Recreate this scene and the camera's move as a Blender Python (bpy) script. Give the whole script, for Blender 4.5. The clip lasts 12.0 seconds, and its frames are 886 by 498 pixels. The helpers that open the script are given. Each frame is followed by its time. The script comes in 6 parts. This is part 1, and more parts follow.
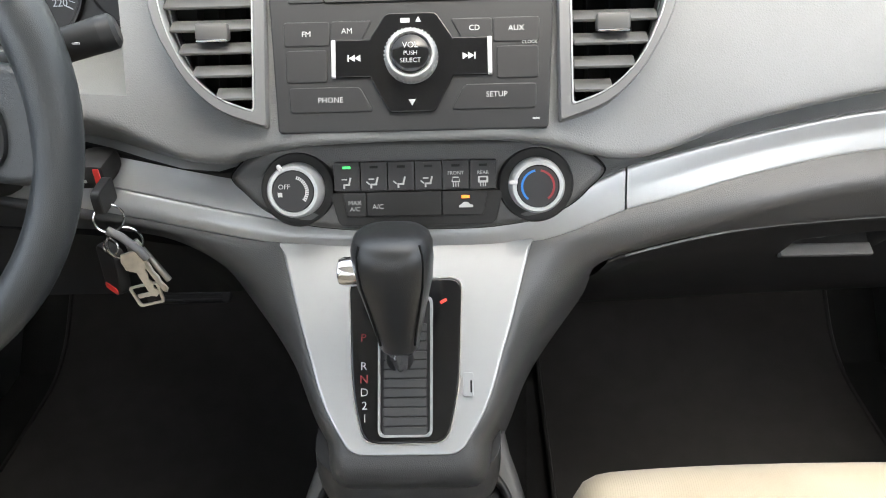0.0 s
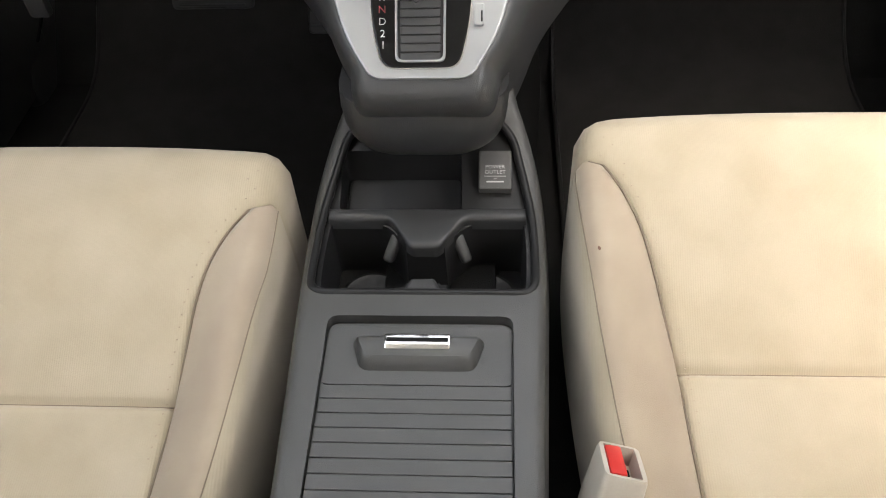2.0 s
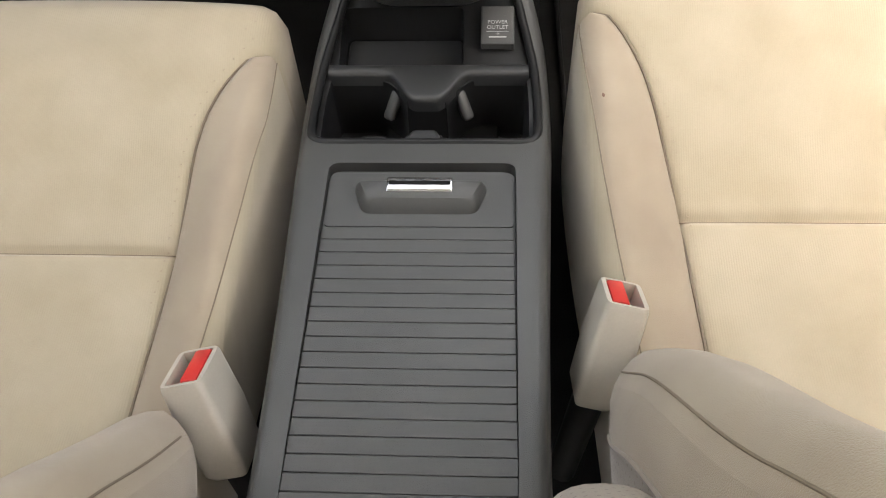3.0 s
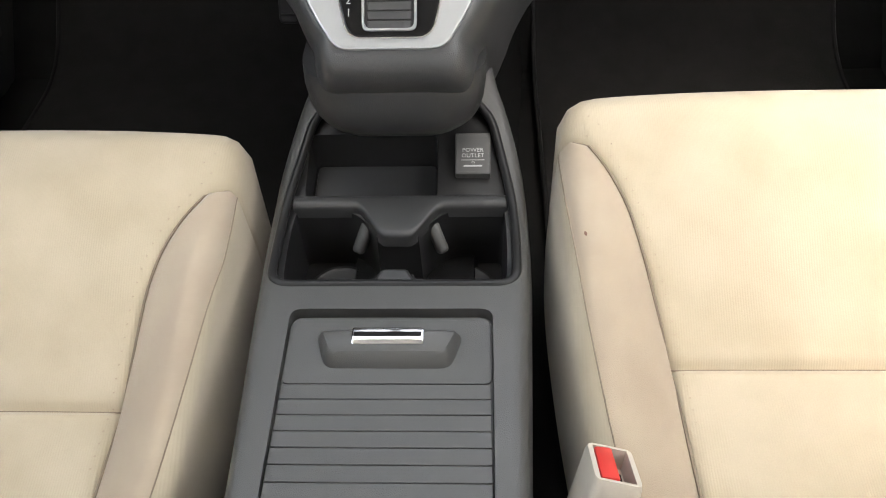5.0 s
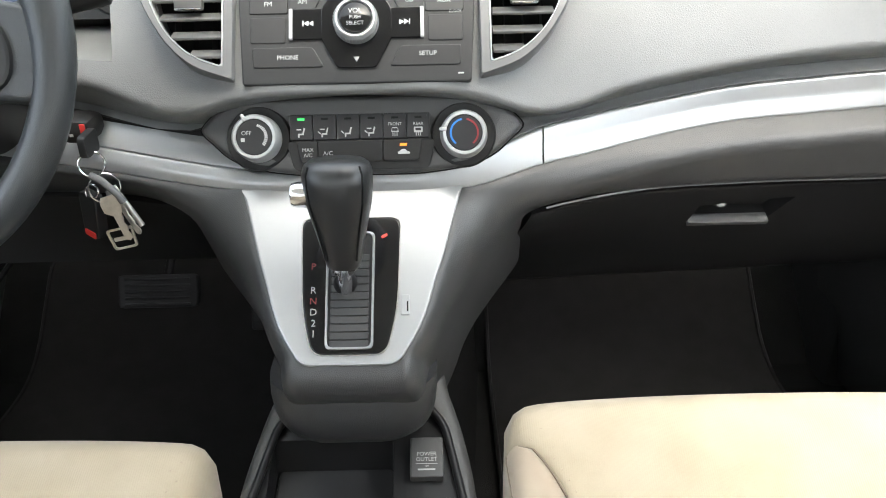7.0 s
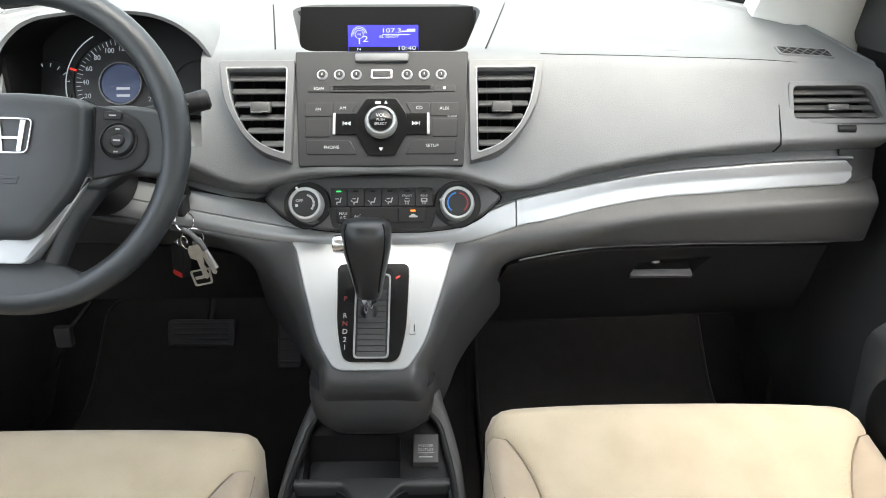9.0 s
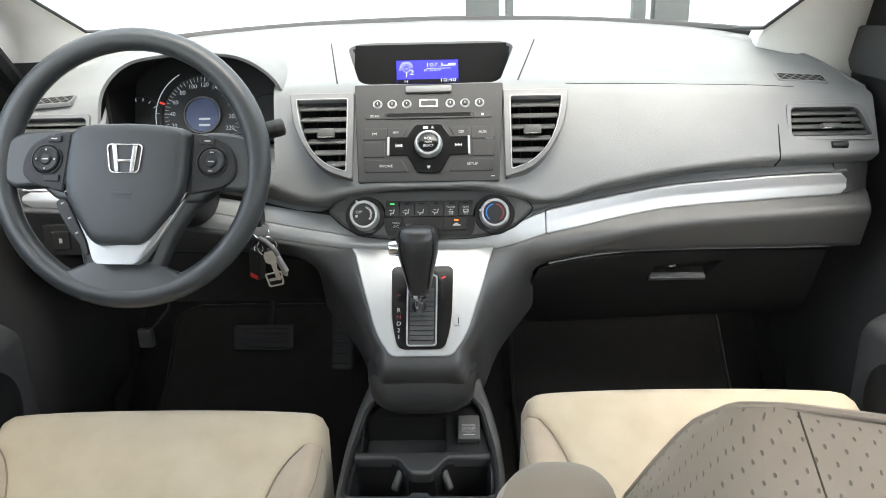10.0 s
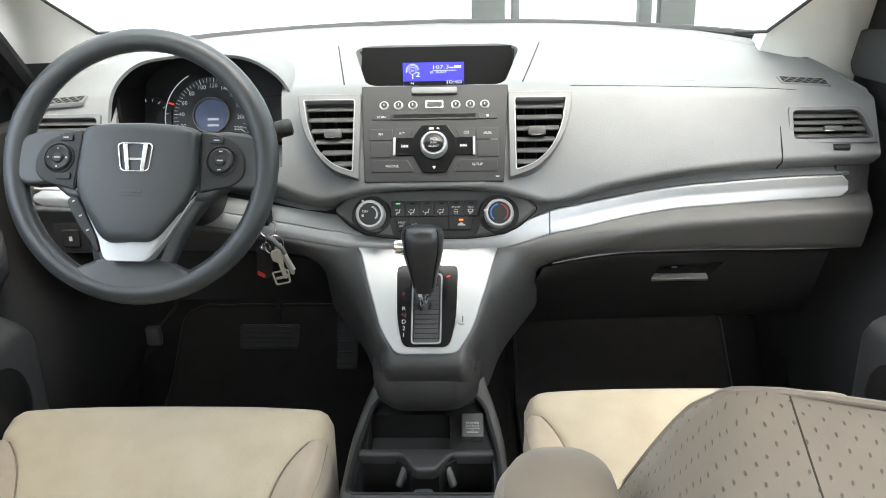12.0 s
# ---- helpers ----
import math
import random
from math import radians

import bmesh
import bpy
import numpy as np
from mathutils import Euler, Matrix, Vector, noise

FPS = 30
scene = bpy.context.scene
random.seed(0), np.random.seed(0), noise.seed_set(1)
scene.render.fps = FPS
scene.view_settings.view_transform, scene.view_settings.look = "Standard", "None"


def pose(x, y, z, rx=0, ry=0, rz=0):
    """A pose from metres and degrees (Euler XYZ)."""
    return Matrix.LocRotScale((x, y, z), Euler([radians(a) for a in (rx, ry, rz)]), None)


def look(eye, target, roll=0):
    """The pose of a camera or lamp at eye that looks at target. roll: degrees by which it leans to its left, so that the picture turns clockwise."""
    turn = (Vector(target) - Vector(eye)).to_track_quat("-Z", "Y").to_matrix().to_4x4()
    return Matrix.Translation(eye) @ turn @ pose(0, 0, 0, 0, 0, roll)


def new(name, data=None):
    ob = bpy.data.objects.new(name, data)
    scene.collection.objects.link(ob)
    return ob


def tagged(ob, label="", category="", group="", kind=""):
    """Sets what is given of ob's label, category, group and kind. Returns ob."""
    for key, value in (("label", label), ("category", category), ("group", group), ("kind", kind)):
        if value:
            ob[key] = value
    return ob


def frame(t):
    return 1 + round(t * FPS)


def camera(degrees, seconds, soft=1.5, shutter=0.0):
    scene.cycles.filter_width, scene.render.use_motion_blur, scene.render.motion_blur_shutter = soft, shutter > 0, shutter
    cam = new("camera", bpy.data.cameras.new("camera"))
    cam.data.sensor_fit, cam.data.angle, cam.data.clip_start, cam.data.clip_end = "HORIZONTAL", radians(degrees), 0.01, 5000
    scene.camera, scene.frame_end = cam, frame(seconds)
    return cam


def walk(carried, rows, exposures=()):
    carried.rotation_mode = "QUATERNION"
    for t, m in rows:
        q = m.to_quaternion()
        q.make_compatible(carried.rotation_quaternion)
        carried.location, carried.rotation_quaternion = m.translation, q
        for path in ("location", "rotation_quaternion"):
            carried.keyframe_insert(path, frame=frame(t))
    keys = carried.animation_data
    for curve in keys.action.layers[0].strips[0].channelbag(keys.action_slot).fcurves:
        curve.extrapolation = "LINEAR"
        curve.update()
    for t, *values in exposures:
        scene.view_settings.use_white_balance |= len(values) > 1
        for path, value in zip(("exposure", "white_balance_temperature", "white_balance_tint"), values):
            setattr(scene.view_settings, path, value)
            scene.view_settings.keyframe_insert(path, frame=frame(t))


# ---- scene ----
cam = camera(58.5, 12.0, soft=1.0)
METRES, EYE, TILT, LEAN, TURN = 0.98, 1.03, -34.0, 1.0, 2.0
LEVEL = pose(0, 0.65, 0.62, 0, 0.85, 0) @ pose(0, 0, 0, 0, 0, -1.2) @ pose(0, -0.65, -0.62)      # squares the path to the dashboard
ROWS = [
    (0.0, 0.0, 0.0, 0.0, -0.0, 0.0, -0.0),
    (0.5, 0.0035, -0.0014, -0.0186, -0.18, -5.19, 0.16),
    (1.0, 0.0095, -0.0144, -0.0492, 1.29, -9.26, 1.65),
    (1.5, 0.0128, -0.0505, -0.1013, 2.39, -11.66, -0.41),
    (2.0, 0.0117, -0.0871, -0.1533, 1.67, -14.72, -0.43),
    (2.5, 0.0083, -0.1071, -0.2068, 1.31, -17.76, -0.63),
    (2.7, 0.0057, -0.1132, -0.245, 1.41, -18.92, -0.75),
    (4.3, 0.0097, -0.105, -0.2523, 0.72, -18.76, 0.97),
    (4.5, 0.0153, -0.0782, -0.2192, 0.82, -18.35, 0.7),
    (5.0, 0.0208, -0.0267, -0.1943, 0.45, -13.85, -0.33),
    (5.5, 0.0273, -0.0354, -0.1782, -0.29, -6.57, -0.4),
    (6.0, 0.0313, -0.0489, -0.1709, -0.8, -0.7, -0.41),
    (6.5, 0.0325, -0.069, -0.1639, -1.91, 3.95, -0.45),
    (7.0, 0.0372, -0.1043, -0.1668, -1.81, 6.72, 0.22),
    (9.0, 0.0251, -0.4046, -0.2619, -2.21, 12.38, -0.58),
    (9.5, 0.0125, -0.516, -0.3045, -1.58, 13.35, -0.75),
    (10.0, 0.0093, -0.5764, -0.3388, 0.27, 14.23, -0.73),
    (10.5, 0.006, -0.5833, -0.3477, 0.99, 13.97, -1.1),
    (11.0, 0.0042, -0.5822, -0.3478, 0.54, 13.99, -1.15),
    (11.5, 0.0062, -0.5852, -0.3483, 0.74, 14.24, -1.11),
    (12.0, 0.0094, -0.5903, -0.3511, 0.53, 14.53, -1.11),
]
walk(cam, [(t, LEVEL @ pose(0.056, 0, EYE, TILT, LEAN, TURN) @ pose(METRES * x, METRES * y, METRES * z, 90 + pitch, roll, yaw)) for t, x, y, z, yaw, pitch, roll in ROWS],
     exposures=[(0.0, 2.78, 6300, 8), (1.5, 2.72, 6500, 9), (2.5, 2.60, 6800, 10), (2.7, 2.59, 6800, 10), (4.3, 2.79, 6650, 9), (4.6, 2.82, 6650, 9), (5.2, 2.86, 6550, 9), (6.0, 2.88, 6350, 8), (7.0, 2.86, 6280, 6), (9.0, 2.54, 6250, 6), (12.0, 2.56, 6250, 5)])

# ---- light ----
world = bpy.data.worlds.new("sky")
scene.world = world
world.use_nodes = True
wn = world.node_tree
sky = wn.nodes.new("ShaderNodeTexSky")
sky.sky_type, sky.sun_disc = "NISHITA", False
sky.sun_elevation, sky.sun_rotation = radians(63.5), radians(154)
sky.air_density, sky.dust_density = 0.7, 8.0
wn.links.new(sky.outputs[0], wn.nodes["Background"].inputs[0])
wn.nodes["Background"].inputs[1].default_value = 0.15
sun = new("sun", bpy.data.lights.new("sun", "SUN"))
sun.data.energy, sun.data.angle, sun.data.color = 1.45, radians(140), (1.0, 0.995, 0.985)
sun.matrix_world = look((0.05, -0.78, 1.75), (0, 0, 0))


# ---- materials ----
def material(name, color, rough=0.5, metal=0.0, grain=0.0, grain_scale=400.0, vary=0.12, vary_scale=9.0, coat=0.0, tint=None,
             sheen=0.0, weave=0.0, spec=0.5, noise_rough=0.0):
    """A node material: a base colour that drifts at two scales, fine relief and varied gloss."""
    m = bpy.data.materials.new(name)
    m.use_nodes = True
    nt = m.node_tree
    bs = nt.nodes["Principled BSDF"]
    bs.inputs["Roughness"].default_value, bs.inputs["Metallic"].default_value = rough, metal
    bs.inputs["Coat Weight"].default_value = coat
    bs.inputs["Coat Roughness"].default_value = 0.08
    bs.inputs["Specular IOR Level"].default_value = spec
    if sheen:
        bs.inputs["Sheen Weight"].default_value = sheen
        bs.inputs["Sheen Roughness"].default_value = 0.5
    tc = nt.nodes.new("ShaderNodeTexCoord")
    n1 = nt.nodes.new("ShaderNodeTexNoise")
    n1.inputs["Scale"].default_value, n1.inputs["Detail"].default_value = vary_scale, 4.0
    nt.links.new(tc.outputs["Object"], n1.inputs["Vector"])
    n2 = nt.nodes.new("ShaderNodeTexNoise")
    n2.inputs["Scale"].default_value, n2.inputs["Detail"].default_value = grain_scale, 2.0
    nt.links.new(tc.outputs["Object"], n2.inputs["Vector"])
    ramp = nt.nodes.new("ShaderNodeMix")
    ramp.data_type = "RGBA"
    c2 = tint or tuple(max(0.0, c * (1 - vary * 1.6)) for c in color)
    ramp.inputs["A"].default_value = (*color, 1)
    ramp.inputs["B"].default_value = (*c2, 1)
    mp = nt.nodes.new("ShaderNodeMapRange")
    mp.inputs["From Min"].default_value, mp.inputs["From Max"].default_value = 0.35, 0.7
    nt.links.new(n1.outputs["Fac"], mp.inputs["Value"])
    nt.links.new(mp.outputs["Result"], ramp.inputs["Factor"])
    mul = nt.nodes.new("ShaderNodeMix")
    mul.data_type, mul.blend_type = "RGBA", "MULTIPLY"
    mul.inputs["Factor"].default_value = min(1.0, vary * 3)
    nt.links.new(ramp.outputs["Result"], mul.inputs["A"])
    mg = nt.nodes.new("ShaderNodeMapRange")
    mg.inputs["To Min"].default_value, mg.inputs["To Max"].default_value = 0.72, 1.18
    nt.links.new(n2.outputs["Fac"], mg.inputs["Value"])
    nt.links.new(mg.outputs["Result"], mul.inputs["B"])
    nt.links.new(mul.outputs["Result"], bs.inputs["Base Color"])
    if noise_rough:
        mr = nt.nodes.new("ShaderNodeMapRange")
        mr.inputs["To Min"].default_value, mr.inputs["To Max"].default_value = rough - noise_rough, rough + noise_rough
        nt.links.new(n1.outputs["Fac"], mr.inputs["Value"])
        nt.links.new(mr.outputs["Result"], bs.inputs["Roughness"])
    if grain:
        b = nt.nodes.new("ShaderNodeBump")
        b.inputs["Strength"].default_value, b.inputs["Distance"].default_value = grain, 0.0012
        if weave:
            w1 = nt.nodes.new("ShaderNodeTexWave")
            w1.inputs["Scale"].default_value, w1.inputs["Distortion"].default_value = weave, 0.4
            w1.inputs["Detail"].default_value = 1.0
            w1.bands_direction = "X"
            nt.links.new(tc.outputs["Object"], w1.inputs["Vector"])
            ad = nt.nodes.new("ShaderNodeMath")
            ad.operation = "ADD"
            nt.links.new(w1.outputs["Fac"], ad.inputs[0])
            nt.links.new(n2.outputs["Fac"], ad.inputs[1])
            nt.links.new(ad.outputs[0], b.inputs["Height"])
        else:
            nt.links.new(n2.outputs["Fac"], b.inputs["Height"])
        nt.links.new(b.outputs["Normal"], bs.inputs["Normal"])
    return m


def leather_grain(name, color, rough, scale=520.0, strength=0.35, vary=0.07):
    """Moulded plastic with a pebbled leather grain: cells for relief."""
    m = material(name, color, rough, grain=0.0, vary=vary, noise_rough=0.06)
    nt = m.node_tree
    tc = nt.nodes.new("ShaderNodeTexCoord")
    v = nt.nodes.new("ShaderNodeTexVoronoi")
    v.feature = "DISTANCE_TO_EDGE"
    v.inputs["Scale"].default_value = scale
    nt.links.new(tc.outputs["Object"], v.inputs["Vector"])
    b = nt.nodes.new("ShaderNodeBump")
    b.inputs["Strength"].default_value, b.inputs["Distance"].default_value = strength, 0.0008
    nt.links.new(v.outputs["Distance"], b.inputs["Height"])
    nt.links.new(b.outputs["Normal"], nt.nodes["Principled BSDF"].inputs["Normal"])
    return m


def glow(name, color, strength):
    m = bpy.data.materials.new(name)
    m.use_nodes = True
    bs = m.node_tree.nodes["Principled BSDF"]
    bs.inputs["Base Color"].default_value = (*[c * 0.2 for c in color], 1)
    bs.inputs["Emission Color"].default_value = (*color, 1)
    bs.inputs["Emission Strength"].default_value = strength
    return m


def clear_glass(name, tint=(0.93, 0.96, 0.94)):
    m = bpy.data.materials.new(name)
    m.use_nodes = True
    nt = m.node_tree
    nt.nodes.remove(nt.nodes["Principled BSDF"])
    out = nt.nodes["Material Output"]
    tr, gl = nt.nodes.new("ShaderNodeBsdfTransparent"), nt.nodes.new("ShaderNodeBsdfGlossy")
    tr.inputs[0].default_value = (*tint, 1)
    gl.inputs["Roughness"].default_value = 0.02
    mx = nt.nodes.new("ShaderNodeMixShader")
    mx.inputs[0].default_value = 0.05
    nt.links.new(tr.outputs[0], mx.inputs[1])
    nt.links.new(gl.outputs[0], mx.inputs[2])
    nt.links.new(mx.outputs[0], out.inputs[0])
    return m


DASH = leather_grain("dash_plastic", (0.16, 0.164, 0.164), 0.4, scale=420, strength=0.5)
DASH.node_tree.nodes["Principled BSDF"].inputs["Specular IOR Level"].default_value = 0.36
PAD = leather_grain("lower_plastic", (0.054, 0.0545, 0.0545), 0.42)
CONSOLE = leather_grain("console_plastic", (0.062, 0.0615, 0.0595), 0.42, scale=700)
FACE = material("fascia_plastic", (0.02, 0.0204, 0.0214), 0.46, grain=0.05, grain_scale=900, vary=0.05, spec=0.3)
BUTTON = material("button_plastic", (0.022, 0.022, 0.023), 0.4, grain=0.03, grain_scale=900, vary=0.05, spec=0.3)
TRIMGREY = material("vent_frame_paint", (0.115, 0.116, 0.117), 0.38, grain=0.03, grain_scale=900, vary=0.05)
SLAT = material("vent_slat_plastic", (0.078, 0.077, 0.075), 0.45, grain=0.04, grain_scale=900, vary=0.06)
BLACK = material("black_plastic", (0.014, 0.014, 0.014), 0.5, grain=0.05, grain_scale=700, vary=0.08, spec=0.3)
DEEP = material("recess_black", (0.007, 0.007, 0.007), 0.6, vary=0.1, spec=0.12)
GLOSS = material("piano_black", (0.006, 0.006, 0.0065), 0.14, vary=0.04, coat=0.1, spec=0.25)
LEATHER = leather_grain("knob_leather", (0.018, 0.0185, 0.019), 0.34, scale=800, strength=0.25)
WHEEL = leather_grain("wheel_urethane", (0.035, 0.0385, 0.041), 0.36, scale=900, strength=0.25)
SILVER = material("silver_paint", (0.38, 0.39, 0.395), 0.36, metal=0.45, grain=0.03, grain_scale=1800, vary=0.03, noise_rough=0.03)
CHROME = material("chrome", (0.75, 0.75, 0.76), 0.12, metal=1.0, vary=0.03)
STEEL = material("key_steel", (0.72, 0.71, 0.68), 0.3, metal=1.0, vary=0.1, vary_scale=120)
CREAM = material("cream_cloth", (0.475, 0.41, 0.305), 0.85, grain=0.15, grain_scale=900, vary=0.1, vary_scale=14, sheen=0.25, weave=130,
                 tint=(0.425, 0.362, 0.26), spec=0.2)
TAUPE = material("bolster_cloth", (0.41, 0.34, 0.255), 0.85, grain=0.45, grain_scale=1200, vary=0.08, vary_scale=14, sheen=0.3,
                 tint=(0.36, 0.29, 0.22), spec=0.2)
THREAD = material("seam_thread", (0.25, 0.2, 0.145), 0.8, grain=0.4, grain_scale=2500, vary=0.1)
BEIGE = leather_grain("beige_plastic", (0.5, 0.455, 0.385), 0.45, scale=900, strength=0.2)
RED = material("red_plastic", (0.62, 0.035, 0.03), 0.4, vary=0.05)
CARPET = material("carpet", (0.015, 0.0152, 0.0152), 0.95, grain=1.0, grain_scale=700, vary=0.15, vary_scale=20, spec=0.1)
MAT = material("floor_mat_pile", (0.027, 0.0266, 0.026), 0.95, grain=1.0, grain_scale=900, vary=0.12, vary_scale=25, spec=0.1)
RUBBER = material("rubber", (0.025, 0.025, 0.025), 0.6, grain=0.2, vary=0.15)
LINER = material("headliner_cloth", (0.83, 0.82, 0.77), 0.9, grain=0.3, grain_scale=1200, vary=0.04)
DOORDARK = leather_grain("door_plastic", (0.042, 0.042, 0.042), 0.5)
TRAY = leather_grain("tray_plastic", (0.017, 0.017, 0.0174), 0.32, scale=900, strength=0.15)
TRAY.node_tree.nodes["Principled BSDF"].inputs["Specular IOR Level"].default_value = 0.24
BRIDGE = leather_grain("bridge_plastic", (0.035, 0.0355, 0.036), 0.42, scale=800)
POCKET = leather_grain("pocket_plastic", (0.06, 0.06, 0.06), 0.5)
PRINT = material("white_print", (0.4, 0.4, 0.4), 0.5, vary=0.02)
REDPRINT = material("red_print", (0.2, 0.012, 0.016), 0.5, vary=0.02)
BLUEPRINT = material("blue_print", (0.015, 0.14, 0.45), 0.5, vary=0.02)
ORANGE = glow("amber_lamp", (1.0, 0.22, 0.02), 0.4)
GREEN = glow("green_lamp", (0.1, 1.0, 0.2), 0.25)
NEEDLE = glow("red_lamp", (1.0, 0.06, 0.04), 0.16)
SCREEN = glow("blue_screen", (0.05, 0.04, 0.8), 0.2)
LCD = glow("cluster_lcd", (0.14, 0.2, 0.42), 0.02)
LIT = glow("lit_print", (0.75, 0.8, 1.0), 0.2)
DIAL = glow("dial_print", (0.7, 0.75, 0.8), 0.1)
GLASS = clear_glass("window_glass")
SCREENGLASS = clear_glass("laminated_glass", (0.66, 0.685, 0.67))
# emissive white that stands in for blown-out daylight
BACKDROP_GLOW = glow("backdrop_glow", (0.95, 1.0, 0.98), 0.55)
COLUMN = material("grey_column_paint", (0.06, 0.066, 0.064), 0.6, grain=0.2, grain_scale=80, vary=0.08, vary_scale=3)
CONCRETE = material("concrete", (0.45, 0.45, 0.43), 0.85, grain=0.4, grain_scale=40, vary=0.15, vary_scale=1.2)
BODY = material("body_paint", (0.5, 0.5, 0.5), 0.3, metal=0.3, vary=0.03, coat=0.5)


# ---- mesh helpers ----
def finish(name, bm, mat, sharp=38):
    me = bpy.data.meshes.new(name)
    bmesh.ops.recalc_face_normals(bm, faces=bm.faces)
    bm.to_mesh(me)
    bm.free()
    me.materials.append(mat)
    for p in me.polygons:
        p.use_smooth = True
    me.set_sharp_from_angle(angle=radians(sharp))
    return me


def part(name, bm, mat, parent=None, label="", m=None, sharp=38):
    """Links a bmesh as one mesh object under a thing or a part."""
    me = bm if isinstance(bm, bpy.types.Mesh) else finish(name, bm, mat, sharp)
    ob = new(name, me)
    if parent is not None:
        ob.parent = parent
    if m is not None:
        ob.matrix_basis = m
    if label:
        ob["label"] = label
    return ob


def thing(name, label, category, m=None, group="", kind=""):
    ob = new(name)
    ob.empty_display_size = 0.05
    if m is not None:
        ob.matrix_basis = m
    return tagged(ob, label, category, group, kind)


def spline(xs, ys):
    """A smooth function through the given pairs."""
    xs, ys = np.array(xs, float), np.array(ys, float)
    d = np.gradient(ys, xs)

    def f(x):
        i = int(np.clip(np.searchsorted(xs, x) - 1, 0, len(xs) - 2))
        h = xs[i + 1] - xs[i]
        t = min(1.0, max(0.0, (x - xs[i]) / h))
        a, b = ys[i], ys[i + 1]
        return ((2 * t**3 - 3 * t**2 + 1) * a + (t**3 - 2 * t**2 + t) * h * d[i] + (3 * t**2 - 2 * t**3) * b + (t**3 - t**2) * h * d[i + 1])
    return f


def fillet(pts, r, n=4, closed=True):
    """Rounds the corners of a polyline; r is one radius or one for each corner."""
    pts = [Vector(p) for p in pts]
    rs = r if isinstance(r, (list, tuple)) else [r] * len(pts)
    out = []
    for i, p in enumerate(pts):
        if rs[i] <= 0 or (not closed and i in (0, len(pts) - 1)):
            out += [p.copy()] if rs[i] <= 0 or not closed else []
            continue
        a, b = pts[i - 1] - p, pts[(i + 1) % len(pts)] - p
        k = min(rs[i], a.length * 0.48, b.length * 0.48)
        s, e = p + a.normalized() * k, p + b.normalized() * k
        for j in range(n + 1):
            t = j / n
            out.append(s * (1 - t) ** 2 + p * 2 * t * (1 - t) + e * t * t)
    return out


def loft(rings, closed=True, caps=True, bm=None):
    bm = bm or bmesh.new()
    vs = [[bm.verts.new(p) for p in ring] for ring in rings]
    n = len(vs[0])
    for a, b in zip(vs, vs[1:]):
        for i in range(n if closed else n - 1):
            j = (i + 1) % n
            bm.faces.new((a[i], a[j], b[j], b[i]))
    if caps and closed:
        bm.faces.new(vs[0][::-1])
        bm.faces.new(vs[-1])
    return bm


def slab(outline, z0, z1, bevel=0.0, seg=2, bm=None):
    """A flat outline (x, y) raised from z0 to z1, its upper edge rounded."""
    pts = [Vector((p[0], p[1])) for p in outline]
    c = sum(pts, Vector((0, 0))) / len(pts)
    rings = [[(p.x, p.y, z0) for p in pts]]
    if bevel:
        size = max((p - c).length for p in pts)
        for k in range(seg + 2):
            a = math.pi / 2 * min(k, seg) / seg
            ins, up = bevel * (1 - math.cos(a)) + (0.25 * bevel if k > seg else 0.0), bevel * math.sin(a)
            ring = []
            for i, p in enumerate(pts):
                t = (pts[(i + 1) % len(pts)] - pts[i - 1])
                nrm = Vector((-t.y, t.x)).normalized() if t.length > 1e-9 else Vector((0, 0))
                if nrm.dot(c - p) < 0:
                    nrm = -nrm
                ring.append((p.x + nrm.x * ins, p.y + nrm.y * ins, z1 - bevel + up))
            rings.append(ring)
    else:
        rings.append([(p.x, p.y, z1) for p in pts])
    return loft(rings, bm=bm)


def rect(w, h, r=0.0, n=4, x=0.0, y=0.0):
    q = [(x - w / 2, y - h / 2), (x + w / 2, y - h / 2), (x + w / 2, y + h / 2), (x - w / 2, y + h / 2)]
    return [tuple(p) for p in fillet([(a, b, 0) for a, b in q], r, n)] if r else q


def circle(r, n=32, x=0.0, y=0.0, a0=0.0, a1=2 * math.pi, ry=None):
    full = abs(a1 - a0 - 2 * math.pi) < 1e-6
    return [(x + r * math.cos(a0 + (a1 - a0) * i / (n if full else n - 1)), y + (ry or r) * math.sin(a0 + (a1 - a0) * i / (n if full else n - 1)))
            for i in range(n)]


def frame_ring(outer, inner, z0, z1, bevel=0.001):
    """A flat ring between two outlines with the same number of points."""
    bm = bmesh.new()
    prof = []
    for k, (f, z) in enumerate(((0.0, z0), (0.0, z1 - bevel), (0.12, z1), (0.88, z1), (1.0, z1 - bevel), (1.0, z0))):
        prof.append([(o[0] * (1 - f) + i[0] * f, o[1] * (1 - f) + i[1] * f, z) for o, i in zip(outer, inner)])
    vs = [[bm.verts.new(p) for p in ring] for ring in prof]
    n = len(outer)
    for a in range(6):
        for i in range(n):
            j = (i + 1) % n
            bm.faces.new((vs[a][i], vs[a][j], vs[(a + 1) % 6][j], vs[(a + 1) % 6][i]))
    return bm


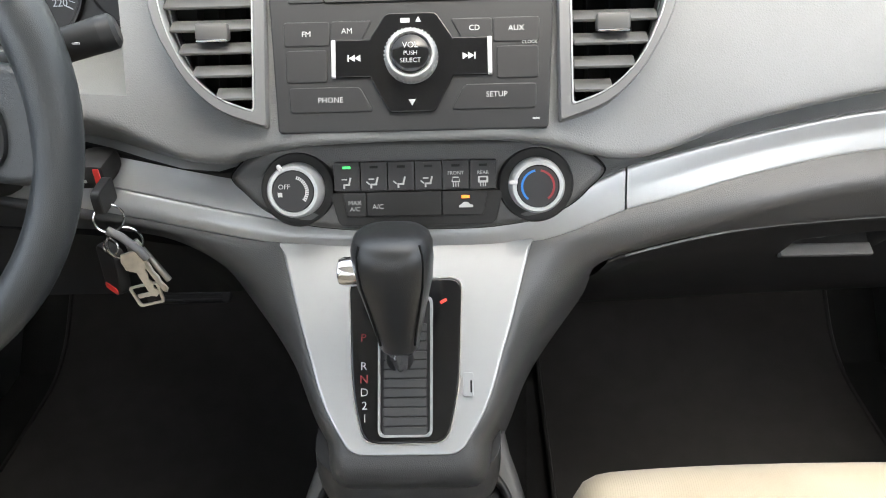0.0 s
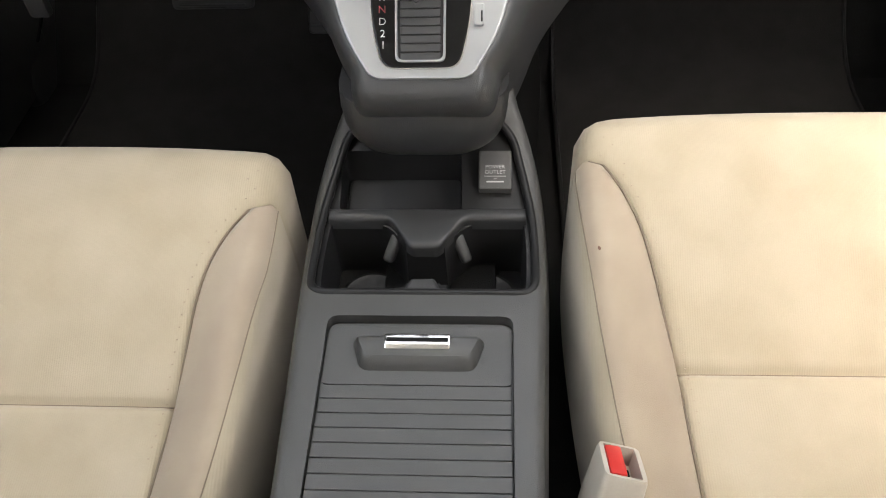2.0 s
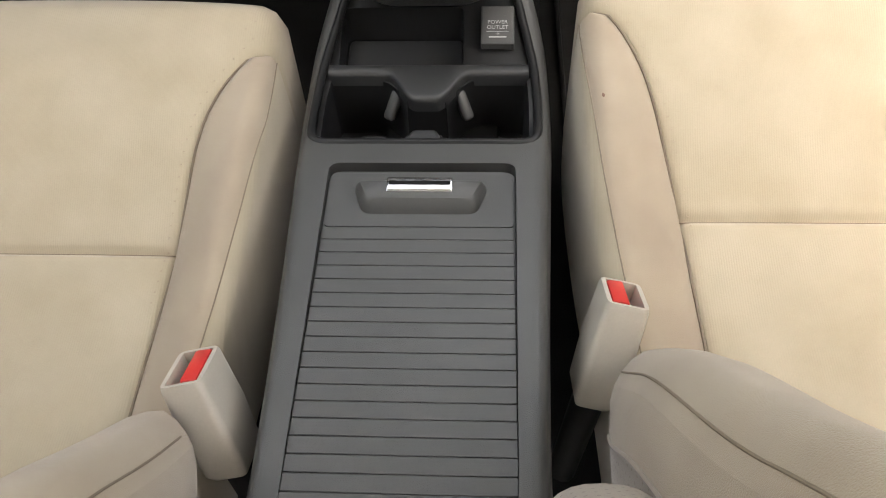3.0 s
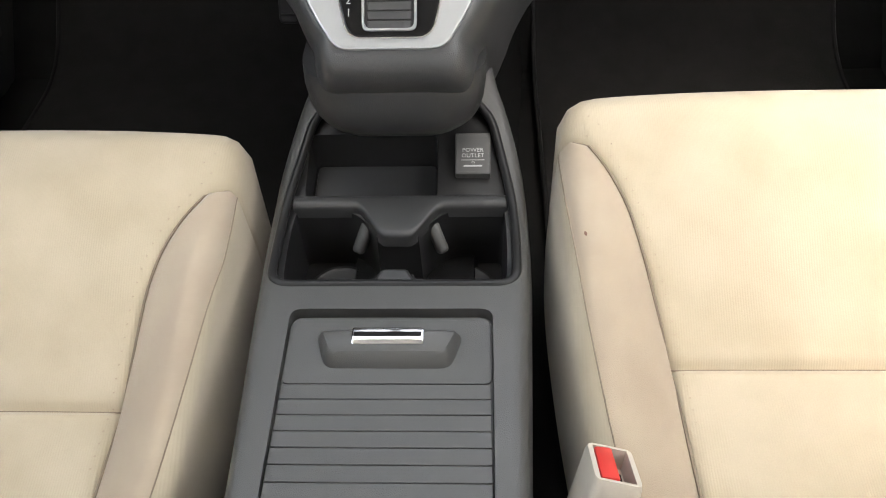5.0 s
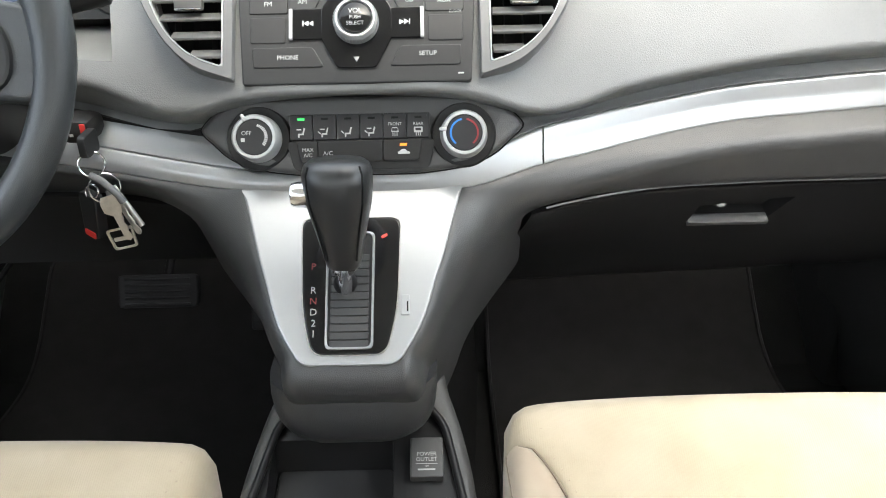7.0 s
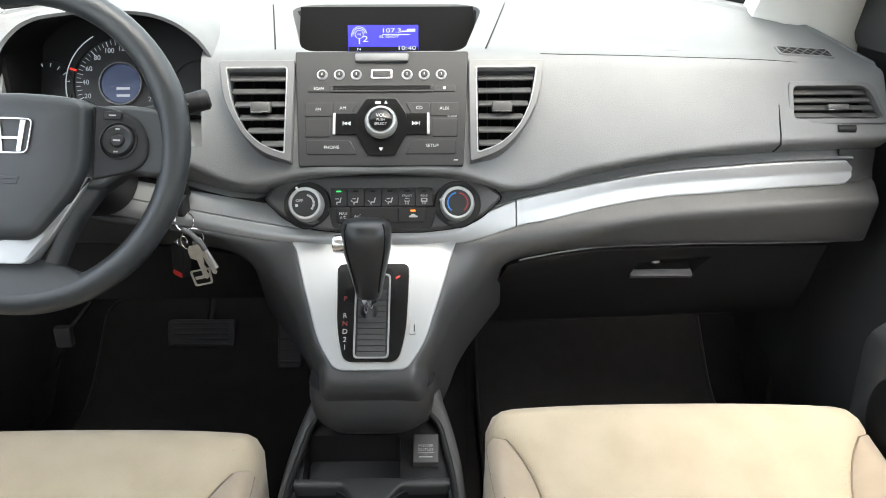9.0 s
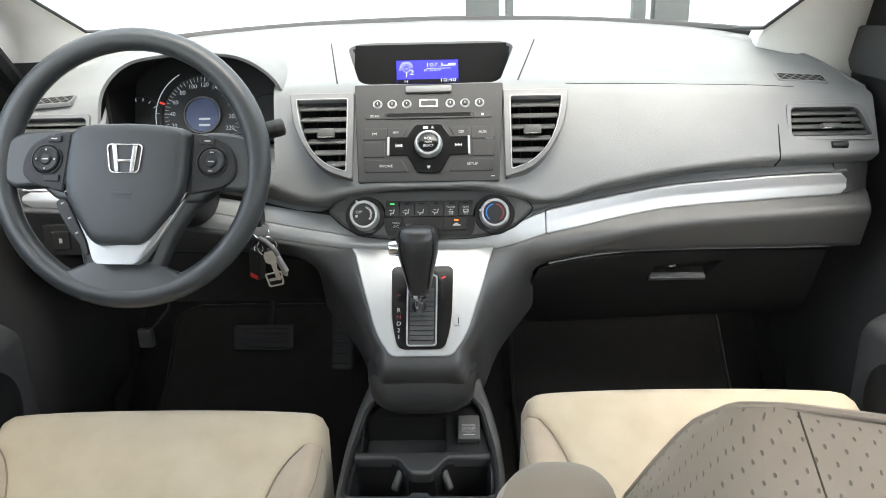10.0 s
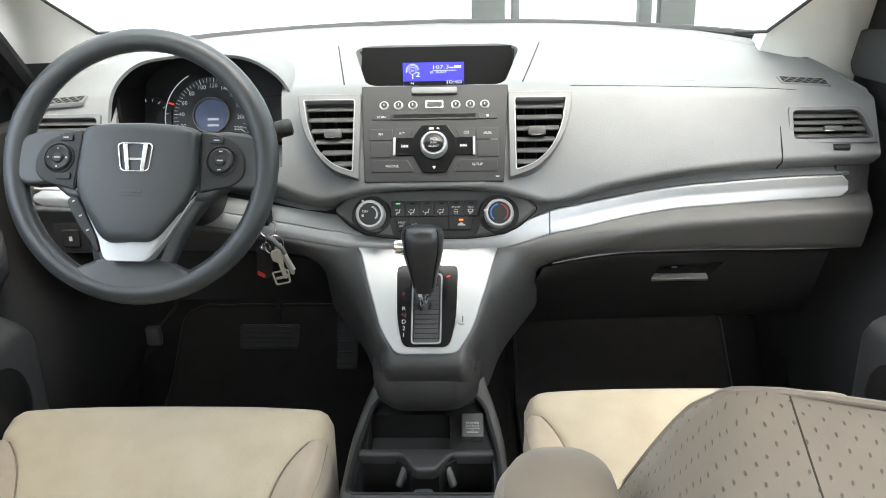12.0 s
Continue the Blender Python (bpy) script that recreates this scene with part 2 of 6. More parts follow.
def box(w, d, h, bevel=0.003, seg=2, at=(0, 0, 0), bm=None, m=None):
    """A rounded block, its middle at the given place."""
    b = bmesh.new()
    bmesh.ops.create_cube(b, size=1.0)
    bmesh.ops.scale(b, vec=(w, d, h), verts=b.verts)
    if bevel:
        bmesh.ops.bevel(b, geom=b.edges[:], offset=min(bevel, 0.45 * min(w, d, h)), segments=seg, affect="EDGES", profile=0.5)
    if m is not None:
        bmesh.ops.transform(b, matrix=m, verts=b.verts)
    bmesh.ops.translate(b, vec=at, verts=b.verts)
    if bm is None:
        return b
    me = bpy.data.meshes.new("tmp")
    b.to_mesh(me)
    b.free()
    bm.from_mesh(me)
    bpy.data.meshes.remove(me)
    return bm


def tube(path, r, n=10, closed=False, bm=None):
    """A round bar along a path; r is one radius or one for each point."""
    path = [Vector(p) for p in path]
    rs = r if isinstance(r, (list, tuple)) else [r] * len(path)
    rings, up = [], None
    for i, p in enumerate(path):
        if closed:
            t = (path[(i + 1) % len(path)] - path[i - 1]).normalized()
        else:
            t = (path[min(i + 1, len(path) - 1)] - path[max(i - 1, 0)]).normalized()
        if up is None:
            up = Vector((0, 0, 1)) if abs(t.z) < 0.9 else Vector((1, 0, 0))
        side = t.cross(up).normalized()
        up = side.cross(t).normalized()
        rings.append([p + (side * math.cos(a) + up * math.sin(a)) * rs[i] for a in [2 * math.pi * k / n for k in range(n)]])
    if closed:
        rings.append(rings[0])
        b = loft(rings, caps=False, bm=bm)
        bmesh.ops.remove_doubles(b, verts=b.verts, dist=1e-6)
        return b
    return loft(rings, bm=bm)


def lathe(profile, n=32, bm=None):
    """Turns (radius, height) pairs round the z axis."""
    rings = [[(max(r, 1e-4) * math.cos(2 * math.pi * k / n), max(r, 1e-4) * math.sin(2 * math.pi * k / n), z) for k in range(n)] for r, z in profile]
    return loft(rings, bm=bm)


def words(text, size, mat, parent, m, label="", depth=0.0002, name="lettering", spacing=1.0):
    """Raised lettering in the built-in font, centred, as a mesh."""
    cu = bpy.data.curves.new(name, "FONT")
    cu.body, cu.size, cu.align_x, cu.align_y, cu.extrude = text, size, "CENTER", "CENTER", depth
    cu.space_character = spacing
    cu.resolution_u = 3
    tmp = new("tmp_text", cu)
    bpy.context.view_layer.update()
    me = bpy.data.meshes.new_from_object(tmp.evaluated_get(bpy.context.evaluated_depsgraph_get()))
    bpy.data.objects.remove(tmp)
    bpy.data.curves.remove(cu)
    me.name = name
    me.materials.clear()
    me.materials.append(mat)
    ob = new(name, me)
    ob.parent, ob.matrix_basis = parent, m
    if label:
        ob["label"] = label
    return ob


def cut(bm_body, cutters):
    """Takes the cutters' shapes out of a closed body. Returns the mesh as a bmesh."""
    me = bpy.data.meshes.new("body")
    bmesh.ops.recalc_face_normals(bm_body, faces=bm_body.faces)
    bm_body.to_mesh(me)
    bm_body.free()
    ob = new("tmp_body", me)
    tools = []
    for b in cutters:
        bmesh.ops.recalc_face_normals(b, faces=b.faces)
        cm = bpy.data.meshes.new("cutter")
        b.to_mesh(cm)
        b.free()
        co = new("tmp_cutter", cm)
        mod = ob.modifiers.new("cut", "BOOLEAN")
        mod.operation, mod.object, mod.solver = "DIFFERENCE", co, "EXACT"
        tools.append(co)
    bpy.context.view_layer.update()
    got = bpy.data.meshes.new_from_object(ob.evaluated_get(bpy.context.evaluated_depsgraph_get()))
    for o in (ob, *tools):
        d = o.data
        bpy.data.objects.remove(o)
        bpy.data.meshes.remove(d)
    out = bmesh.new()
    out.from_mesh(got)
    bpy.data.meshes.remove(got)
    return out


def moved(bm, m):
    bmesh.ops.transform(bm, matrix=m, verts=bm.verts)
    return bm


def tilted(x, y, z, deg, yaw=0.0):
    """A face frame: x right, y up along a face that leans back by deg from upright, z out of it towards the seats."""
    return Matrix.Translation((x, y, z)) @ Matrix.Rotation(radians(yaw), 4, "Z") @ Matrix.Rotation(radians(90 - deg), 4, "X")


def perforated(m, scale=88.0):
    """Adds rows of small dark holes to a cloth."""
    nt = m.node_tree
    bs = nt.nodes["Principled BSDF"]
    tc = nt.nodes.new("ShaderNodeTexCoord")
    at = nt.nodes.new("ShaderNodeAttribute")
    at.attribute_name = "cloth"
    sep = nt.nodes.new("ShaderNodeSeparateXYZ")
    nt.links.new(at.outputs["Vector"], sep.inputs[0])

    def calc(op, one, two):
        n = nt.nodes.new("ShaderNodeMath")
        n.operation = op
        for i, q in enumerate((one, two)):
            if isinstance(q, (int, float)):
                n.inputs[i].default_value = q
            else:
                nt.links.new(q, n.inputs[i])
        return n.outputs[0]

    # staggered rows: across and up the cloth, by the cloth's own lengths
    u = calc("ADD", calc("MULTIPLY", sep.outputs[0], scale), 0.5)
    w = calc("MULTIPLY", sep.outputs[1], scale * 0.75)
    cb = nt.nodes.new("ShaderNodeCombineXYZ")
    nt.links.new(calc("ADD", u, w), cb.inputs[0])
    nt.links.new(calc("SUBTRACT", u, w), cb.inputs[1])
    v = nt.nodes.new("ShaderNodeTexVoronoi")
    v.voronoi_dimensions = "2D"
    v.inputs["Scale"].default_value, v.inputs["Randomness"].default_value = 1.0, 0.12
    nt.links.new(cb.outputs[0], v.inputs["Vector"])
    mr = nt.nodes.new("ShaderNodeMapRange")
    mr.inputs["From Min"].default_value, mr.inputs["From Max"].default_value = 0.085, 0.14
    mr.inputs["To Min"].default_value = 0.62
    nt.links.new(v.outputs["Distance"], mr.inputs["Value"])
    mx = nt.nodes.new("ShaderNodeMix")
    mx.data_type, mx.blend_type = "RGBA", "MULTIPLY"
    mx.inputs["Factor"].default_value = 1.0
    nt.links.new(bs.inputs["Base Color"].links[0].from_socket, mx.inputs["A"])
    nt.links.new(mr.outputs["Result"], mx.inputs["B"])
    nt.links.new(mx.outputs["Result"], bs.inputs["Base Color"])
    b = nt.nodes.new("ShaderNodeBump")
    b.inputs["Strength"].default_value, b.inputs["Distance"].default_value = 0.8, 0.002
    nt.links.new(mr.outputs["Result"], b.inputs["Height"])
    old = bs.inputs["Normal"].links[0].from_socket
    nt.links.new(old, b.inputs["Normal"])
    nt.links.new(b.outputs["Normal"], bs.inputs["Normal"])
    return m



def lay_cloth(ob, rows):
    """Stores each point's lengths along its row and up the rows, for the holes of the cloth; rows as they were lofted."""
    layer = ob.data.attributes.new("cloth", "FLOAT_VECTOR", "POINT")
    up = [0.0] * len(rows[0])
    i = 0
    for j, row in enumerate(rows):
        mid = len(row) // 2
        total = [0.0]
        for k in range(1, len(row)):
            total.append(total[-1] + (Vector(row[k]) - Vector(row[k - 1])).length)
        if j:
            up = [h + (Vector(row[mid]) - Vector(rows[j - 1][mid])).length for h in up]
        for k in range(len(row)):
            layer.data[i].vector = (total[k] - total[mid], up[k], 0.0)
            i += 1


PERF = perforated(material("perforated_cloth", (0.34, 0.285, 0.235), 0.85, grain=0.14, grain_scale=1200, vary=0.08, vary_scale=14, sheen=0.3,
                           tint=(0.3, 0.25, 0.205), spec=0.2))
SHELL = material("shell_cloth", (0.34, 0.285, 0.235), 0.85, grain=0.14, grain_scale=1200, vary=0.08, vary_scale=14, sheen=0.3,
                 tint=(0.3, 0.25, 0.205), spec=0.2)
STAIN = material("brown_stain", (0.16, 0.085, 0.06), 0.9, vary=0.1)
SEAM = material("sunk_seam", (0.1, 0.082, 0.064), 0.9, grain=0.4, grain_scale=2500, vary=0.1)
GLOVE = leather_grain("glove_box_plastic", (0.016, 0.016, 0.0162), 0.5)
GLOVE.node_tree.nodes["Principled BSDF"].inputs["Specular IOR Level"].default_value = 0.3


# ---- setting: ground and the building outside ----
def ground_sheet():
    bm = bmesh.new()
    bmesh.ops.create_grid(bm, x_segments=8, y_segments=8, size=400)
    bmesh.ops.translate(bm, vec=(0, 0, -0.38), verts=bm.verts)
    return tagged(part("ground", bm, CONCRETE), "pale concrete yard under the parked car", "ground", kind="structure")


ground_sheet()
# added glowing panel: replaces the overexposed distance and lights the cabin
tagged(part("backdrop", box(60, 0.3, 9.0, 0.02, at=(2, 9.0, 4.12)), BACKDROP_GLOW), "glowing white panel standing in for the overexposed distance ahead of the car", "backdrop", kind="structure")
for x0, w in ((0.266, 0.38), (0.5755, 0.087), (2.032, 0.136), (2.388, 0.39)):
    tagged(part("column", box(w, 0.22, 7.0, 0.01, at=(x0, 8.75, 3.12)), COLUMN), "dark grey painted column ahead of the car", "column",
           group="columns on the wall", kind="structure")

# ---- setting: the cabin shell ----
ROOF = 1.33
SHELL_AT = {1: Vector((0.01, -0.014, -0.01)), -1: Vector((0.06, 0.0154, 0.0108))}


def cabin():
    floor = tagged(part("floor", box(1.74, 3.2, 0.06, 0.01, at=(0, 0.1, -0.03)), CARPET), "black carpeted car floor", "floor", kind="structure")
    # toe board and bulkhead
    ring = lambda x: [(x, 1.12, 0.0), (x, 1.42, 0.30), (x, 1.44, 0.9), (x, 1.52, 0.9), (x, 1.52, -0.05), (x, 1.12, -0.05)]
    tagged(part("bulkhead", loft([ring(-0.87), ring(0.87)]), CARPET), "black carpeted toe board and bulkhead", "bulkhead", kind="structure")
    tunnel = lambda y, w, h: [(x, y, z) for x, z in ((-w, 0), (-w + 0.03, h * 0.7), (-w * 0.55, h), (w * 0.55, h), (w - 0.03, h * 0.7), (w, 0))]
    tagged(part("tunnel", loft([tunnel(0.2, 0.11, 0.2), tunnel(0.75, 0.13, 0.24), tunnel(1.3, 0.17, 0.34)]), CARPET), "black carpeted centre tunnel", "tunnel", kind="structure")
    # roof, with the screen's upper edge
    rp = [(y, z) for y, z in ((0.42, 1.27), (0.2, ROOF), (-0.6, ROOF + 0.03), (-1.55, ROOF), (-1.55, ROOF + 0.05), (-0.6, ROOF + 0.08), (0.2, ROOF + 0.05), (0.42, 1.31))]
    tagged(part("ceiling", loft([[(x, y, z - 0.05 * (abs(x) / 0.72) ** 4) for y, z in rp] for x in (-0.74, -0.6, -0.3, 0, 0.3, 0.6, 0.74)]), LINER), "light grey cloth headliner", "ceiling", kind="structure")
    # rear end with a window opening
    tagged(part("wall_rear", box(1.74, 0.08, 0.95, 0.01, at=(0, -1.6, 0.42)), LINER), "grey trimmed tailgate lower half", "tailgate", kind="structure")
    for s in (-1, 1):
        tagged(part("kick_panel", box(0.08, 0.5, 0.95, 0.02, at=(s * 0.86, 1.3, 0.42)), DOORDARK), "dark footwell side panel", "side panel", kind="structure", group="footwell side panels")
        # A pillars: cream trim that sweeps from the dash to the roof, from the glass out to the door
        rings = []
        for i_, o_ in (((0.635, 1.0, 0.9), (0.803, 0.955, 0.82)), ((0.64, 0.97, 0.945), (0.803, 0.93, 0.9)), ((0.668, 0.85, 1.013), (0.803, 0.888, 1.01)), ((0.7, 0.7, 1.1), (0.8, 0.8, 1.1)), ((0.705, 0.42, 1.27), (0.765, 0.5, 1.26))):
            i_, o_ = Vector(i_) + SHELL_AT[s], Vector(o_) + SHELL_AT[s]
            pts = [i_, i_ + (o_ - i_) * 0.3 + Vector((-0.006, -0.014, -0.004)), i_ + (o_ - i_) * 0.7 + Vector((-0.006, -0.012, -0.004)), o_, o_ + Vector((0.04, 0.03, 0.01)), i_ + Vector((0.0, 0.05, 0.015))]
            rings.append([(s * p.x, p.y, p.z) for p in pts])
        tagged(part("windscreen_pillar", loft(rings), LINER), "cream trimmed windscreen pillar beside the dashboard", "pillar", kind="structure", group="windscreen pillars")
        tagged(part("door_pillar", loft([[(s * (0.80 + dx), y, z) for dx, y in ((0, -0.42), (-0.03, -0.3), (0, -0.2), (0.06, -0.2), (0.06, -0.42))] for z in (0.0, 0.7, ROOF)]), LINER), "light grey trimmed door pillar", "pillar", kind="structure", group="door pillars")
    return floor


cabin()


def windscreen():
    w = thing("window_1", "clear laminated windscreen with a black rubber seal", "windscreen", kind="structure")
    ys = spline((0, 0.4, 0.62, 0.78), (1.215, 1.17, 1.09, 0.97))
    rows = []
    for t in (0, 0.33, 0.67, 1.0):
        row = []
        for i in range(13):
            x = -0.76 + 1.52 * i / 12
            y0, z0 = ys(abs(x)), 0.945
            row.append(Vector((x * (1 - 0.08 * t), y0 * (1 - t) + 0.42 * t, z0 * (1 - t) + 1.28 * t + 0.05 * math.sin(math.pi * t))))
        rows.append(row)
    p = part("pane", loft(rows, closed=False, caps=False), SCREENGLASS, w)
    path = [(x, ys(abs(x)) - 0.012, 0.953 - 0.03 * (x / 0.7) ** 2) for x in np.linspace(-0.74, 0.74, 25)]
    part("seal", tube(path, 0.009, 8), RUBBER, w, "black rubber lower screen seal")
    for s in (-1, 1):
        k, ky, kz = SHELL_AT[s]
        part("seal", tube([(s * (a + k), y - 0.003 + ky, z + kz) for a, y, z in ((0.6, 1.04, 0.944), (0.637, 0.965, 0.95), (0.666, 0.848, 1.013), (0.698, 0.698, 1.1), (0.703, 0.42, 1.27))], 0.0035, 8), RUBBER, w)
    # scuttle and bonnet beyond the glass
    b = tagged(part("bonnet", loft([[(x, 1.25 - 0.2 * (x / 0.8) ** 2, 0.9), (x, 1.34 - 0.2 * (x / 0.8) ** 2, 0.9 - 0.03 * (x / 0.8) ** 2), (x, 2.05 - 0.3 * (x / 0.8) ** 2, 0.74), (x, 2.1, 0.3), (x, 1.5, 0.3)] for x in np.linspace(-0.85, 0.85, 15)]), BODY), "pale grey painted bonnet below the windscreen", "bonnet", kind="structure")


windscreen()


def door(s, n):
    d = thing("door_%d" % n, "closed front door with dark lower panel and clear window", "car door", kind="structure")
    prof = lambda y: [(s * x, y, z) for x, z in ((0.9, -0.05), (0.83, 0.02), (0.80, 0.2), (0.80, 0.42), (0.83, 0.5), (0.845, 0.62), (0.82, 0.74), (0.83, 0.79), (0.9, 0.8))]
    part("panel", loft([prof(y) for y in (-0.2, 0.2, 0.6, 0.95, 1.15)]), DOORDARK, d, "dark grey moulded door panel")
    # pocket with a swelling front end, and the round loudspeaker grille
    pk = lambda y, w, h: [(s * (0.81 - p.x), y, p.y) for p in fillet([(0.0, 0.06, 0), (w, 0.06, 0), (w, h, 0), (0.0, h + 0.03, 0)], 0.025, 3)]
    part("pocket", loft([pk(-0.1, 0.06, 0.34), pk(0.3, 0.07, 0.46), pk(0.45, 0.072, 0.485), pk(0.58, 0.072, 0.48), pk(0.61, 0.07, 0.472), pk(0.63, 0.064, 0.455), pk(0.645, 0.045, 0.43), pk(0.65, 0.01, 0.41)]), POCKET, d, "dark moulded map pocket")
    part("speaker_grille", moved(lathe([(0.0, 0.012), (0.07, 0.01), (0.088, 0.004), (0.09, -0.01)], 28), Matrix.Translation((s * 0.741, 0.485, 0.355)) @ Matrix.Rotation(radians(-90 * s), 4, "Y")), BLACK, d)
    # armrest and pull
    ar = lambda y, w, z: [(s * (0.835 - p.x), y, p.y) for p in fillet([(0, z - 0.07, 0), (w, z - 0.05, 0), (w, z, 0), (0, z + 0.015, 0)], 0.018, 3)]
    part("armrest", loft([ar(-0.15, 0.07, 0.55), ar(0.2, 0.075, 0.55), ar(0.5, 0.07, 0.56), ar(0.66, 0.05, 0.6), ar(0.72, 0.015, 0.62)]), PAD, d, "grey padded armrest")
    part("door_handle", box(0.014, 0.12, 0.026, 0.006, at=(s * 0.818, 0.62, 0.67)), BLACK, d)
    # mirror sail with its tweeter
    sail = [(0.93, 0.79), (0.925, 0.86), (0.885, 1.0), (0.83, 1.07), (0.62, 1.16), (0.5, 1.2), (0.6, 0.79)]
    part("sail_panel", loft([[(s * x, y, z) for y, z in sail] for x in ((0.803, 0.84) if s > 0 else (0.875, 0.9))]), BLACK, d, "black triangular mirror panel")
    tw = [(0.7, 0.86), (0.912, 0.86), (0.926, 0.9), (0.9, 0.945), (0.72, 0.955)]
    part("tweeter_cover", loft([[(s * x, p.x, p.y) for p in fillet([(a, b, 0) for a, b in tw], 0.02, 3)] for x in ((0.81, 0.79) if s > 0 else (0.88, 0.863))]), DOORDARK, d, "dark grey tweeter cover")
    if s < 0:
        part("corner_trim", loft([[(-x, y, z) for x, y in ((0.79, 0.955), (0.9, 0.925), (0.9, 0.945), (0.79, 0.975))] for z in (0.72, 0.905)]), BLACK, d, "black trim between pillar and door")
    # window frame and pane
    part("window_frame", tube([(s * 0.85, -0.2, 0.8), (s * 0.78, -0.2, 1.24), (s * 0.76, 0.35, 1.27), (s * 0.80, 0.62, 1.13), (s * 0.84, 0.95, 0.85)], 0.022, 8), BLACK, d)
    p = part("pane", loft([[(s * 0.86, -0.2, 0.78), (s * 0.86, 0.95, 0.78)], [(s * 0.79, -0.2, 1.24), (s * 0.77, 0.4, 1.26)]], closed=False, caps=False), GLASS, d)
    p.visible_shadow = False
    d.location.x = 0.014 if s > 0 else 0.0
    return d


door(-1, 1)
door(1, 2)
for s in (-1, 1):
    tagged(part("quarter_panel", box(0.1, 1.3, 0.86, 0.03, at=(s * 0.86, -0.9, 0.38)), DOORDARK), "dark trimmed rear side panel", "side panel", kind="structure", group="rear side panels")

# unseen rear glazing, its tint added to cut the light from behind
rear_dimmer = clear_glass("rear_dimming_glass", (0.7, 0.71, 0.7))
for s in (-1, 1):
    side = [[(s * 0.86, y, 0.78), (s * 0.78, y, ROOF - 0.02)] for y in (-1.56, -0.42)]
    tagged(part("window_%d" % (2 if s < 0 else 3), loft([[Vector(p) for p in r] for r in side], closed=False, caps=False), rear_dimmer), "unseen rear side window, tinted to dim light from behind", "window", kind="structure")
tagged(part("window_4", loft([[Vector((x, -1.6, 0.89)), Vector((x, -1.55, ROOF + 0.02))] for x in (-0.8, 0.8)], closed=False, caps=False), rear_dimmer), "unseen tailgate window, tinted to dim light from behind", "window", kind="structure")

# ---- dashboard ----
yB = spline((0, 0.14, 0.24, 0.35, 0.6, 0.8), (0.742, 0.745, 0.765, 0.785, 0.795, 0.80))
zB = spline((0, 0.14, 0.25, 0.45, 0.62, 0.8), (0.876, 0.876, 0.868, 0.859, 0.852, 0.834))
yM = spline((0, 0.12, 0.2, 0.3, 0.45, 0.62, 0.8), (0.630, 0.631, 0.648, 0.678, 0.708, 0.73, 0.742))
zM = spline((0, 0.12, 0.2, 0.3, 0.45, 0.62, 0.8), (0.718, 0.714, 0.686, 0.704, 0.722, 0.733, 0.737))
yC = spline((0, 0.12, 0.2, 0.3, 0.45, 0.65, 0.8), (0.668, 0.668, 0.686, 0.715, 0.742, 0.758, 0.768))
zC = spline((0, 0.1, 0.19, 0.24, 0.3, 0.45, 0.63, 0.8), (0.706, 0.698, 0.672, 0.673, 0.684, 0.704, 0.714, 0.717))
yA = spline((0, 0.4, 0.62, 0.72, 0.8), (1.21, 1.16, 1.08, 0.985, 0.88))
zA = spline((0, 0.4, 0.62, 0.72, 0.8), (0.955, 0.945, 0.925, 0.9, 0.85))
yD = spline((0, 0.12, 0.21, 0.45, 0.65, 0.8), (0.640, 0.648, 0.683, 0.735, 0.752, 0.762))
zD = spline((0, 0.1, 0.15, 0.203, 0.25, 0.34, 0.424, 0.53, 0.63, 0.8), (0.632, 0.636, 0.645, 0.659, 0.665, 0.676, 0.686, 0.692, 0.697, 0.699))
yE = spline((0, 0.12, 0.21, 0.45, 0.65, 0.8), (0.632, 0.638, 0.668, 0.725, 0.745, 0.755))
zE = spline((0, 0.124, 0.155, 0.207, 0.257, 0.315, 0.424, 0.53, 0.63, 0.8), (0.604, 0.605, 0.6095, 0.6197, 0.6247, 0.6336, 0.646, 0.650, 0.6545, 0.66))
zG = spline((0, 0.13, 0.22, 0.33, 0.45, 0.65, 0.8), (0.545, 0.55, 0.562, 0.568, 0.564, 0.558, 0.556))
# the strip sits lower on the driver's side
yDl = spline((0, 0.083, 0.116, 0.182, 0.25, 0.307, 0.45, 0.65, 0.8), (0.640, 0.642, 0.646, 0.660, 0.677, 0.69, 0.712, 0.735, 0.745))
zDl = spline((0, 0.083, 0.116, 0.182, 0.25, 0.307, 0.45, 0.65, 0.8), (0.632, 0.628, 0.628, 0.6327, 0.639, 0.6457, 0.665, 0.69, 0.695))
yEl = spline((0, 0.129, 0.149, 0.216, 0.284, 0.45, 0.65, 0.8), (0.632, 0.639, 0.643, 0.66, 0.675, 0.70, 0.728, 0.738))
zEl = spline((0, 0.129, 0.149, 0.216, 0.284, 0.45, 0.65, 0.8), (0.604, 0.605, 0.6062, 0.610, 0.617, 0.636, 0.658, 0.665))


def edge_d(x):
    return Vector((yDl(-x), zDl(-x), 0)) if x < 0 else Vector((yD(x), zD(x), 0))


def edge_e(x):
    return Vector((yEl(-x), zEl(-x), 0)) if x < 0 else Vector((yE(x), zE(x), 0))


XEND = 0.8

RAD = tilted(0.0035, 0.671, 0.7795, 34)      # the stereo's face, its origin at the volume knob
CLI = tilted(0.003, 0.638, 0.668, 25)        # the heater panel, its origin between the two knobs
PLATE = tilted(-0.0101, 0.532, 0.512, 48.6)  # the silver gear plate
CLU = tilted(-0.44, 0.872, 0.815, 22)   # the instrument face

dash = thing("dashboard", "grey grained plastic dashboard with silver trim strip", "dashboard")


face_rise = spline((0, 0.13, 0.2, 0.27, 0.45, 0.8), (0.0, 0.0, 0.006, 0.013, 0.012, 0.008))


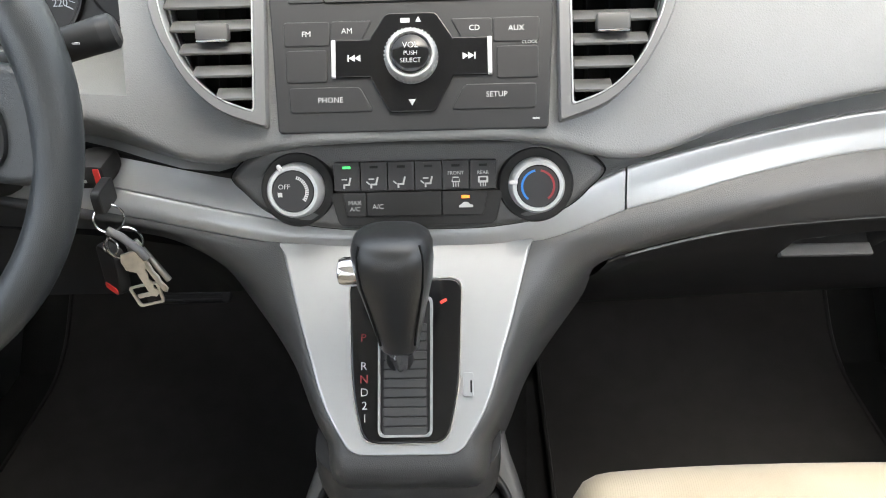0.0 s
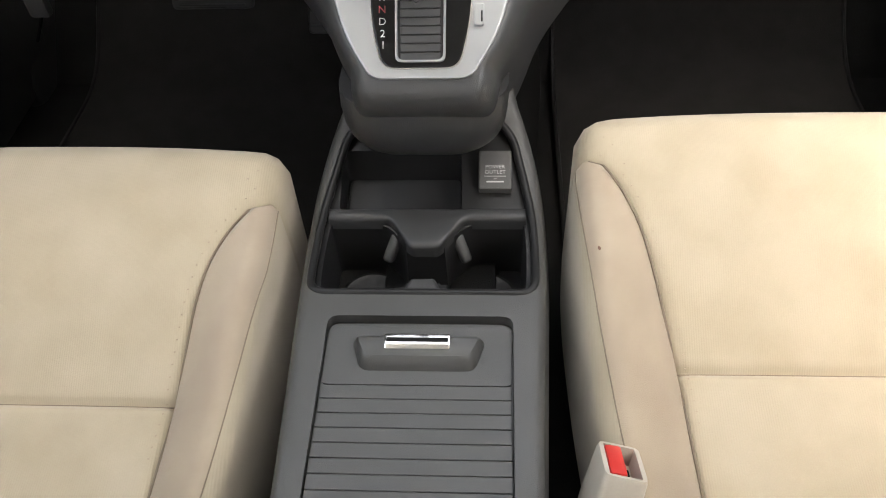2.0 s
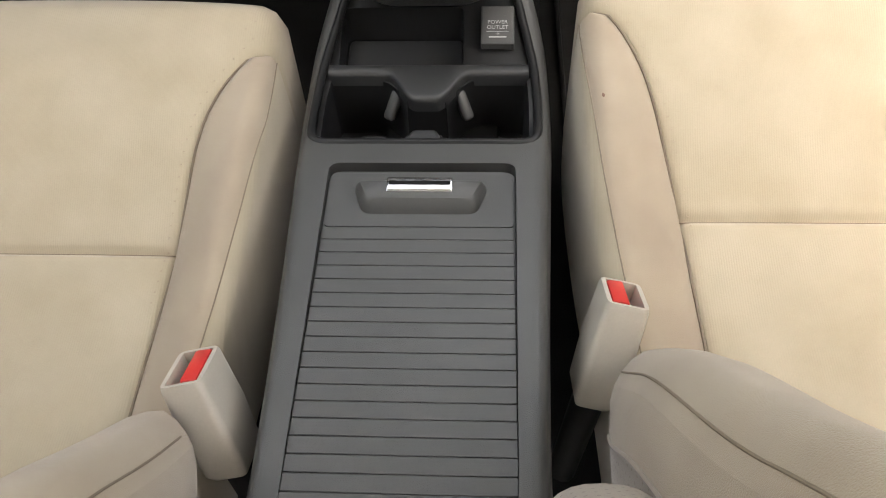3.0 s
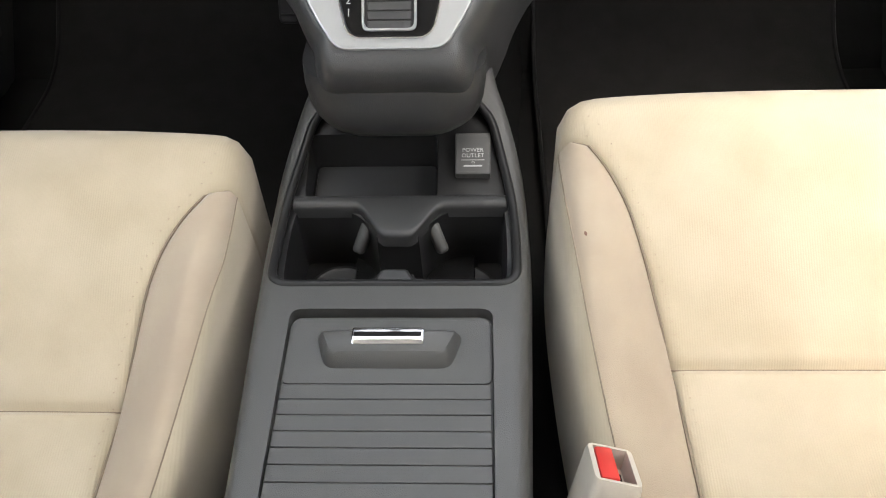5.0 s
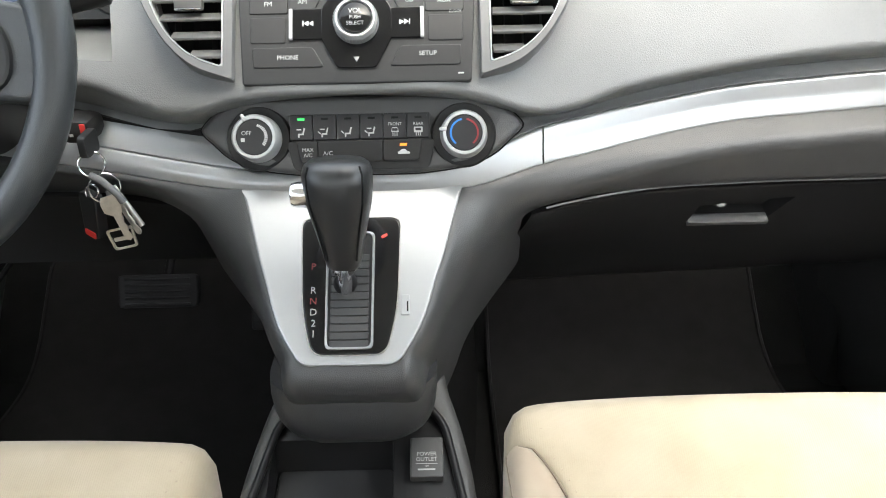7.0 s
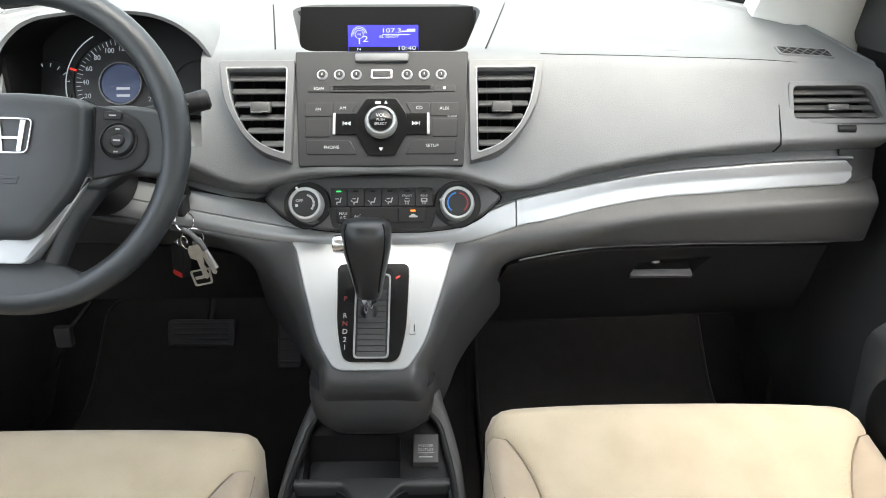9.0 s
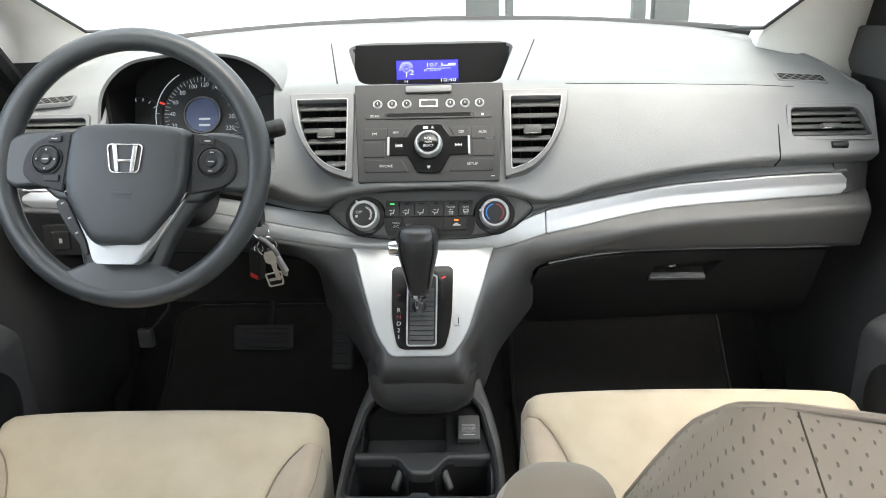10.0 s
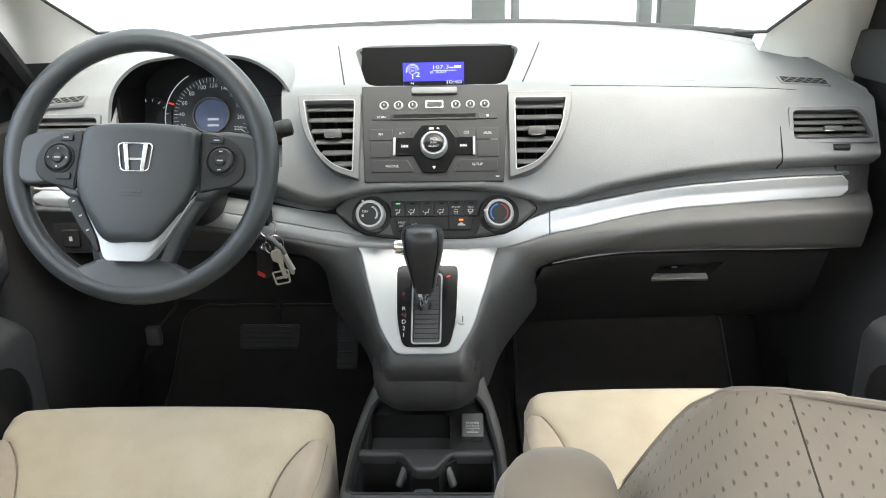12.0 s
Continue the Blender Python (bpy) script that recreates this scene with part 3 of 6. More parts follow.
def upper_ring(x):
    a = abs(x)
    up = face_rise(a) if x < 0 else 0.0
    k = 1.0 if a < XEND - 0.02 else 0.985
    pts = [(yA(a), zA(a)), (yA(a) - 0.05, zA(a) - 0.006), (yA(a) - 0.056, zA(a) - 0.012), (yB(a), zB(a)), (yM(a) + up * 0.5, zM(a) + up), (yC(a), zC(a)), (yC(a) + 0.03, zC(a) - 0.012), (0.95, zC(a) - 0.012), (yA(a), 0.8)]
    r = [0.004, 0.006, 0.003, 0.022, 0.011, 0.006, 0.0, 0.0, 0.0]
    return [(x, p.x, p.y * k + (1 - k) * 0.8) for p in fillet([(y, z, 0) for y, z in pts], r, 5)]


xs = sorted(set([round(v, 4) for v in np.linspace(-XEND, XEND, 81)]))
body = loft([upper_ring(x) for x in xs])

# openings: the screen's recess, two centre vents, the instruments, the two end vents
def vent_outline(s, grow=0.0):
    pts = [(0.141 - grow, -0.043 - grow * 1.3), (0.172, -0.032 - grow), (0.2, -0.006 - grow), (0.2195 + grow, 0.035), (0.229 + grow, 0.088 + grow), (0.141 - grow, 0.088 + grow)]
    q = fillet([(s * x, y, 0) for x, y in pts], [0.004, 0.03, 0.03, 0.04, 0.004, 0.004], 4)
    return [(p.x, p.y) for p in q]


def end_vent_outline(s, grow=0.0):
    pts = [(-0.07 - grow, -0.024 - grow), (0.07 + grow, -0.024 - grow), (0.045 + grow, 0.026 + grow), (-0.07 - grow, 0.026 + grow)]
    return [(s * p.x, p.y) for p in fillet([(x, y, 0) for x, y in pts], [0.008, 0.008, 0.016, 0.008], 4)]


CLUSTER_AT = Vector((0.0075, 0.0092, 0.0065))
END = {1: tilted(0.718, 0.766, 0.789, 24), -1: tilted(-0.7, 0.766, 0.796, 24)}
disp_plan = fillet([(-0.122, 0.747, 0), (0.131, 0.747, 0), (0.175, 1.02, 0), (-0.181, 1.02, 0)], [0.025, 0.025, 0.06, 0.06], 7)
disp_cut = loft([[(0.002 + (p.x - 0.002) * k, p.y, z if z > 1 else 0.86 - 0.145 * (p.y - 0.765)) for p in disp_plan] for k, z in ((0.97, 0.0), (1.0, 1.2))])
clu_cut = loft([[(x, y, z) for x, z in fillet_xz] for y, fillet_xz in ((0.60, [(-0.608, 0.735), (-0.27, 0.735), (-0.265, 1.1), (-0.612, 1.1)]), (0.905, [(-0.592, 0.735), (-0.295, 0.735), (-0.3, 1.1), (-0.59, 1.1)]))])
cutters = [disp_cut, moved(clu_cut, Matrix.Translation(CLUSTER_AT))]
for s in (-1, 1):
    cutters.append(moved(slab(vent_outline(s, 0.002), -0.05, 0.06), RAD))
    cutters.append(moved(slab(end_vent_outline(s, 0.002), -0.05, 0.06), END[s]))
part("upper_panel", cut(body, cutters), DASH, dash, "grey grained upper dashboard", sharp=30)

# silver strip across the dash, in two lengths
def strip_ring(x, k=1.0):
    D, E = edge_d(x), edge_e(x)
    mid = (D + E) / 2
    D, E = mid + (D - mid) * k, mid + (E - mid) * k
    pts = [D + Vector((0.0, -0.001, 0)), mid + Vector((-0.004 + 0.007 * min(1.0, max(0.0, x / 0.3)), 0.0, 0)), E, E + Vector((0.03, 0.0, 0)), D + Vector((0.03, 0, 0))]
    return [(x, p.x, p.y) for p in fillet(pts, [0.003, 0.004, 0.004, 0, 0], 4)]


for x0, x1 in ((-0.757, 0.2045), (0.2065, 0.757)):
    rings = []
    for x in np.linspace(x0, x1, 60):
        q = min(1.0, (0.757 - abs(x)) / 0.02)
        rings.append(strip_ring(x, 0.45 + 0.55 * math.sqrt(1 - (1 - q) ** 2)))
    part("trim_strip", loft(rings), SILVER, dash, "satin silver painted trim strip")


# ledge between the dash face and the strip: plastic on the passenger side, silver and wide on the driver side
rings = []
for x in np.linspace(0.165, 0.757, 40):
    top, low = Vector((yC(x) + 0.012, zC(x) - 0.004, 0)), edge_d(x) + Vector((-0.001, 0.0025, 0))
    pts = [top, (top + low) / 2 + Vector((0.002, -0.002, 0)), low, low + Vector((0.006, -0.004, 0)), top + Vector((0.006, -0.006, 0))]
    rings.append([(x, p.x, p.y) for p in fillet(pts, [0, 0.02, 0.002, 0, 0], 4)])
part("ledge", loft(rings), DASH, dash, "grey ledge above the trim strip")
rings = []
for x in np.linspace(-0.757, -0.085, 40):
    low = edge_d(x) + Vector((0.0005, 0.0003, 0))
    top = low + Vector((0.05, 0.043, 0))
    pts = [low, (top + low) / 2 + Vector((-0.004, 0.004, 0)), top, top + Vector((0.004, -0.01, 0)), low + Vector((0.012, -0.006, 0))]
    rings.append([(x, p.x, p.y) for p in fillet(pts, [0.002, 0.03, 0, 0, 0], 4)])
part("ledge", loft(rings), SILVER, dash, "satin silver ledge above the trim strip")


def ramp(v, a, b):
    q = min(1.0, max(0.0, (v - a) / (b - a)))
    return q * q * (3 - 2 * q)


def pad_ring(x):
    a = abs(x)
    y, z = edge_e(x).xy
    q = min(1.0, max(0.0, (a - 0.13) / 0.12))
    out = 0.01 + 0.014 * q * q * (3 - 2 * q)
    under = ramp(-x, 0.17, 0.27)      # rolls away above the driver's knees
    out -= 0.034 * under
    pts = [(y + 0.014, z + 0.006), (y + 0.001, z + 0.001), (y - 0.006, z - 0.006), (y - out, z - 0.024), (y + 0.045 * under, zG(a)), (y + 0.05 + 0.04 * under, zG(a) - 0.004), (0.95, zG(a) + 0.01), (0.95, z)]
    return [(x, p.x, p.y) for p in fillet([(q[0], q[1], 0) for q in pts], [0.0, 0.002, 0.008, 0.03, 0.012, 0, 0, 0], 6)]


# the surround of the gear plate grows out of the padded lower dash in one moulding
sil_w = spline((-0.056, -0.04, 0.045, 0.139, 0.16), (0.048, 0.0605, 0.094, 0.121, 0.128))
stem_o = spline((-0.045, 0.0, 0.017, 0.044, 0.07, 0.1, 0.16), (0.024, 0.023, 0.025, 0.032, 0.042, 0.057, 0.086))


def stem_ring(s):
    """Across the stem at s metres up the plate: a front that follows the plate, shoulders that roll back."""
    w = sil_w(s)
    o = stem_o(s)
    half = [(w + 0.002, 0.001), (w + o * 0.42, -0.006), (w + o * 0.8, -0.026), (w + o, -0.07), (w + o + 0.012, -0.25)]
    pts = [(-a, b) for a, b in reversed(half)] + half
    out = []
    for p in fillet([(a, b, 0) for a, b in pts], [0, 0.05, 0.03, 0.02, 0.004, 0.004, 0.02, 0.03, 0.05, 0], 5):
        out.append(PLATE @ Vector((p.x, s, p.y)))
    return out


plate_inv = PLATE.inverted()


def stem():
    rings = []
    # chin below the plate rolls under
    for ds, dn, k in ((-0.088, -0.085, 0.8), (-0.0885, -0.05, 0.84), (-0.087, -0.032, 0.88), (-0.083, -0.018, 0.92), (-0.077, -0.009, 0.955), (-0.07, -0.004, 0.98), (-0.06, -0.001, 0.995)):
        rings.append([PLATE @ (Matrix.Diagonal((k, 1, 1)) @ (plate_inv @ p) + Vector((0, ds + 0.045, dn))) for p in stem_ring(-0.045)])
    for s in np.linspace(-0.045, 0.15, 24):
        rings.append(stem_ring(s))
    return loft(rings)


def fuse(pieces, voxel):
    """Melts closed meshes into one skin."""
    whole = bmesh.new()
    for b in pieces:
        bmesh.ops.recalc_face_normals(b, faces=b.faces)
        tmp = bpy.data.meshes.new("tmp_piece")
        b.to_mesh(tmp)
        b.free()
        whole.from_mesh(tmp)
        bpy.data.meshes.remove(tmp)
    me = bpy.data.meshes.new("tmp_whole")
    whole.to_mesh(me)
    whole.free()
    ob = new("tmp_whole", me)
    mod = ob.modifiers.new("melt", "REMESH")
    mod.mode, mod.voxel_size = "VOXEL", voxel
    bpy.context.view_layer.update()
    got = bpy.data.meshes.new_from_object(ob.evaluated_get(bpy.context.evaluated_depsgraph_get()))
    bpy.data.objects.remove(ob)
    bpy.data.meshes.remove(me)
    out = bmesh.new()
    out.from_mesh(got)
    bpy.data.meshes.remove(got)
    return out


moulding = fuse([loft([pad_ring(x) for x in np.linspace(-XEND, XEND, 161)]), stem()], 0.0035)
moulding.verts.ensure_lookup_table()
co = np.array([v.co for v in moulding.verts])
ends = np.array([(e.verts[0].index, e.verts[1].index) for e in moulding.edges])
soft_w = np.zeros(len(co))
for i, v in enumerate(moulding.verts):
    p = plate_inv @ v.co
    x = v.co.x
    if abs(x) < 0.36 and p.y > 0.0:
        soft_w[i] = ramp(p.y, 0.0, 0.06) * ramp(abs(p.x), sil_w(min(p.y, 0.16)) + 0.004, sil_w(min(p.y, 0.16)) + 0.02) * (1 - ramp(abs(x), 0.26, 0.36)) * ramp(edge_e(x).y - v.co.z, 0.004, 0.02)
count = np.bincount(ends.ravel(), minlength=len(co)).astype(float)
base_w = np.full(len(co), 0.5)
for k in range(110):
    w = base_w if k < 3 else soft_w * 0.6
    mean = np.stack([np.bincount(ends[:, 0], co[ends[:, 1], j], len(co)) + np.bincount(ends[:, 1], co[ends[:, 0], j], len(co)) for j in range(3)], 1) / count[:, None]
    co += (mean - co) * w[:, None]
for v, p in zip(moulding.verts, co):
    v.co = p
part("lower_pad", moulding, PAD, dash, "dark grey padded lower dashboard and gear plate surround", sharp=80)
# bead in the paler dash colour that draws the lip's corner highlight
part("lip_highlight", tube([(x, yE(x) + 0.0035, zG(x) + 0.002) for x in np.linspace(0.212, 0.745, 40)], 0.0014, 6), DASH, dash)
# filler behind the strip and end panels
part("inner_frame", loft([[(x, edge_d(x).x + 0.022, edge_e(x).y - 0.01), (x, edge_d(x).x + 0.022, zC(abs(x)) - 0.01), (x, 0.96, zC(abs(x)) - 0.01), (x, 0.96, edge_e(x).y - 0.01)] for x in np.linspace(-0.78, 0.78, 41)]), BLACK, dash)


def end_face(s):
    """The plain plastic at the strip's outer end."""
    rings = []
    for x in np.linspace(0.735, XEND + 0.003, 8):
        D, E = edge_d(s * x), edge_e(s * x)
        q = ramp(x, 0.765, XEND + 0.003) * 0.014
        rings.append([(s * x, p.x + q, p.y) for p in fillet([(yC(x) + 0.002, zC(x) - 0.002, 0), (D.x + 0.006, D.y + 0.001, 0), ((D.x + E.x) / 2 + 0.009, (D.y + E.y) / 2, 0), (E.x + 0.004, E.y - 0.004, 0), (E.x + 0.1, E.y - 0.004, 0), (D.x + 0.1, D.y + 0.012, 0)], [0, 0.006, 0.006, 0.004, 0, 0], 3)])
    part("end_panel", loft(rings), PAD, dash, sharp=60)


end_face(1)
end_face(-1)

# knee panel below the wheel
part("knee_panel", loft([[(x, y, z) for y, z in ((0.69 + 0.25 * max(0, abs(x) - 0.2) ** 1.2, zG(abs(x)) + 0.004), (0.76, 0.46 + 0.075 * ramp(-x, 0.56, 0.74)), (0.86, 0.42), (0.95, 0.45), (0.95, 0.6))] for x in np.linspace(-0.78, -0.19, 16)]), BLACK, dash, "black lower knee panel")

# ---- glove box ----
glove = thing("glove_box", "closed dark grey glove box with recessed handle", "glove box")


def glove_ring(x):
    zt = zG(abs(x)) - 0.007
    pts = [(yE(abs(x)) + 0.014, zt), (yE(abs(x)) + 0.03, zt - 0.03), (0.795 + 0.04 * (abs(x) - 0.2), 0.44), (0.845 + 0.03 * (abs(x) - 0.2), 0.362 + 0.024 * (abs(x) - 0.22)), (0.93, 0.38), (0.93, zt)]
    lean = 0.35 * (0.735 - x) / 0.49      # the hinge-side edge slants towards the console
    return [(x - lean * max(0.0, zt - p.y), p.x, p.y) for p in fillet([(a, b, 0) for a, b in pts], [0.006, 0.03, 0.04, 0.015, 0, 0], 4)]


HANDLE = tilted(0.469, 0.768, 0.501, -32)
part("door", cut(loft([glove_ring(x) for x in np.linspace(0.196, 0.745, 25)]), [moved(slab([(-0.056, -0.016), (0.056, -0.016), (0.082, 0.026), (-0.046, 0.026)], -0.03, 0.04), HANDLE)]), GLOVE, glove, "dark grey grained glove box door")
part("handle", moved(loft([[(x, p.x, p.y) for p in fillet([(-0.022, -0.012, 0), (-0.008, -0.012, 0), (-0.004, 0.006, 0), (-0.016, 0.004, 0)], 0.004, 3)] for x in np.linspace(-0.053, 0.053, 5)]), HANDLE), TRIMGREY, glove, "grey pull handle")
part("latch", moved(lathe([(0.0, 0.012), (0.007, 0.012), (0.008, 0.0)], 16), HANDLE @ Matrix.Translation((-0.012, 0.016, -0.022))), CHROME, glove)
part("surround", loft([[(x, 0.80 + 0.03 * (abs(x) - 0.2), zG(abs(x)) - 0.02), (x, 0.87, 0.395), (x, 1.0, 0.395), (x, 1.0, 0.6)] for x in (0.2, 0.5, 0.76)]), BLACK, glove)

# ---- gear plate and its surround (the stem of the centre stack) ----
console = thing("center_console", "dark grey grained plastic center console with cup holders", "console", m=Matrix.Translation((-0.0095, 0, 0)))
# lower tier under the chin
tier = lambda k, z, y: [(x * k - 0.004, y + dy, z) for x, dy in [(p.x, p.y) for p in fillet([(-0.098, 0.12, 0), (-0.098, 0.03, 0), (-0.06, 0.0, 0), (0.06, 0.0, 0), (0.098, 0.03, 0), (0.098, 0.12, 0)], [0, 0.03, 0.03, 0.03, 0.03, 0], 4)]]
part("lower_tier", loft([tier(0.68, 0.328, 0.565), tier(0.75, 0.346, 0.53), tier(0.81, 0.357, 0.508), tier(0.86, 0.367, 0.498), tier(0.9, 0.379, 0.492), tier(0.925, 0.392, 0.489), tier(0.945, 0.41, 0.489), tier(0.945, 0.43, 0.495)]), BRIDGE, console, "dark rounded tier below the gear plate", sharp=50)

plate_outline = [(-sil_w(s), s) for s in np.linspace(0.144, -0.03, 14)]
corner = fillet([(-0.0645, -0.03, 0), (-0.052, -0.0575, 0), (0.052, -0.0575, 0), (0.0645, -0.03, 0)], [0, 0.02, 0.02, 0], 6)
outline = plate_outline + [(p.x, p.y) for p in corner[1:-1]] + [(-x, y) for x, y in reversed(plate_outline)]
gear_open = [(p.x, p.y) for p in fillet([(-0.025, -0.042, 0), (0.025, -0.042, 0), (0.026, 0.088, 0), (-0.026, 0.088, 0)], 0.007, 4)]
gear = thing("gear_selector", "automatic gear selector with black leather knob on silver plate", "gear selector", m=PLATE)
part("silver_plate", slab(outline, -0.01, 0.004, 0.0025), SILVER, gear, "satin silver plate")
pan = [(p.x, p.y) for p in fillet([(-0.038, -0.047, 0), (0.038, -0.047, 0), (0.049, 0.0, 0), (0.053, 0.105, 0), (-0.053, 0.105, 0), (-0.049, 0.0, 0)], [0.014, 0.014, 0.06, 0.012, 0.012, 0.06], 5)]
part("indicator_panel", slab(pan, 0.002, 0.0062, 0.0015), GLOSS, gear, "gloss black indicator panel")
pan2 = [(x * 1.025, (y - 0.03) * 1.015 + 0.03) for x, y in pan]
part("panel_rim", frame_ring(pan2, pan, 0.001, 0.0058, 0.0008), CHROME, gear)
inner = [(x * 0.90, (y - 0.023) * 0.965 + 0.023) for x, y in gear_open]
part("slot_frame", frame_ring(gear_open, inner, 0.004, 0.009, 0.0015), SILVER, gear, "bright chrome slot frame")
part("slot_floor", slab(inner, 0.003, 0.0066), BLACK, gear)
for i in range(12):
    y = -0.0365 + i * 0.0086
    part("shutter_rib", box(0.04, 0.0078, 0.0014, 0.0006, 1, at=(0, y, 0.0071)), BRIDGE, gear)
for ch, s, mt in (("P", 0.049, REDPRINT), ("R", 0.0225, PRINT), ("N", 0.0105, REDPRINT), ("D", -0.0015, PRINT), ("2", -0.0135, PRINT), ("1", -0.025, PRINT)):
    words(ch, 0.0105, mt, gear, Matrix.Translation((-0.0385 + 0.06 * (0.02 - s) * 0.5, s, 0.0064)), depth=0.0001)
part("pilot_lamp", box(0.007, 0.003, 0.0006, 0.0002, 1, at=(0.036, 0.083, 0.0064), m=Matrix.Rotation(0.5, 4, "Z")), NEEDLE, gear)
part("key_slot_cover", slab(rect(0.0095, 0.022, 0.002, x=0.058, y=0.005), 0.003, 0.0068, 0.0008), SILVER, gear)
part("slot_mark", box(0.0015, 0.011, 0.0008, 0.0002, 1, at=(0.0605, 0.003, 0.0068)), DEEP, gear)

# lever and knob: a leather grip that widens upward, with a chrome thumb button
inv = PLATE.inverted()
k0 = inv @ Vector((-0.015, 0.553, 0.533))
part("boot_collar", moved(lathe([(0.013, 0.0), (0.0125, 0.004), (0.010, 0.01), (0.008, 0.013)], 20), Matrix.Translation((k0.x, k0.y, 0.006))), BLACK, gear)
w0, w1 = Vector((-0.0143, 0.545, 0.53)), Vector((-0.0122, 0.53, 0.575))
part("shaft", tube([inv @ w0, inv @ w1], 0.0075, 14), CHROME, gear, "chrome lever shaft")
part("collar", tube([inv @ (w1 + (w0 - w1) * 0.25), inv @ (w1 + (w1 - w0) * 0.1)], [0.0125, 0.0135], 18), CHROME, gear)
grip = []
ax0, ax1 = Vector((-0.0122, 0.531, 0.566)), Vector((-0.0142, 0.556, 0.672))
zax = (ax1 - ax0).normalized()
xax = Vector((1, 0, 0))
yax = zax.cross(xax).normalized()
for f, rx, ry, off in ((0.0, 0.0145, 0.0145, 0), (0.03, 0.0172, 0.0172, 0), (0.2, 0.0215, 0.0225, 0), (0.42, 0.0275, 0.028, 0.001), (0.62, 0.0328, 0.034, 0.002), (0.78, 0.0345, 0.0365, 0.003), (0.88, 0.0345, 0.036, 0.003), (0.95, 0.032, 0.032, 0.002), (0.985, 0.0265, 0.026, 0.001), (1.0, 0.018, 0.017, 0.0)):
    c = ax0 + zax * (0.112 * f)
    ring = []
    for k in range(28):
        a = 2 * math.pi * k / 28
        ca, sa = math.cos(a), math.sin(a)
        ex = 0.78
        ring.append(inv @ (c + xax * (rx * math.copysign(abs(ca) ** ex, ca)) + yax * (ry * math.copysign(abs(sa) ** ex, sa) - off)))
    grip.append(ring)
knob = part("knob", loft(grip), LEATHER, gear, "black leather gear knob")
for sx in (-1, 1):
    path = [inv @ (ax0 + zax * (0.112 * f) + xax * (sx * rx * 0.768) - yax * (ry * 0.768 + 0.002)) for f, rx, ry in ((0.1, 0.0193, 0.0198), (0.25, 0.0229, 0.0238), (0.42, 0.0275, 0.028), (0.62, 0.0328, 0.034), (0.78, 0.0345, 0.0365), (0.88, 0.0345, 0.036), (0.95, 0.032, 0.032))]
    part("stitched_seam", tube(path, 0.0011, 6), DEEP, knob)
part("thumb_button", moved(lathe([(0.0, 0.0125), (0.008, 0.0125), (0.011, 0.011), (0.0125, 0.007), (0.013, -0.006)], 24), Matrix.Translation(inv @ (ax0 + zax * 0.08 + Vector((-0.034, -0.01, 0)))) @ (inv.to_3x3().to_4x4() @ Matrix.Rotation(radians(-90), 4, "Y"))), CHROME, knob, "chrome thumb button")

# ---- console tub between the seats ----
TUB_X = -0.0035
con_w = spline((-0.12, 0.05, 0.33, 0.4, 0.46, 0.5, 0.545, 0.575, 0.61, 0.66, 0.8), (0.122, 0.124, 0.1355, 0.139, 0.139, 0.1365, 0.129, 0.121, 0.109, 0.102, 0.1))
con_z = spline((-0.12, 0.3, 0.47, 0.54, 0.6, 0.66, 0.72, 0.8), (0.298, 0.303, 0.306, 0.326, 0.356, 0.386, 0.405, 0.415))


def tub_ring(y):
    w, z = con_w(y), con_z(y)
    pts = [(-w - 0.012, 0.0), (-w, z - 0.05), (-w + 0.007, z), (w - 0.007, z), (w, z - 0.05), (w + 0.012, 0.0)]
    return [(p.x + TUB_X, y, p.y) for p in fillet([(a, b, 0) for a, b in pts], [0, 0.03, 0.014, 0.014, 0.03, 0], 4)]


tub = loft([tub_ring(y) for y in np.linspace(-0.12, 0.8, 48)])


def soft(pts, r, n=4):
    return [(p.x, p.y) for p in fillet([(a, b, 0) for a, b in pts], r, n)]


def well(outline, z0, z1, draft=0.004):
    c = sum((Vector((p[0], p[1])) for p in outline), Vector((0, 0))) / len(outline)
    low = [(c.x + (p[0] - c.x) * (1 - draft * 12), c.y + (p[1] - c.y) * (1 - draft * 12), z0) for p in outline]
    return loft([low, [(p[0], p[1], z1) for p in outline]])


rim_half = [(0.1215, 0.356), (0.1235, 0.41), (0.1215, 0.465), (0.111, 0.52), (0.101, 0.562), (0.083, 0.582), (0.06, 0.6)]
rim_pts = [(x, y, 0) for x, y in rim_half] + [(-x, y, 0) for x, y in reversed(rim_half)]
rim_r = [0.02, 0.04, 0.04, 0.05, 0.018, 0.018, 0.01]
rim = [(p.x + TUB_X, p.y) for p in fillet(rim_pts, rim_r + rim_r[::-1], 5)]
lid_area = [(p.x, p.y) for p in fillet([(-0.092, -0.09, 0), (0.088, -0.09, 0), (0.0915, 0.318, 0), (-0.0955, 0.318, 0)], [0.01, 0.01, 0.012, 0.012], 4)]
part("tub", cut(tub, [well(rim, 0.15, 0.5, 0.0002), slab([(x * 1.012, y + (0.006 if y > 0 else 0.0)) for x, y in lid_area], 0.289, 0.4)]), CONSOLE, console, "dark grey grained console tub", sharp=32)

part("rim_bead", tube([(TUB_X + (x - TUB_X) * 0.985, y, con_z(y) - 0.0025) for x, y in rim], 0.005, 10, closed=True), TRAY, console, "black rounded rim round the tray")
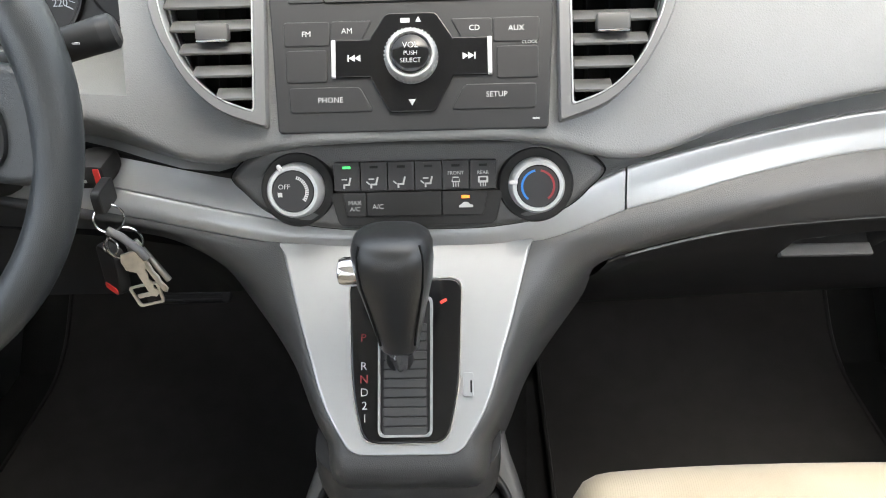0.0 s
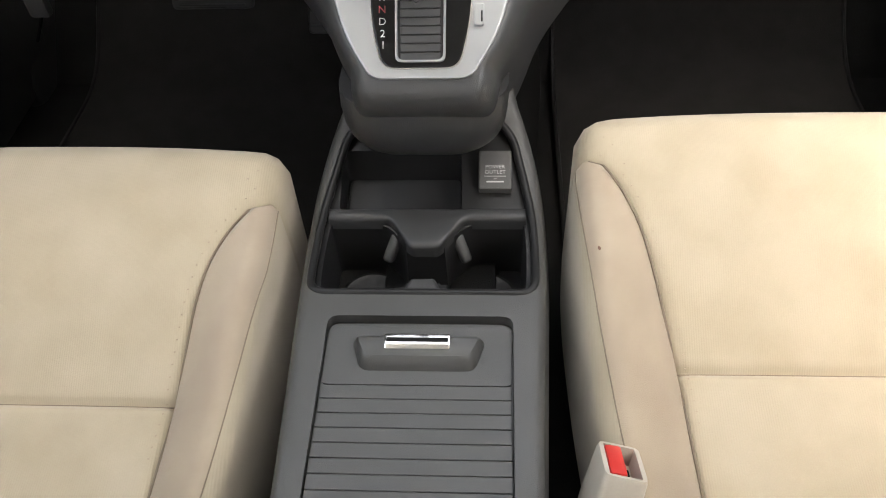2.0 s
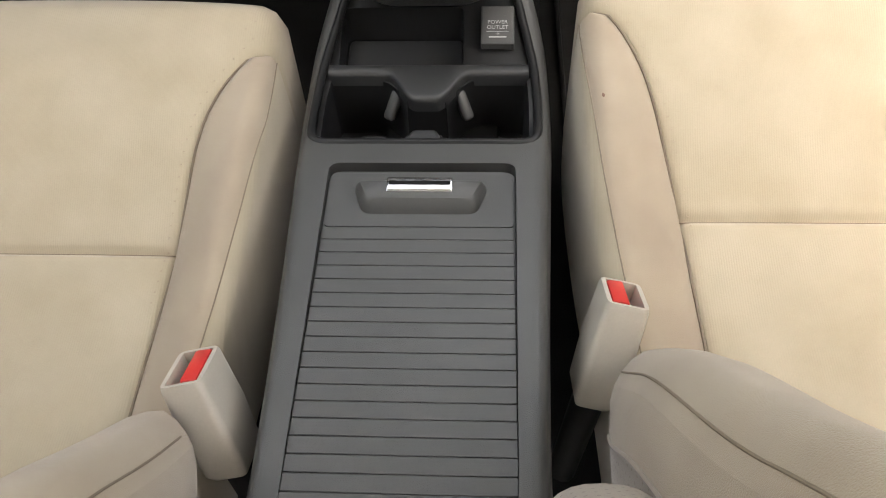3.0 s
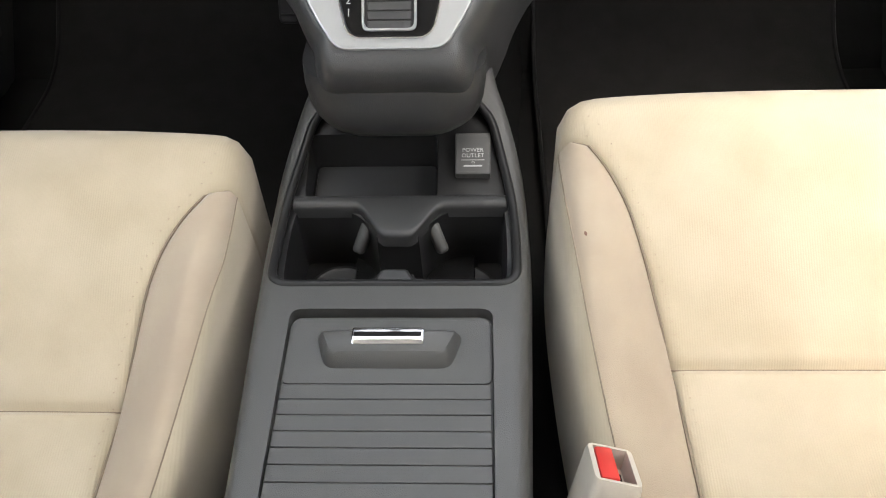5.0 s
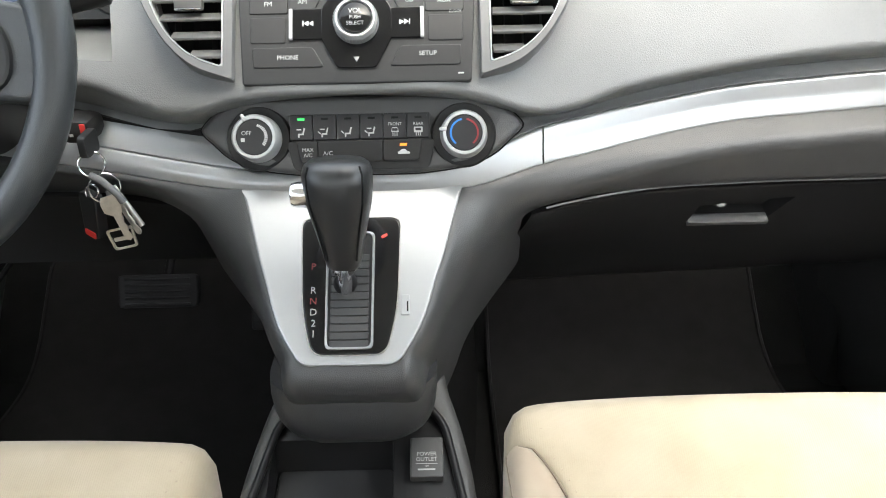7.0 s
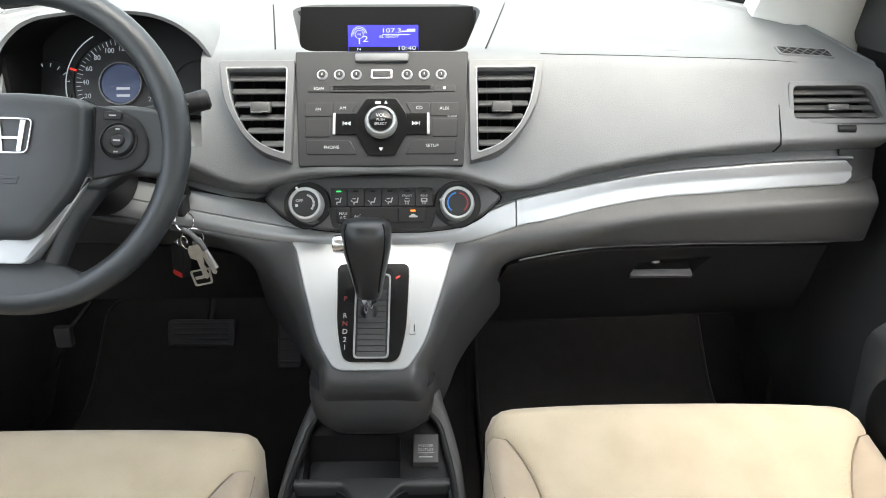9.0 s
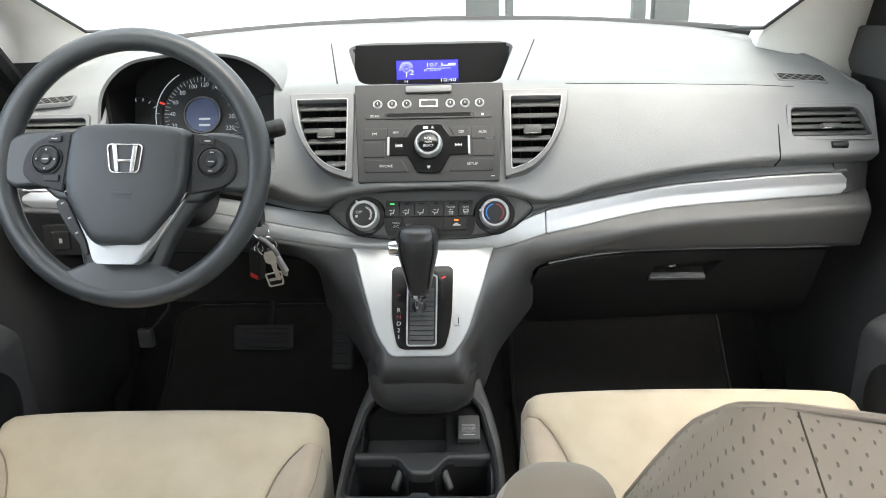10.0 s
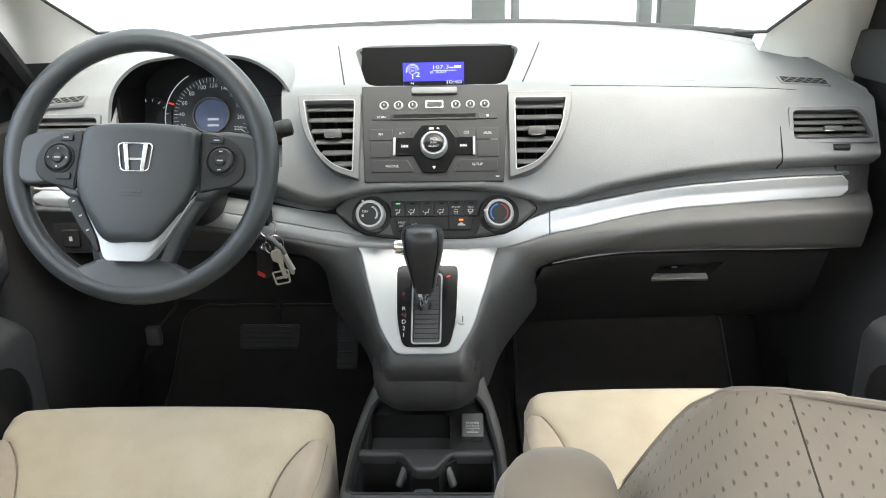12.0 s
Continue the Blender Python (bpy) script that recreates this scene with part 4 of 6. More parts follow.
# inset tray unit with two cup wells, an open tray and the outlet corner
inset_out = [(TUB_X + (x - TUB_X) * 0.998, (y - 0.48) * 0.998 + 0.48) for x, y in rim]
inset = slab(inset_out, 0.16, 0.2895)
cups = []
for s in (-1, 1):
    q = fillet([(s * 0.017, 0.37, 0), (s * 0.111, 0.364, 0), (s * 0.113, 0.42, 0), (s * 0.1115, 0.4645, 0), (s * 0.05, 0.467, 0), (s * 0.02, 0.432, 0)], [0.012, 0.014, 0.02, 0.006, 0.02, 0.016], 4)
    cups.append(well([(p.x + TUB_X, p.y) for p in q], 0.208, 0.3))
tray = [(p.x, p.y) for p in fillet([(-0.109, 0.482, 0), (0.0375, 0.482, 0), (0.0365, 0.555, 0), (-0.108, 0.555, 0)], 0.008, 4)]
cups.append(well(tray, 0.258, 0.36, 0.002))
# low saddle between the two cup wells
cups.append(slab(rect(0.05, 0.05, 0.004, x=TUB_X, y=0.402), 0.225, 0.32))
tray_bm = cut(inset, cups)
for v in tray_bm.verts:
    if v.co.y > 0.478 and v.co.z > 0.25:
        v.co.z += (v.co.y - 0.478) * (0.42 if v.co.z > 0.27 else 0.22)
part("tray_unit", tray_bm, TRAY, console, "black moulded tray with two cup wells", sharp=32)
# added panel over the open tray's floor, paler for the light falling there
lit_floor_o = soft([(-0.1045, 0.485), (0.034, 0.485), (0.0335, 0.5515), (-0.1035, 0.5515)], 0.007)
tray_floor_lit = slab(lit_floor_o, 0.2555, 0.2605, 0.0015)
for v in tray_floor_lit.verts:
    v.co.z += (v.co.y - 0.478) * 0.22
part("tray_floor_lit", tray_floor_lit, BRIDGE, console, "dark grey tray floor panel, paler for the light it catches")
# bar with the waisted bridge between the cups
def bridge_ring(x):
    q = min(1.0, max(0.0, (abs(x) - 0.0115) / 0.036))
    front = 0.42 + 0.0425 * q * q * (3 - 2 * q)
    pts = [(front, 0.283), (front, 0.302), (0.4785, 0.302), (0.4785, 0.283)]
    return [(x + TUB_X, p.x, p.y) for p in fillet([(y, z, 0) for y, z in pts], [0, 0.007, 0.005, 0], 4)]


part("bridge", loft([bridge_ring(x) for x in np.linspace(-0.113, 0.113, 57)]), BRIDGE, console, sharp=50)
part("bridge_foot", slab([(p.x, p.y) for p in fillet([(-0.0265, 0.36, 0), (0.0195, 0.36, 0), (0.0095, 0.382, 0), (-0.0165, 0.382, 0)], 0.004, 3)], 0.25, 0.294, 0.004, 3), BRIDGE, console)
for s in (-1, 1):
    part("cup_floor", moved(lathe([(0.0, 0.004), (0.03, 0.004), (0.034, 0.006), (0.0385, 0.004), (0.0395, 0.0)], 32), Matrix.Translation((TUB_X + s * 0.067, 0.416, 0.2095))), TRAY, console, "round ridged cup floor")
for s in (-1, 1):
    m = Matrix.Translation((TUB_X + s * 0.0385, 0.449, 0.271)) @ Matrix.Rotation(radians(s * 34), 4, "Z") @ Matrix.Rotation(radians(-40), 4, "X")
    part("cup_grip", moved(box(0.0135, 0.012, 0.044, 0.005, 3), m), CONSOLE, console, "grey sprung cup grip")
outlet = thing("power_outlet", "grey power outlet flap with white lettering in console tray", "power outlet", m=Matrix.Translation((0.0648, 0.5255, 0.311)) @ Matrix.Rotation(radians(22), 4, "X"))
part("flap", slab(rect(0.038, 0.05, 0.003), -0.012, 0.012, 0.002), CONSOLE, outlet, "square dark grey flap")
words("POWER\nOUTLET", 0.0066, PRINT, outlet, Matrix.Translation((0.0, 0.0, 0.0121)), depth=0.0001)
part("rule_line", box(0.025, 0.0006, 0.0003, 0, at=(0, -0.0085, 0.0121)), PRINT, outlet)
words("12V", 0.003, PRINT, outlet, Matrix.Translation((0.0, -0.0115, 0.0121)), depth=0.0001)
part("small_print", box(0.02, 0.0018, 0.0003, 0, at=(0, -0.0155, 0.0121)), PRINT, outlet)

# sliding lid with its slats, raised grip and chrome catch
lid = part("sliding_lid", slab(lid_area, 0.287, 0.2958), CONSOLE, console, "dark grey ribbed sliding lid")
for i in range(20):
    y = 0.2375 - i * 0.0153
    part("slat", box(0.1835, 0.0149, 0.006, 0.0007, 1, at=(-0.002, y, 0.2945)), CONSOLE, lid)
part("lid_head", slab(rect(0.1845, 0.069, 0.006, x=-0.002, y=0.28), 0.287, 0.2975, 0.0008), CONSOLE, lid)
grip_o = [(p.x, p.y) for p in fillet([(-0.057, 0.256, 0), (0.057, 0.256, 0), (0.068, 0.292, 0), (0.03, 0.292, 0), (0.028, 0.296, 0), (-0.028, 0.296, 0), (-0.03, 0.292, 0), (-0.068, 0.292, 0)], [0.01, 0.01, 0.008, 0.003, 0.003, 0.003, 0.003, 0.008], 4)]
gp = loft([[(x * k - 0.002, 0.26 + dy + (y - 0.256) * f, z) for x, y in grip_o] for k, dy, f, z in ((1, 0, 1, 0.295), (0.97, 0.003, 0.94, 0.302), (0.92, 0.007, 0.76, 0.309), (0.88, 0.01, 0.6, 0.3115))])
part("grip", gp, CONSOLE, lid, "raised finger grip")
part("catch", moved(box(0.065, 0.0175, 0.007, 0.0025), Matrix.Translation((-0.002, 0.2855, 0.311)) @ Matrix.Rotation(radians(8), 4, "X")), CHROME, lid, "chrome catch")
part("catch_groove", moved(box(0.061, 0.0055, 0.002, 0.0008, 1), Matrix.Translation((-0.002, 0.2865, 0.3142)) @ Matrix.Rotation(radians(8), 4, "X")), DEEP, lid)

# ---- seats ----
def seat(name_label, cx, yf, recline, hip, seam_y, top, wide=0.0, back_dx=0.0, back_dz=0.0, slim=0.0, late=0.0):
    """A front seat: cx its middle, yf its front edge, hip the foot of the backrest, top the height of its front lip."""
    back_y, hip = hip, hip - 0.08
    st = thing("front_seat", name_label, "car seat", group="front seats")

    # heights by distance from the front edge: the middle dips behind the front lip, the bolsters stay higher
    zc = spline((0.045, 0.08, 0.12, 0.165, 0.22, 0.29, 0.36, 0.45, 0.65), [top + q for q in (0.0, -0.009, -0.028, -0.05, -0.082, -0.112, -0.129, -0.138, -0.14)])
    zr = spline((0.08, 0.12, 0.2, 0.28, 0.36, 0.45, 0.65), [top + q for q in (-0.01, -0.018, -0.034, -0.062, -0.09, -0.108, -0.115)])

    def path(v):
        """Along the cushion from the back (0) over the front edge (1): y, z."""
        L1 = yf - 0.045 - hip
        if v < 0.8:
            y = hip + L1 * v / 0.8
            return y, zc(yf - y)
        a = (v - 0.8) / 0.2
        if a < 0.6:
            b = a / 0.6 * math.pi / 2
            return hip + L1 + 0.045 * math.sin(b), top - 0.045 * (1 - math.cos(b))
        return yf, top - 0.045 - (a - 0.6) / 0.4 * 0.14

    L1 = yf - 0.045 - hip
    vs = sorted(set(list(np.linspace(0, 0.8, 56)) + list(np.linspace(0.8, 1, 30)) + [0.8 * (seam_y + d - hip) / L1 for d in (-0.012, -0.008, -0.005, -0.002, 0, 0.002, 0.005, 0.008, 0.012)]))
    # boundary between the middle panel and the bolsters, and the outer flank, by distance from the front edge
    TIP = 0.07 + late
    bnd = spline((TIP, 0.08 + late, 0.102 + late, 0.132 + late * 0.7, 0.187, 0.24, 0.3, 0.37, 0.65), (0.286, 0.266 - wide * 0.5, 0.246 - wide, 0.229 - wide, 0.2105 - wide * 0.8, 0.199 - wide * 0.4, 0.19, 0.184, 0.182))
    flank = spline((0.0, 0.012, 0.03, 0.06, 0.12, 0.25, 0.4, 0.65), [w - slim * k for w, k in ((0.274, 0.1), (0.283, 0.5), (0.2885, 0.8), (0.291, 1), (0.2935, 1.1), (0.292, 1.5), (0.282, 1.7), (0.27, 1.7))])

    def puff(y, u):
        groove = 0.005 * math.exp(-((y - seam_y) / 0.004) ** 2) + 0.007 * math.exp(-abs(y - seam_y) / 0.025)
        return 0.006 * (1 - u ** 4) - groove

    def crown(x, d):
        """The front edge bows forward in the middle."""
        return (0.010 * (1 - (x / 0.284) ** 2) - 0.004) * max(0.0, 1 - d / 0.16)

    def over(x, o, z, drop):
        """Height across the seat: level, then rolled over its outer edge."""
        r = 0.04 - slim
        k = min(1.0, max(0.0, (x - (o - r)) / r))
        return z - r * (1 - math.sqrt(max(0.0, 1 - k * k))) * drop

    rings = []
    for v in vs:
        y, z = path(v)
        d = max(0.0, yf - y)
        o = flank(d)
        tip = d < TIP
        w = o if tip else min(o, bnd(d))
        k = 1 if v < 0.86 else 0.3
        half_ring = []
        for u in np.linspace(0, 1, 15):
            x = w * (1 - (1 - u) ** 1.3)
            edge = 0.0 if tip else 0.006 * max(0.0, (u - 0.9) / 0.1) ** 2
            half_ring.append((x, over(x, o, z + puff(y, x / 0.284) * k, 1.0) - edge))
        x, zz = half_ring[-1]
        for q in (0.25, 0.5, 0.75, 1.0):
            half_ring.append((x, zz + (0.14 - zz) * q) if tip else (x + 0.001 * q, zz - 0.02 * q))
        rings.append([(cx - a, y + crown(a, d), b) for a, b in reversed(half_ring[1:])] + [(cx + a, y + crown(a, d), b) for a, b in half_ring])
    part("seat_cushion", loft(rings, closed=False, caps=False), CREAM, st, "cream woven cloth cushion middle", sharp=60)
    spot = None
    dimples = bmesh.new()
    for s in (-1, 1):
        rings, side, pth, welt = [], [], [], []
        for v in vs:
            y, z = path(v)
            d = yf - y
            if v > 0.8 or d < TIP:
                continue
            o, w = flank(d), min(flank(d), bnd(d))
            lift = max(0.0, zr(d) - z)
            # the welt leaves the outer edge and runs inward towards the back
            xw = max(w + 0.002, min(o - 0.001, o + slim * 0.7 - 0.004 - 0.06 * max(0.0, d - 0.08)))
            tw = math.asin(min(1.0, (xw - w) / max(1e-6, o - w))) * 2 / math.pi
            ring = []
            for t in list(np.linspace(0, tw, 14)) + list(np.linspace(tw, 1, 6))[1:]:
                x = w + (o - w) * math.sin(t * math.pi / 2)
                bulge = lift * math.sin(min(1.0, t * 1.6) * math.pi / 2)
                ring.append((x, over(x, o, z + 0.006 * (1 - (w / 0.284) ** 4), 1.0) - 0.006 * (1 - min(1.0, t * 5)) ** 2 + bulge))
            x, zz = ring[-1]
            for q in (0.15, 0.35, 0.6, 0.8, 1.0):
                ring.append((x + 0.004 * math.sin(q * math.pi), zz + (0.10 - zz) * q))
            ring = [(cx + s * a, y + crown(a, d), b) for a, b in ring]
            rings.append(ring[:14])
            side.append(ring[13:])
            if s < 0 < cx and abs(y - 0.385) < 0.006 and spot is None:
                spot = min(ring[:14], key=lambda p: abs(p[0] - 0.173))
            pth.append((cx + s * w, y + crown(w, d), over(w, o, z + puff(y, w / 0.284), 1.0) - 0.004))
            welt.append(Vector(ring[13]) + Vector((0, 0, 0.0003)))
        part("side_bolster", loft(rings, closed=False, caps=False), TAUPE, st, "taupe cloth side bolster", sharp=60)
        part("side_panel", loft(side, closed=False, caps=False), CREAM, st, "cream cloth seat side", sharp=60)
        part("seam", tube(pth, 0.0015, 6), THREAD, st)
        part("seam", tube(welt, 0.0008, 6), THREAD, st)
        # short rows of pressed dimples inside the bolster seam
        for k in range(26):
            d = 0.055 + 0.0115 * k
            y = yf - d
            x = (min(flank(d), bnd(d)) if d > TIP else 0.266) - 0.010 - (0.009 if d < 0.1 else 0.0) * (k % 2)
            z = path(0.8 * (y - hip) / L1)[1]
            moved_ = bmesh.ops.create_circle(dimples, cap_ends=True, segments=6, radius=0.0011)
            bmesh.ops.translate(dimples, verts=moved_["verts"], vec=(cx + s * x, y + crown(x, d), over(x, flank(d), z + puff(y, x / 0.284), 1.0) + 0.0005))
    part("dimple_row", dimples, TAUPE, st)["kind"] = "stuff"
    yy = [(cx + x, seam_y, path(0.8 * (seam_y - hip) / L1)[1] + puff(seam_y, abs(x) / 0.284) - 0.0002) for x in np.linspace(-0.2, 0.2, 21)]
    part("seam", tube(yy, 0.0009, 6), THREAD, st)
    if spot:
        stain = bmesh.new()
        bmesh.ops.create_uvsphere(stain, u_segments=10, v_segments=6, radius=1.0)
        part("stain", moved(stain, Matrix.Translation(spot) @ Matrix.Diagonal((0.0016, 0.0033, 0.0006, 1))), STAIN, st, "small dark spot")
    base = box(0.5, yf - hip - 0.06, 0.11, 0.03, at=(cx, (yf + hip) / 2 - 0.02, 0.09))
    part("seat_base", base, BLACK, st, "black seat frame and rails")

    # backrest: wings either side of a set-back middle, all leaning back
    B = Matrix.Translation((cx + back_dx, back_y + 0.01, top - 0.1 + back_dz)) @ Matrix.Rotation(radians(recline), 4, "X")
    H = 0.684
    hw = spline((0, 0.1, 0.3, 0.45, 0.55, 0.6, 0.637, 0.662, 0.677, 0.684), (0.275, 0.288, 0.288, 0.275, 0.262, 0.2545, 0.2465, 0.2375, 0.2265, 0.205))
    swell = spline((0, 0.3, 0.45, 0.585, 0.7, 0.8, 0.9, 1.0), (-0.085, -0.08, -0.052, -0.003, 0.038, 0.054, 0.058, 0.05))
    HS = list(np.linspace(0.0, 0.6, 36)) + [0.6 + (H - 0.6) * math.sin(k / 14 * math.pi / 2) for k in range(1, 15)]
    rings = []
    for h in HS:
        w = hw(h)
        thick = 0.11 * (0.035 + 0.965 * math.sqrt(min(1.0, (H - h) / 0.09)))
        deep = min(1.0, (H - h) / 0.3)
        q = min(1.0, max(0.0, (h - 0.16) / 0.24))
        bend = 0.032 * q * q * (3 - 2 * q)
        ring = []
        for k in range(48):
            a = 2 * math.pi * k / 48
            ca, sa = math.cos(a), math.sin(a)
            f = abs(ca) ** 0.5
            x = math.copysign(w * f, ca)
            if sa >= 0:
                yy = (0.001 + 0.011 * min(1.0, (H - h) / 0.04) + (swell(f) - 0.02 * h) * deep) * min(1.0, 1.3 * sa ** 0.5)
            else:
                yy = -thick * abs(sa) ** 0.6
            ring.append(B @ Vector((x, yy - bend, h - 0.055 * (h / H) ** 4 * max(0.0, 1 - abs(x) / 0.225))))
        rings.append(ring)
    # the holes start behind the piped edge, which swings forward near the top
    n = next(i for i, h in enumerate(HS) if h > 0.5)
    shell = [r[24:] + r[:1] for r in rings]
    back = part("backrest", loft(shell, closed=False, caps=False), PERF, st, "taupe perforated backrest shell", sharp=60)
    lay_cloth(back, shell)
    for k in (0, 22):
        edge = [r[k:k + 3] for r in rings[n:]]
        lay_cloth(part("backrest_edge", loft(edge, closed=False, caps=False), PERF, back, sharp=60), edge)
        part("backrest_edge", loft([r[k:k + 3] for r in rings[:n + 1]], closed=False, caps=False), TAUPE, back, sharp=60)
    part("backrest_front", loft([r[2:23] for r in rings], closed=False, caps=False), TAUPE, st, "taupe cloth backrest front", sharp=60)
    part("backrest_top", loft([rings[-1], [B @ Vector((0.0, -0.035, H - 0.075))] * len(rings[-1])], caps=False), SHELL, st)
    piping = [r[24] for r in rings[:n]] + [r[22] for r in rings[n + 1:]] + [rings[-1][k] for k in range(21, 2, -1)] + [r[2] for r in reversed(rings[n + 1:])] + [r[0] for r in reversed(rings[:n])]
    part("piping", tube(piping, 0.002, 6), SHELL, back, "taupe piped edge")
    for s in (-1, 1):
        k = 21 if s < 0 else 3
        part("seam", tube([r[k] for r in rings[1:-4]], 0.0009, 6), THREAD, back)
        # seam from the front corner back over the rounded top
        line = []
        for r, h in list(zip(rings, HS))[:24:-1]:
            want = s * (0.197 - 0.5 * (H - h))
            for p, q in zip(r[24:], r[25:] + r[:1]):
                a, b = (B.inverted() @ p).x, (B.inverted() @ q).x
                if (a - want) * (b - want) <= 0 and abs(a - b) > 1e-9:
                    line.append(p.lerp(q, (want - a) / (b - a)))
                    break
        part("seam", tube(line, 0.0006, 6), SEAM, back)
    # head restraint on two posts
    hr = []
    for h, k in ((0.0, 0.6), (0.015, 0.86), (0.05, 1.0), (0.1, 1.0), (0.14, 0.9), (0.16, 0.65)):
        hr.append([B @ Vector((0.125 * k * math.copysign(abs(math.cos(a)) ** 0.6, math.cos(a)), -0.035 + 0.05 * k * math.copysign(abs(math.sin(a)) ** 0.6, math.sin(a)), 0.76 + h)) for a in [2 * math.pi * j / 24 for j in range(24)]])
    part("head_restraint", loft(hr), TAUPE, st)
    for s in (-1, 1):
        part("post", tube([B @ Vector((s * 0.06, -0.035, 0.58)), B @ Vector((s * 0.06, -0.035, 0.78))], 0.006, 8), CHROME, st)
    return st, B


seat_r, BR = seat("cream cloth passenger seat with taupe bolsters", 0.4405, 0.580, 28, 0.038, 0.291, 0.3685, back_dx=-0.009, back_dz=0.001, slim=0.005)
seat("cream cloth driver seat with taupe bolsters", -0.4535, 0.534, 34, -0.02, 0.247, 0.3617, 0.01, slim=0.012, late=0.012)


def armrest(st, B, s):
    """The padded armrest, folded up beside the backrest."""
    rings = []
    for h, w, d in ((0.18, 0.022, 0.02), (0.19, 0.036, 0.03), (0.22, 0.039, 0.04), (0.36, 0.041, 0.043), (0.53, 0.042, 0.043), (0.568, 0.04, 0.04), (0.592, 0.034, 0.033), (0.607, 0.022, 0.022), (0.613, 0.008, 0.008)):
        rings.append([B @ Vector((s * 0.312 + w * math.copysign(abs(math.cos(t)) ** 0.8, math.cos(t)), -0.05 + d * math.copysign(abs(math.sin(t)) ** 0.8, math.sin(t)), h)) for t in [2 * math.pi * j / 32 for j in range(32)]])
    a = part("armrest", loft(rings[:7], caps=False), PERF, st, "taupe perforated armrest folded upright", sharp=60)
    lay_cloth(a, rings[:7])
    part("armrest_end", loft(rings[6:]), SHELL, a, sharp=60)
    part("seam", tube([r[27] for r in rings[1:-1]], 0.0014, 6), SEAM, a)
    part("seam", tube([rings[4][j] for j in range(17, 28)], 0.0014, 6), SEAM, a)
    part("pivot", tube([B @ Vector((s * 0.27, -0.03, 0.22)), B @ Vector((s * 0.31, -0.03, 0.22))], 0.014, 14), BEIGE, a)


armrest(seat_r, BR, -1)


def buckle(top, foot, s, label):
    """A belt buckle that leans from foot to top; s is the side of its red button."""
    top, foot = Vector(top), Vector(foot)
    up = (top - foot).normalized()
    side = Vector((1, 0, 0)) - up * up.x
    side.normalize()
    M = Matrix.Translation(top) @ Matrix((side, up.cross(side), up)).transposed().to_4x4()
    b = thing("seat_belt_buckle", label, "seat belt buckle", m=M, group="seat belt buckles")
    L = (top - foot).length
    rings = [[(p.x * k, p.y * k, zz) for p in fillet([(-0.02, -0.028, 0), (0.02, -0.028, 0), (0.02, 0.028, 0), (-0.02, 0.028, 0)], 0.007, 4)] for zz, k in ((-L, 0.8), (-L + 0.008, 0.98), (-L * 0.5, 1.06), (-0.004, 0.98), (0.0, 0.93))]
    well_ = loft([[(s * x_ * 0.85, y_, zz) for x_, y_ in ((-0.017, -0.023), (0.017, -0.023), (0.017, 0.023), (-0.017, 0.023))] for zz in (-0.018, 0.02)])
    part("shell", cut(loft(rings), [well_]), BEIGE, b, "beige plastic shell")
    part("release_button", moved(box(0.0155, 0.0445, 0.016, 0.003, at=(s * 0.006, 0, -0.006)), Matrix.Rotation(radians(s * 5), 4, "Y")), RED, b, "red release button")
    part("tongue_slot", box(0.008, 0.03, 0.004, 0.001, at=(-s * 0.0075, -0.004, -0.0165)), DEEP, b)
    part("stalk", tube([(0, 0, -L + 0.005), (0, 0.01, -L - 0.1)], [0.016, 0.014], 10), BLACK, b)
    return b


buckle((0.1763, 0.169, 0.3014), (0.152, 0.116, 0.208), -1, "beige seat belt buckle with red button beside passenger seat")
buckle((-0.1955, 0.088, 0.303), (-0.17, 0.044, 0.208), 1, "beige seat belt buckle with red button beside driver seat")



# ---- steering wheel ----
WM = tilted(-0.4535, 0.5303, 0.7867, 22) @ Matrix.Rotation(radians(-2), 4, "Z") @ Matrix.Diagonal((1.097, 1.097, 1.097, 1))
wheel = thing("steering_wheel", "dark grey urethane steering wheel with silver accent", "steering wheel", m=WM)
R0 = 0.183
path = [(R0 * math.cos(a), R0 * math.sin(a), 0) for a in [2 * math.pi * k / 72 for k in range(72)]]
radii = [0.0165 + 0.002 * (math.exp(-((5.0 * k - 20) / 18) ** 2) + math.exp(-((5.0 * k - 160) / 18) ** 2)) for k in range(72)]
part("rim", tube(path, radii, 16, closed=True), WHEEL, wheel, "smooth dark grey urethane rim")


def hub_part(name, bm, mat, parent, label="", sharp=38):
    """A part of the hub, which sits slightly towards the console on the rim."""
    for v in bm.verts:
        v.co.x += 0.005 + 0.065 * v.co.y
    return part(name, bm, mat, parent, label, sharp=sharp)


hub = [(-0.0815, 0.051), (-0.05, 0.0565), (0.0, 0.0585), (0.05, 0.0565), (0.0815, 0.051), (0.0865, -0.04), (0.044, -0.104), (0.031, -0.1135), (-0.031, -0.1135), (-0.044, -0.104), (-0.0865, -0.04)]
hub_o = soft(hub, [0.012, 0.02, 0.02, 0.02, 0.012, 0.03, 0.015, 0.012, 0.012, 0.015, 0.03])
hub_bm = loft([[(x * k, -0.02 + (y + 0.02) * k, z) for x, y in hub_o] for k, z in ((1, -0.02), (1, 0.016), (0.985, 0.024), (0.96, 0.029), (0.92, 0.0315), (0.8, 0.033), (0.5, 0.0342), (0.2, 0.0345), (0.03, 0.0345))])
hub_part("hub_pad", hub_bm, WHEEL, wheel, "dark grey airbag cover")
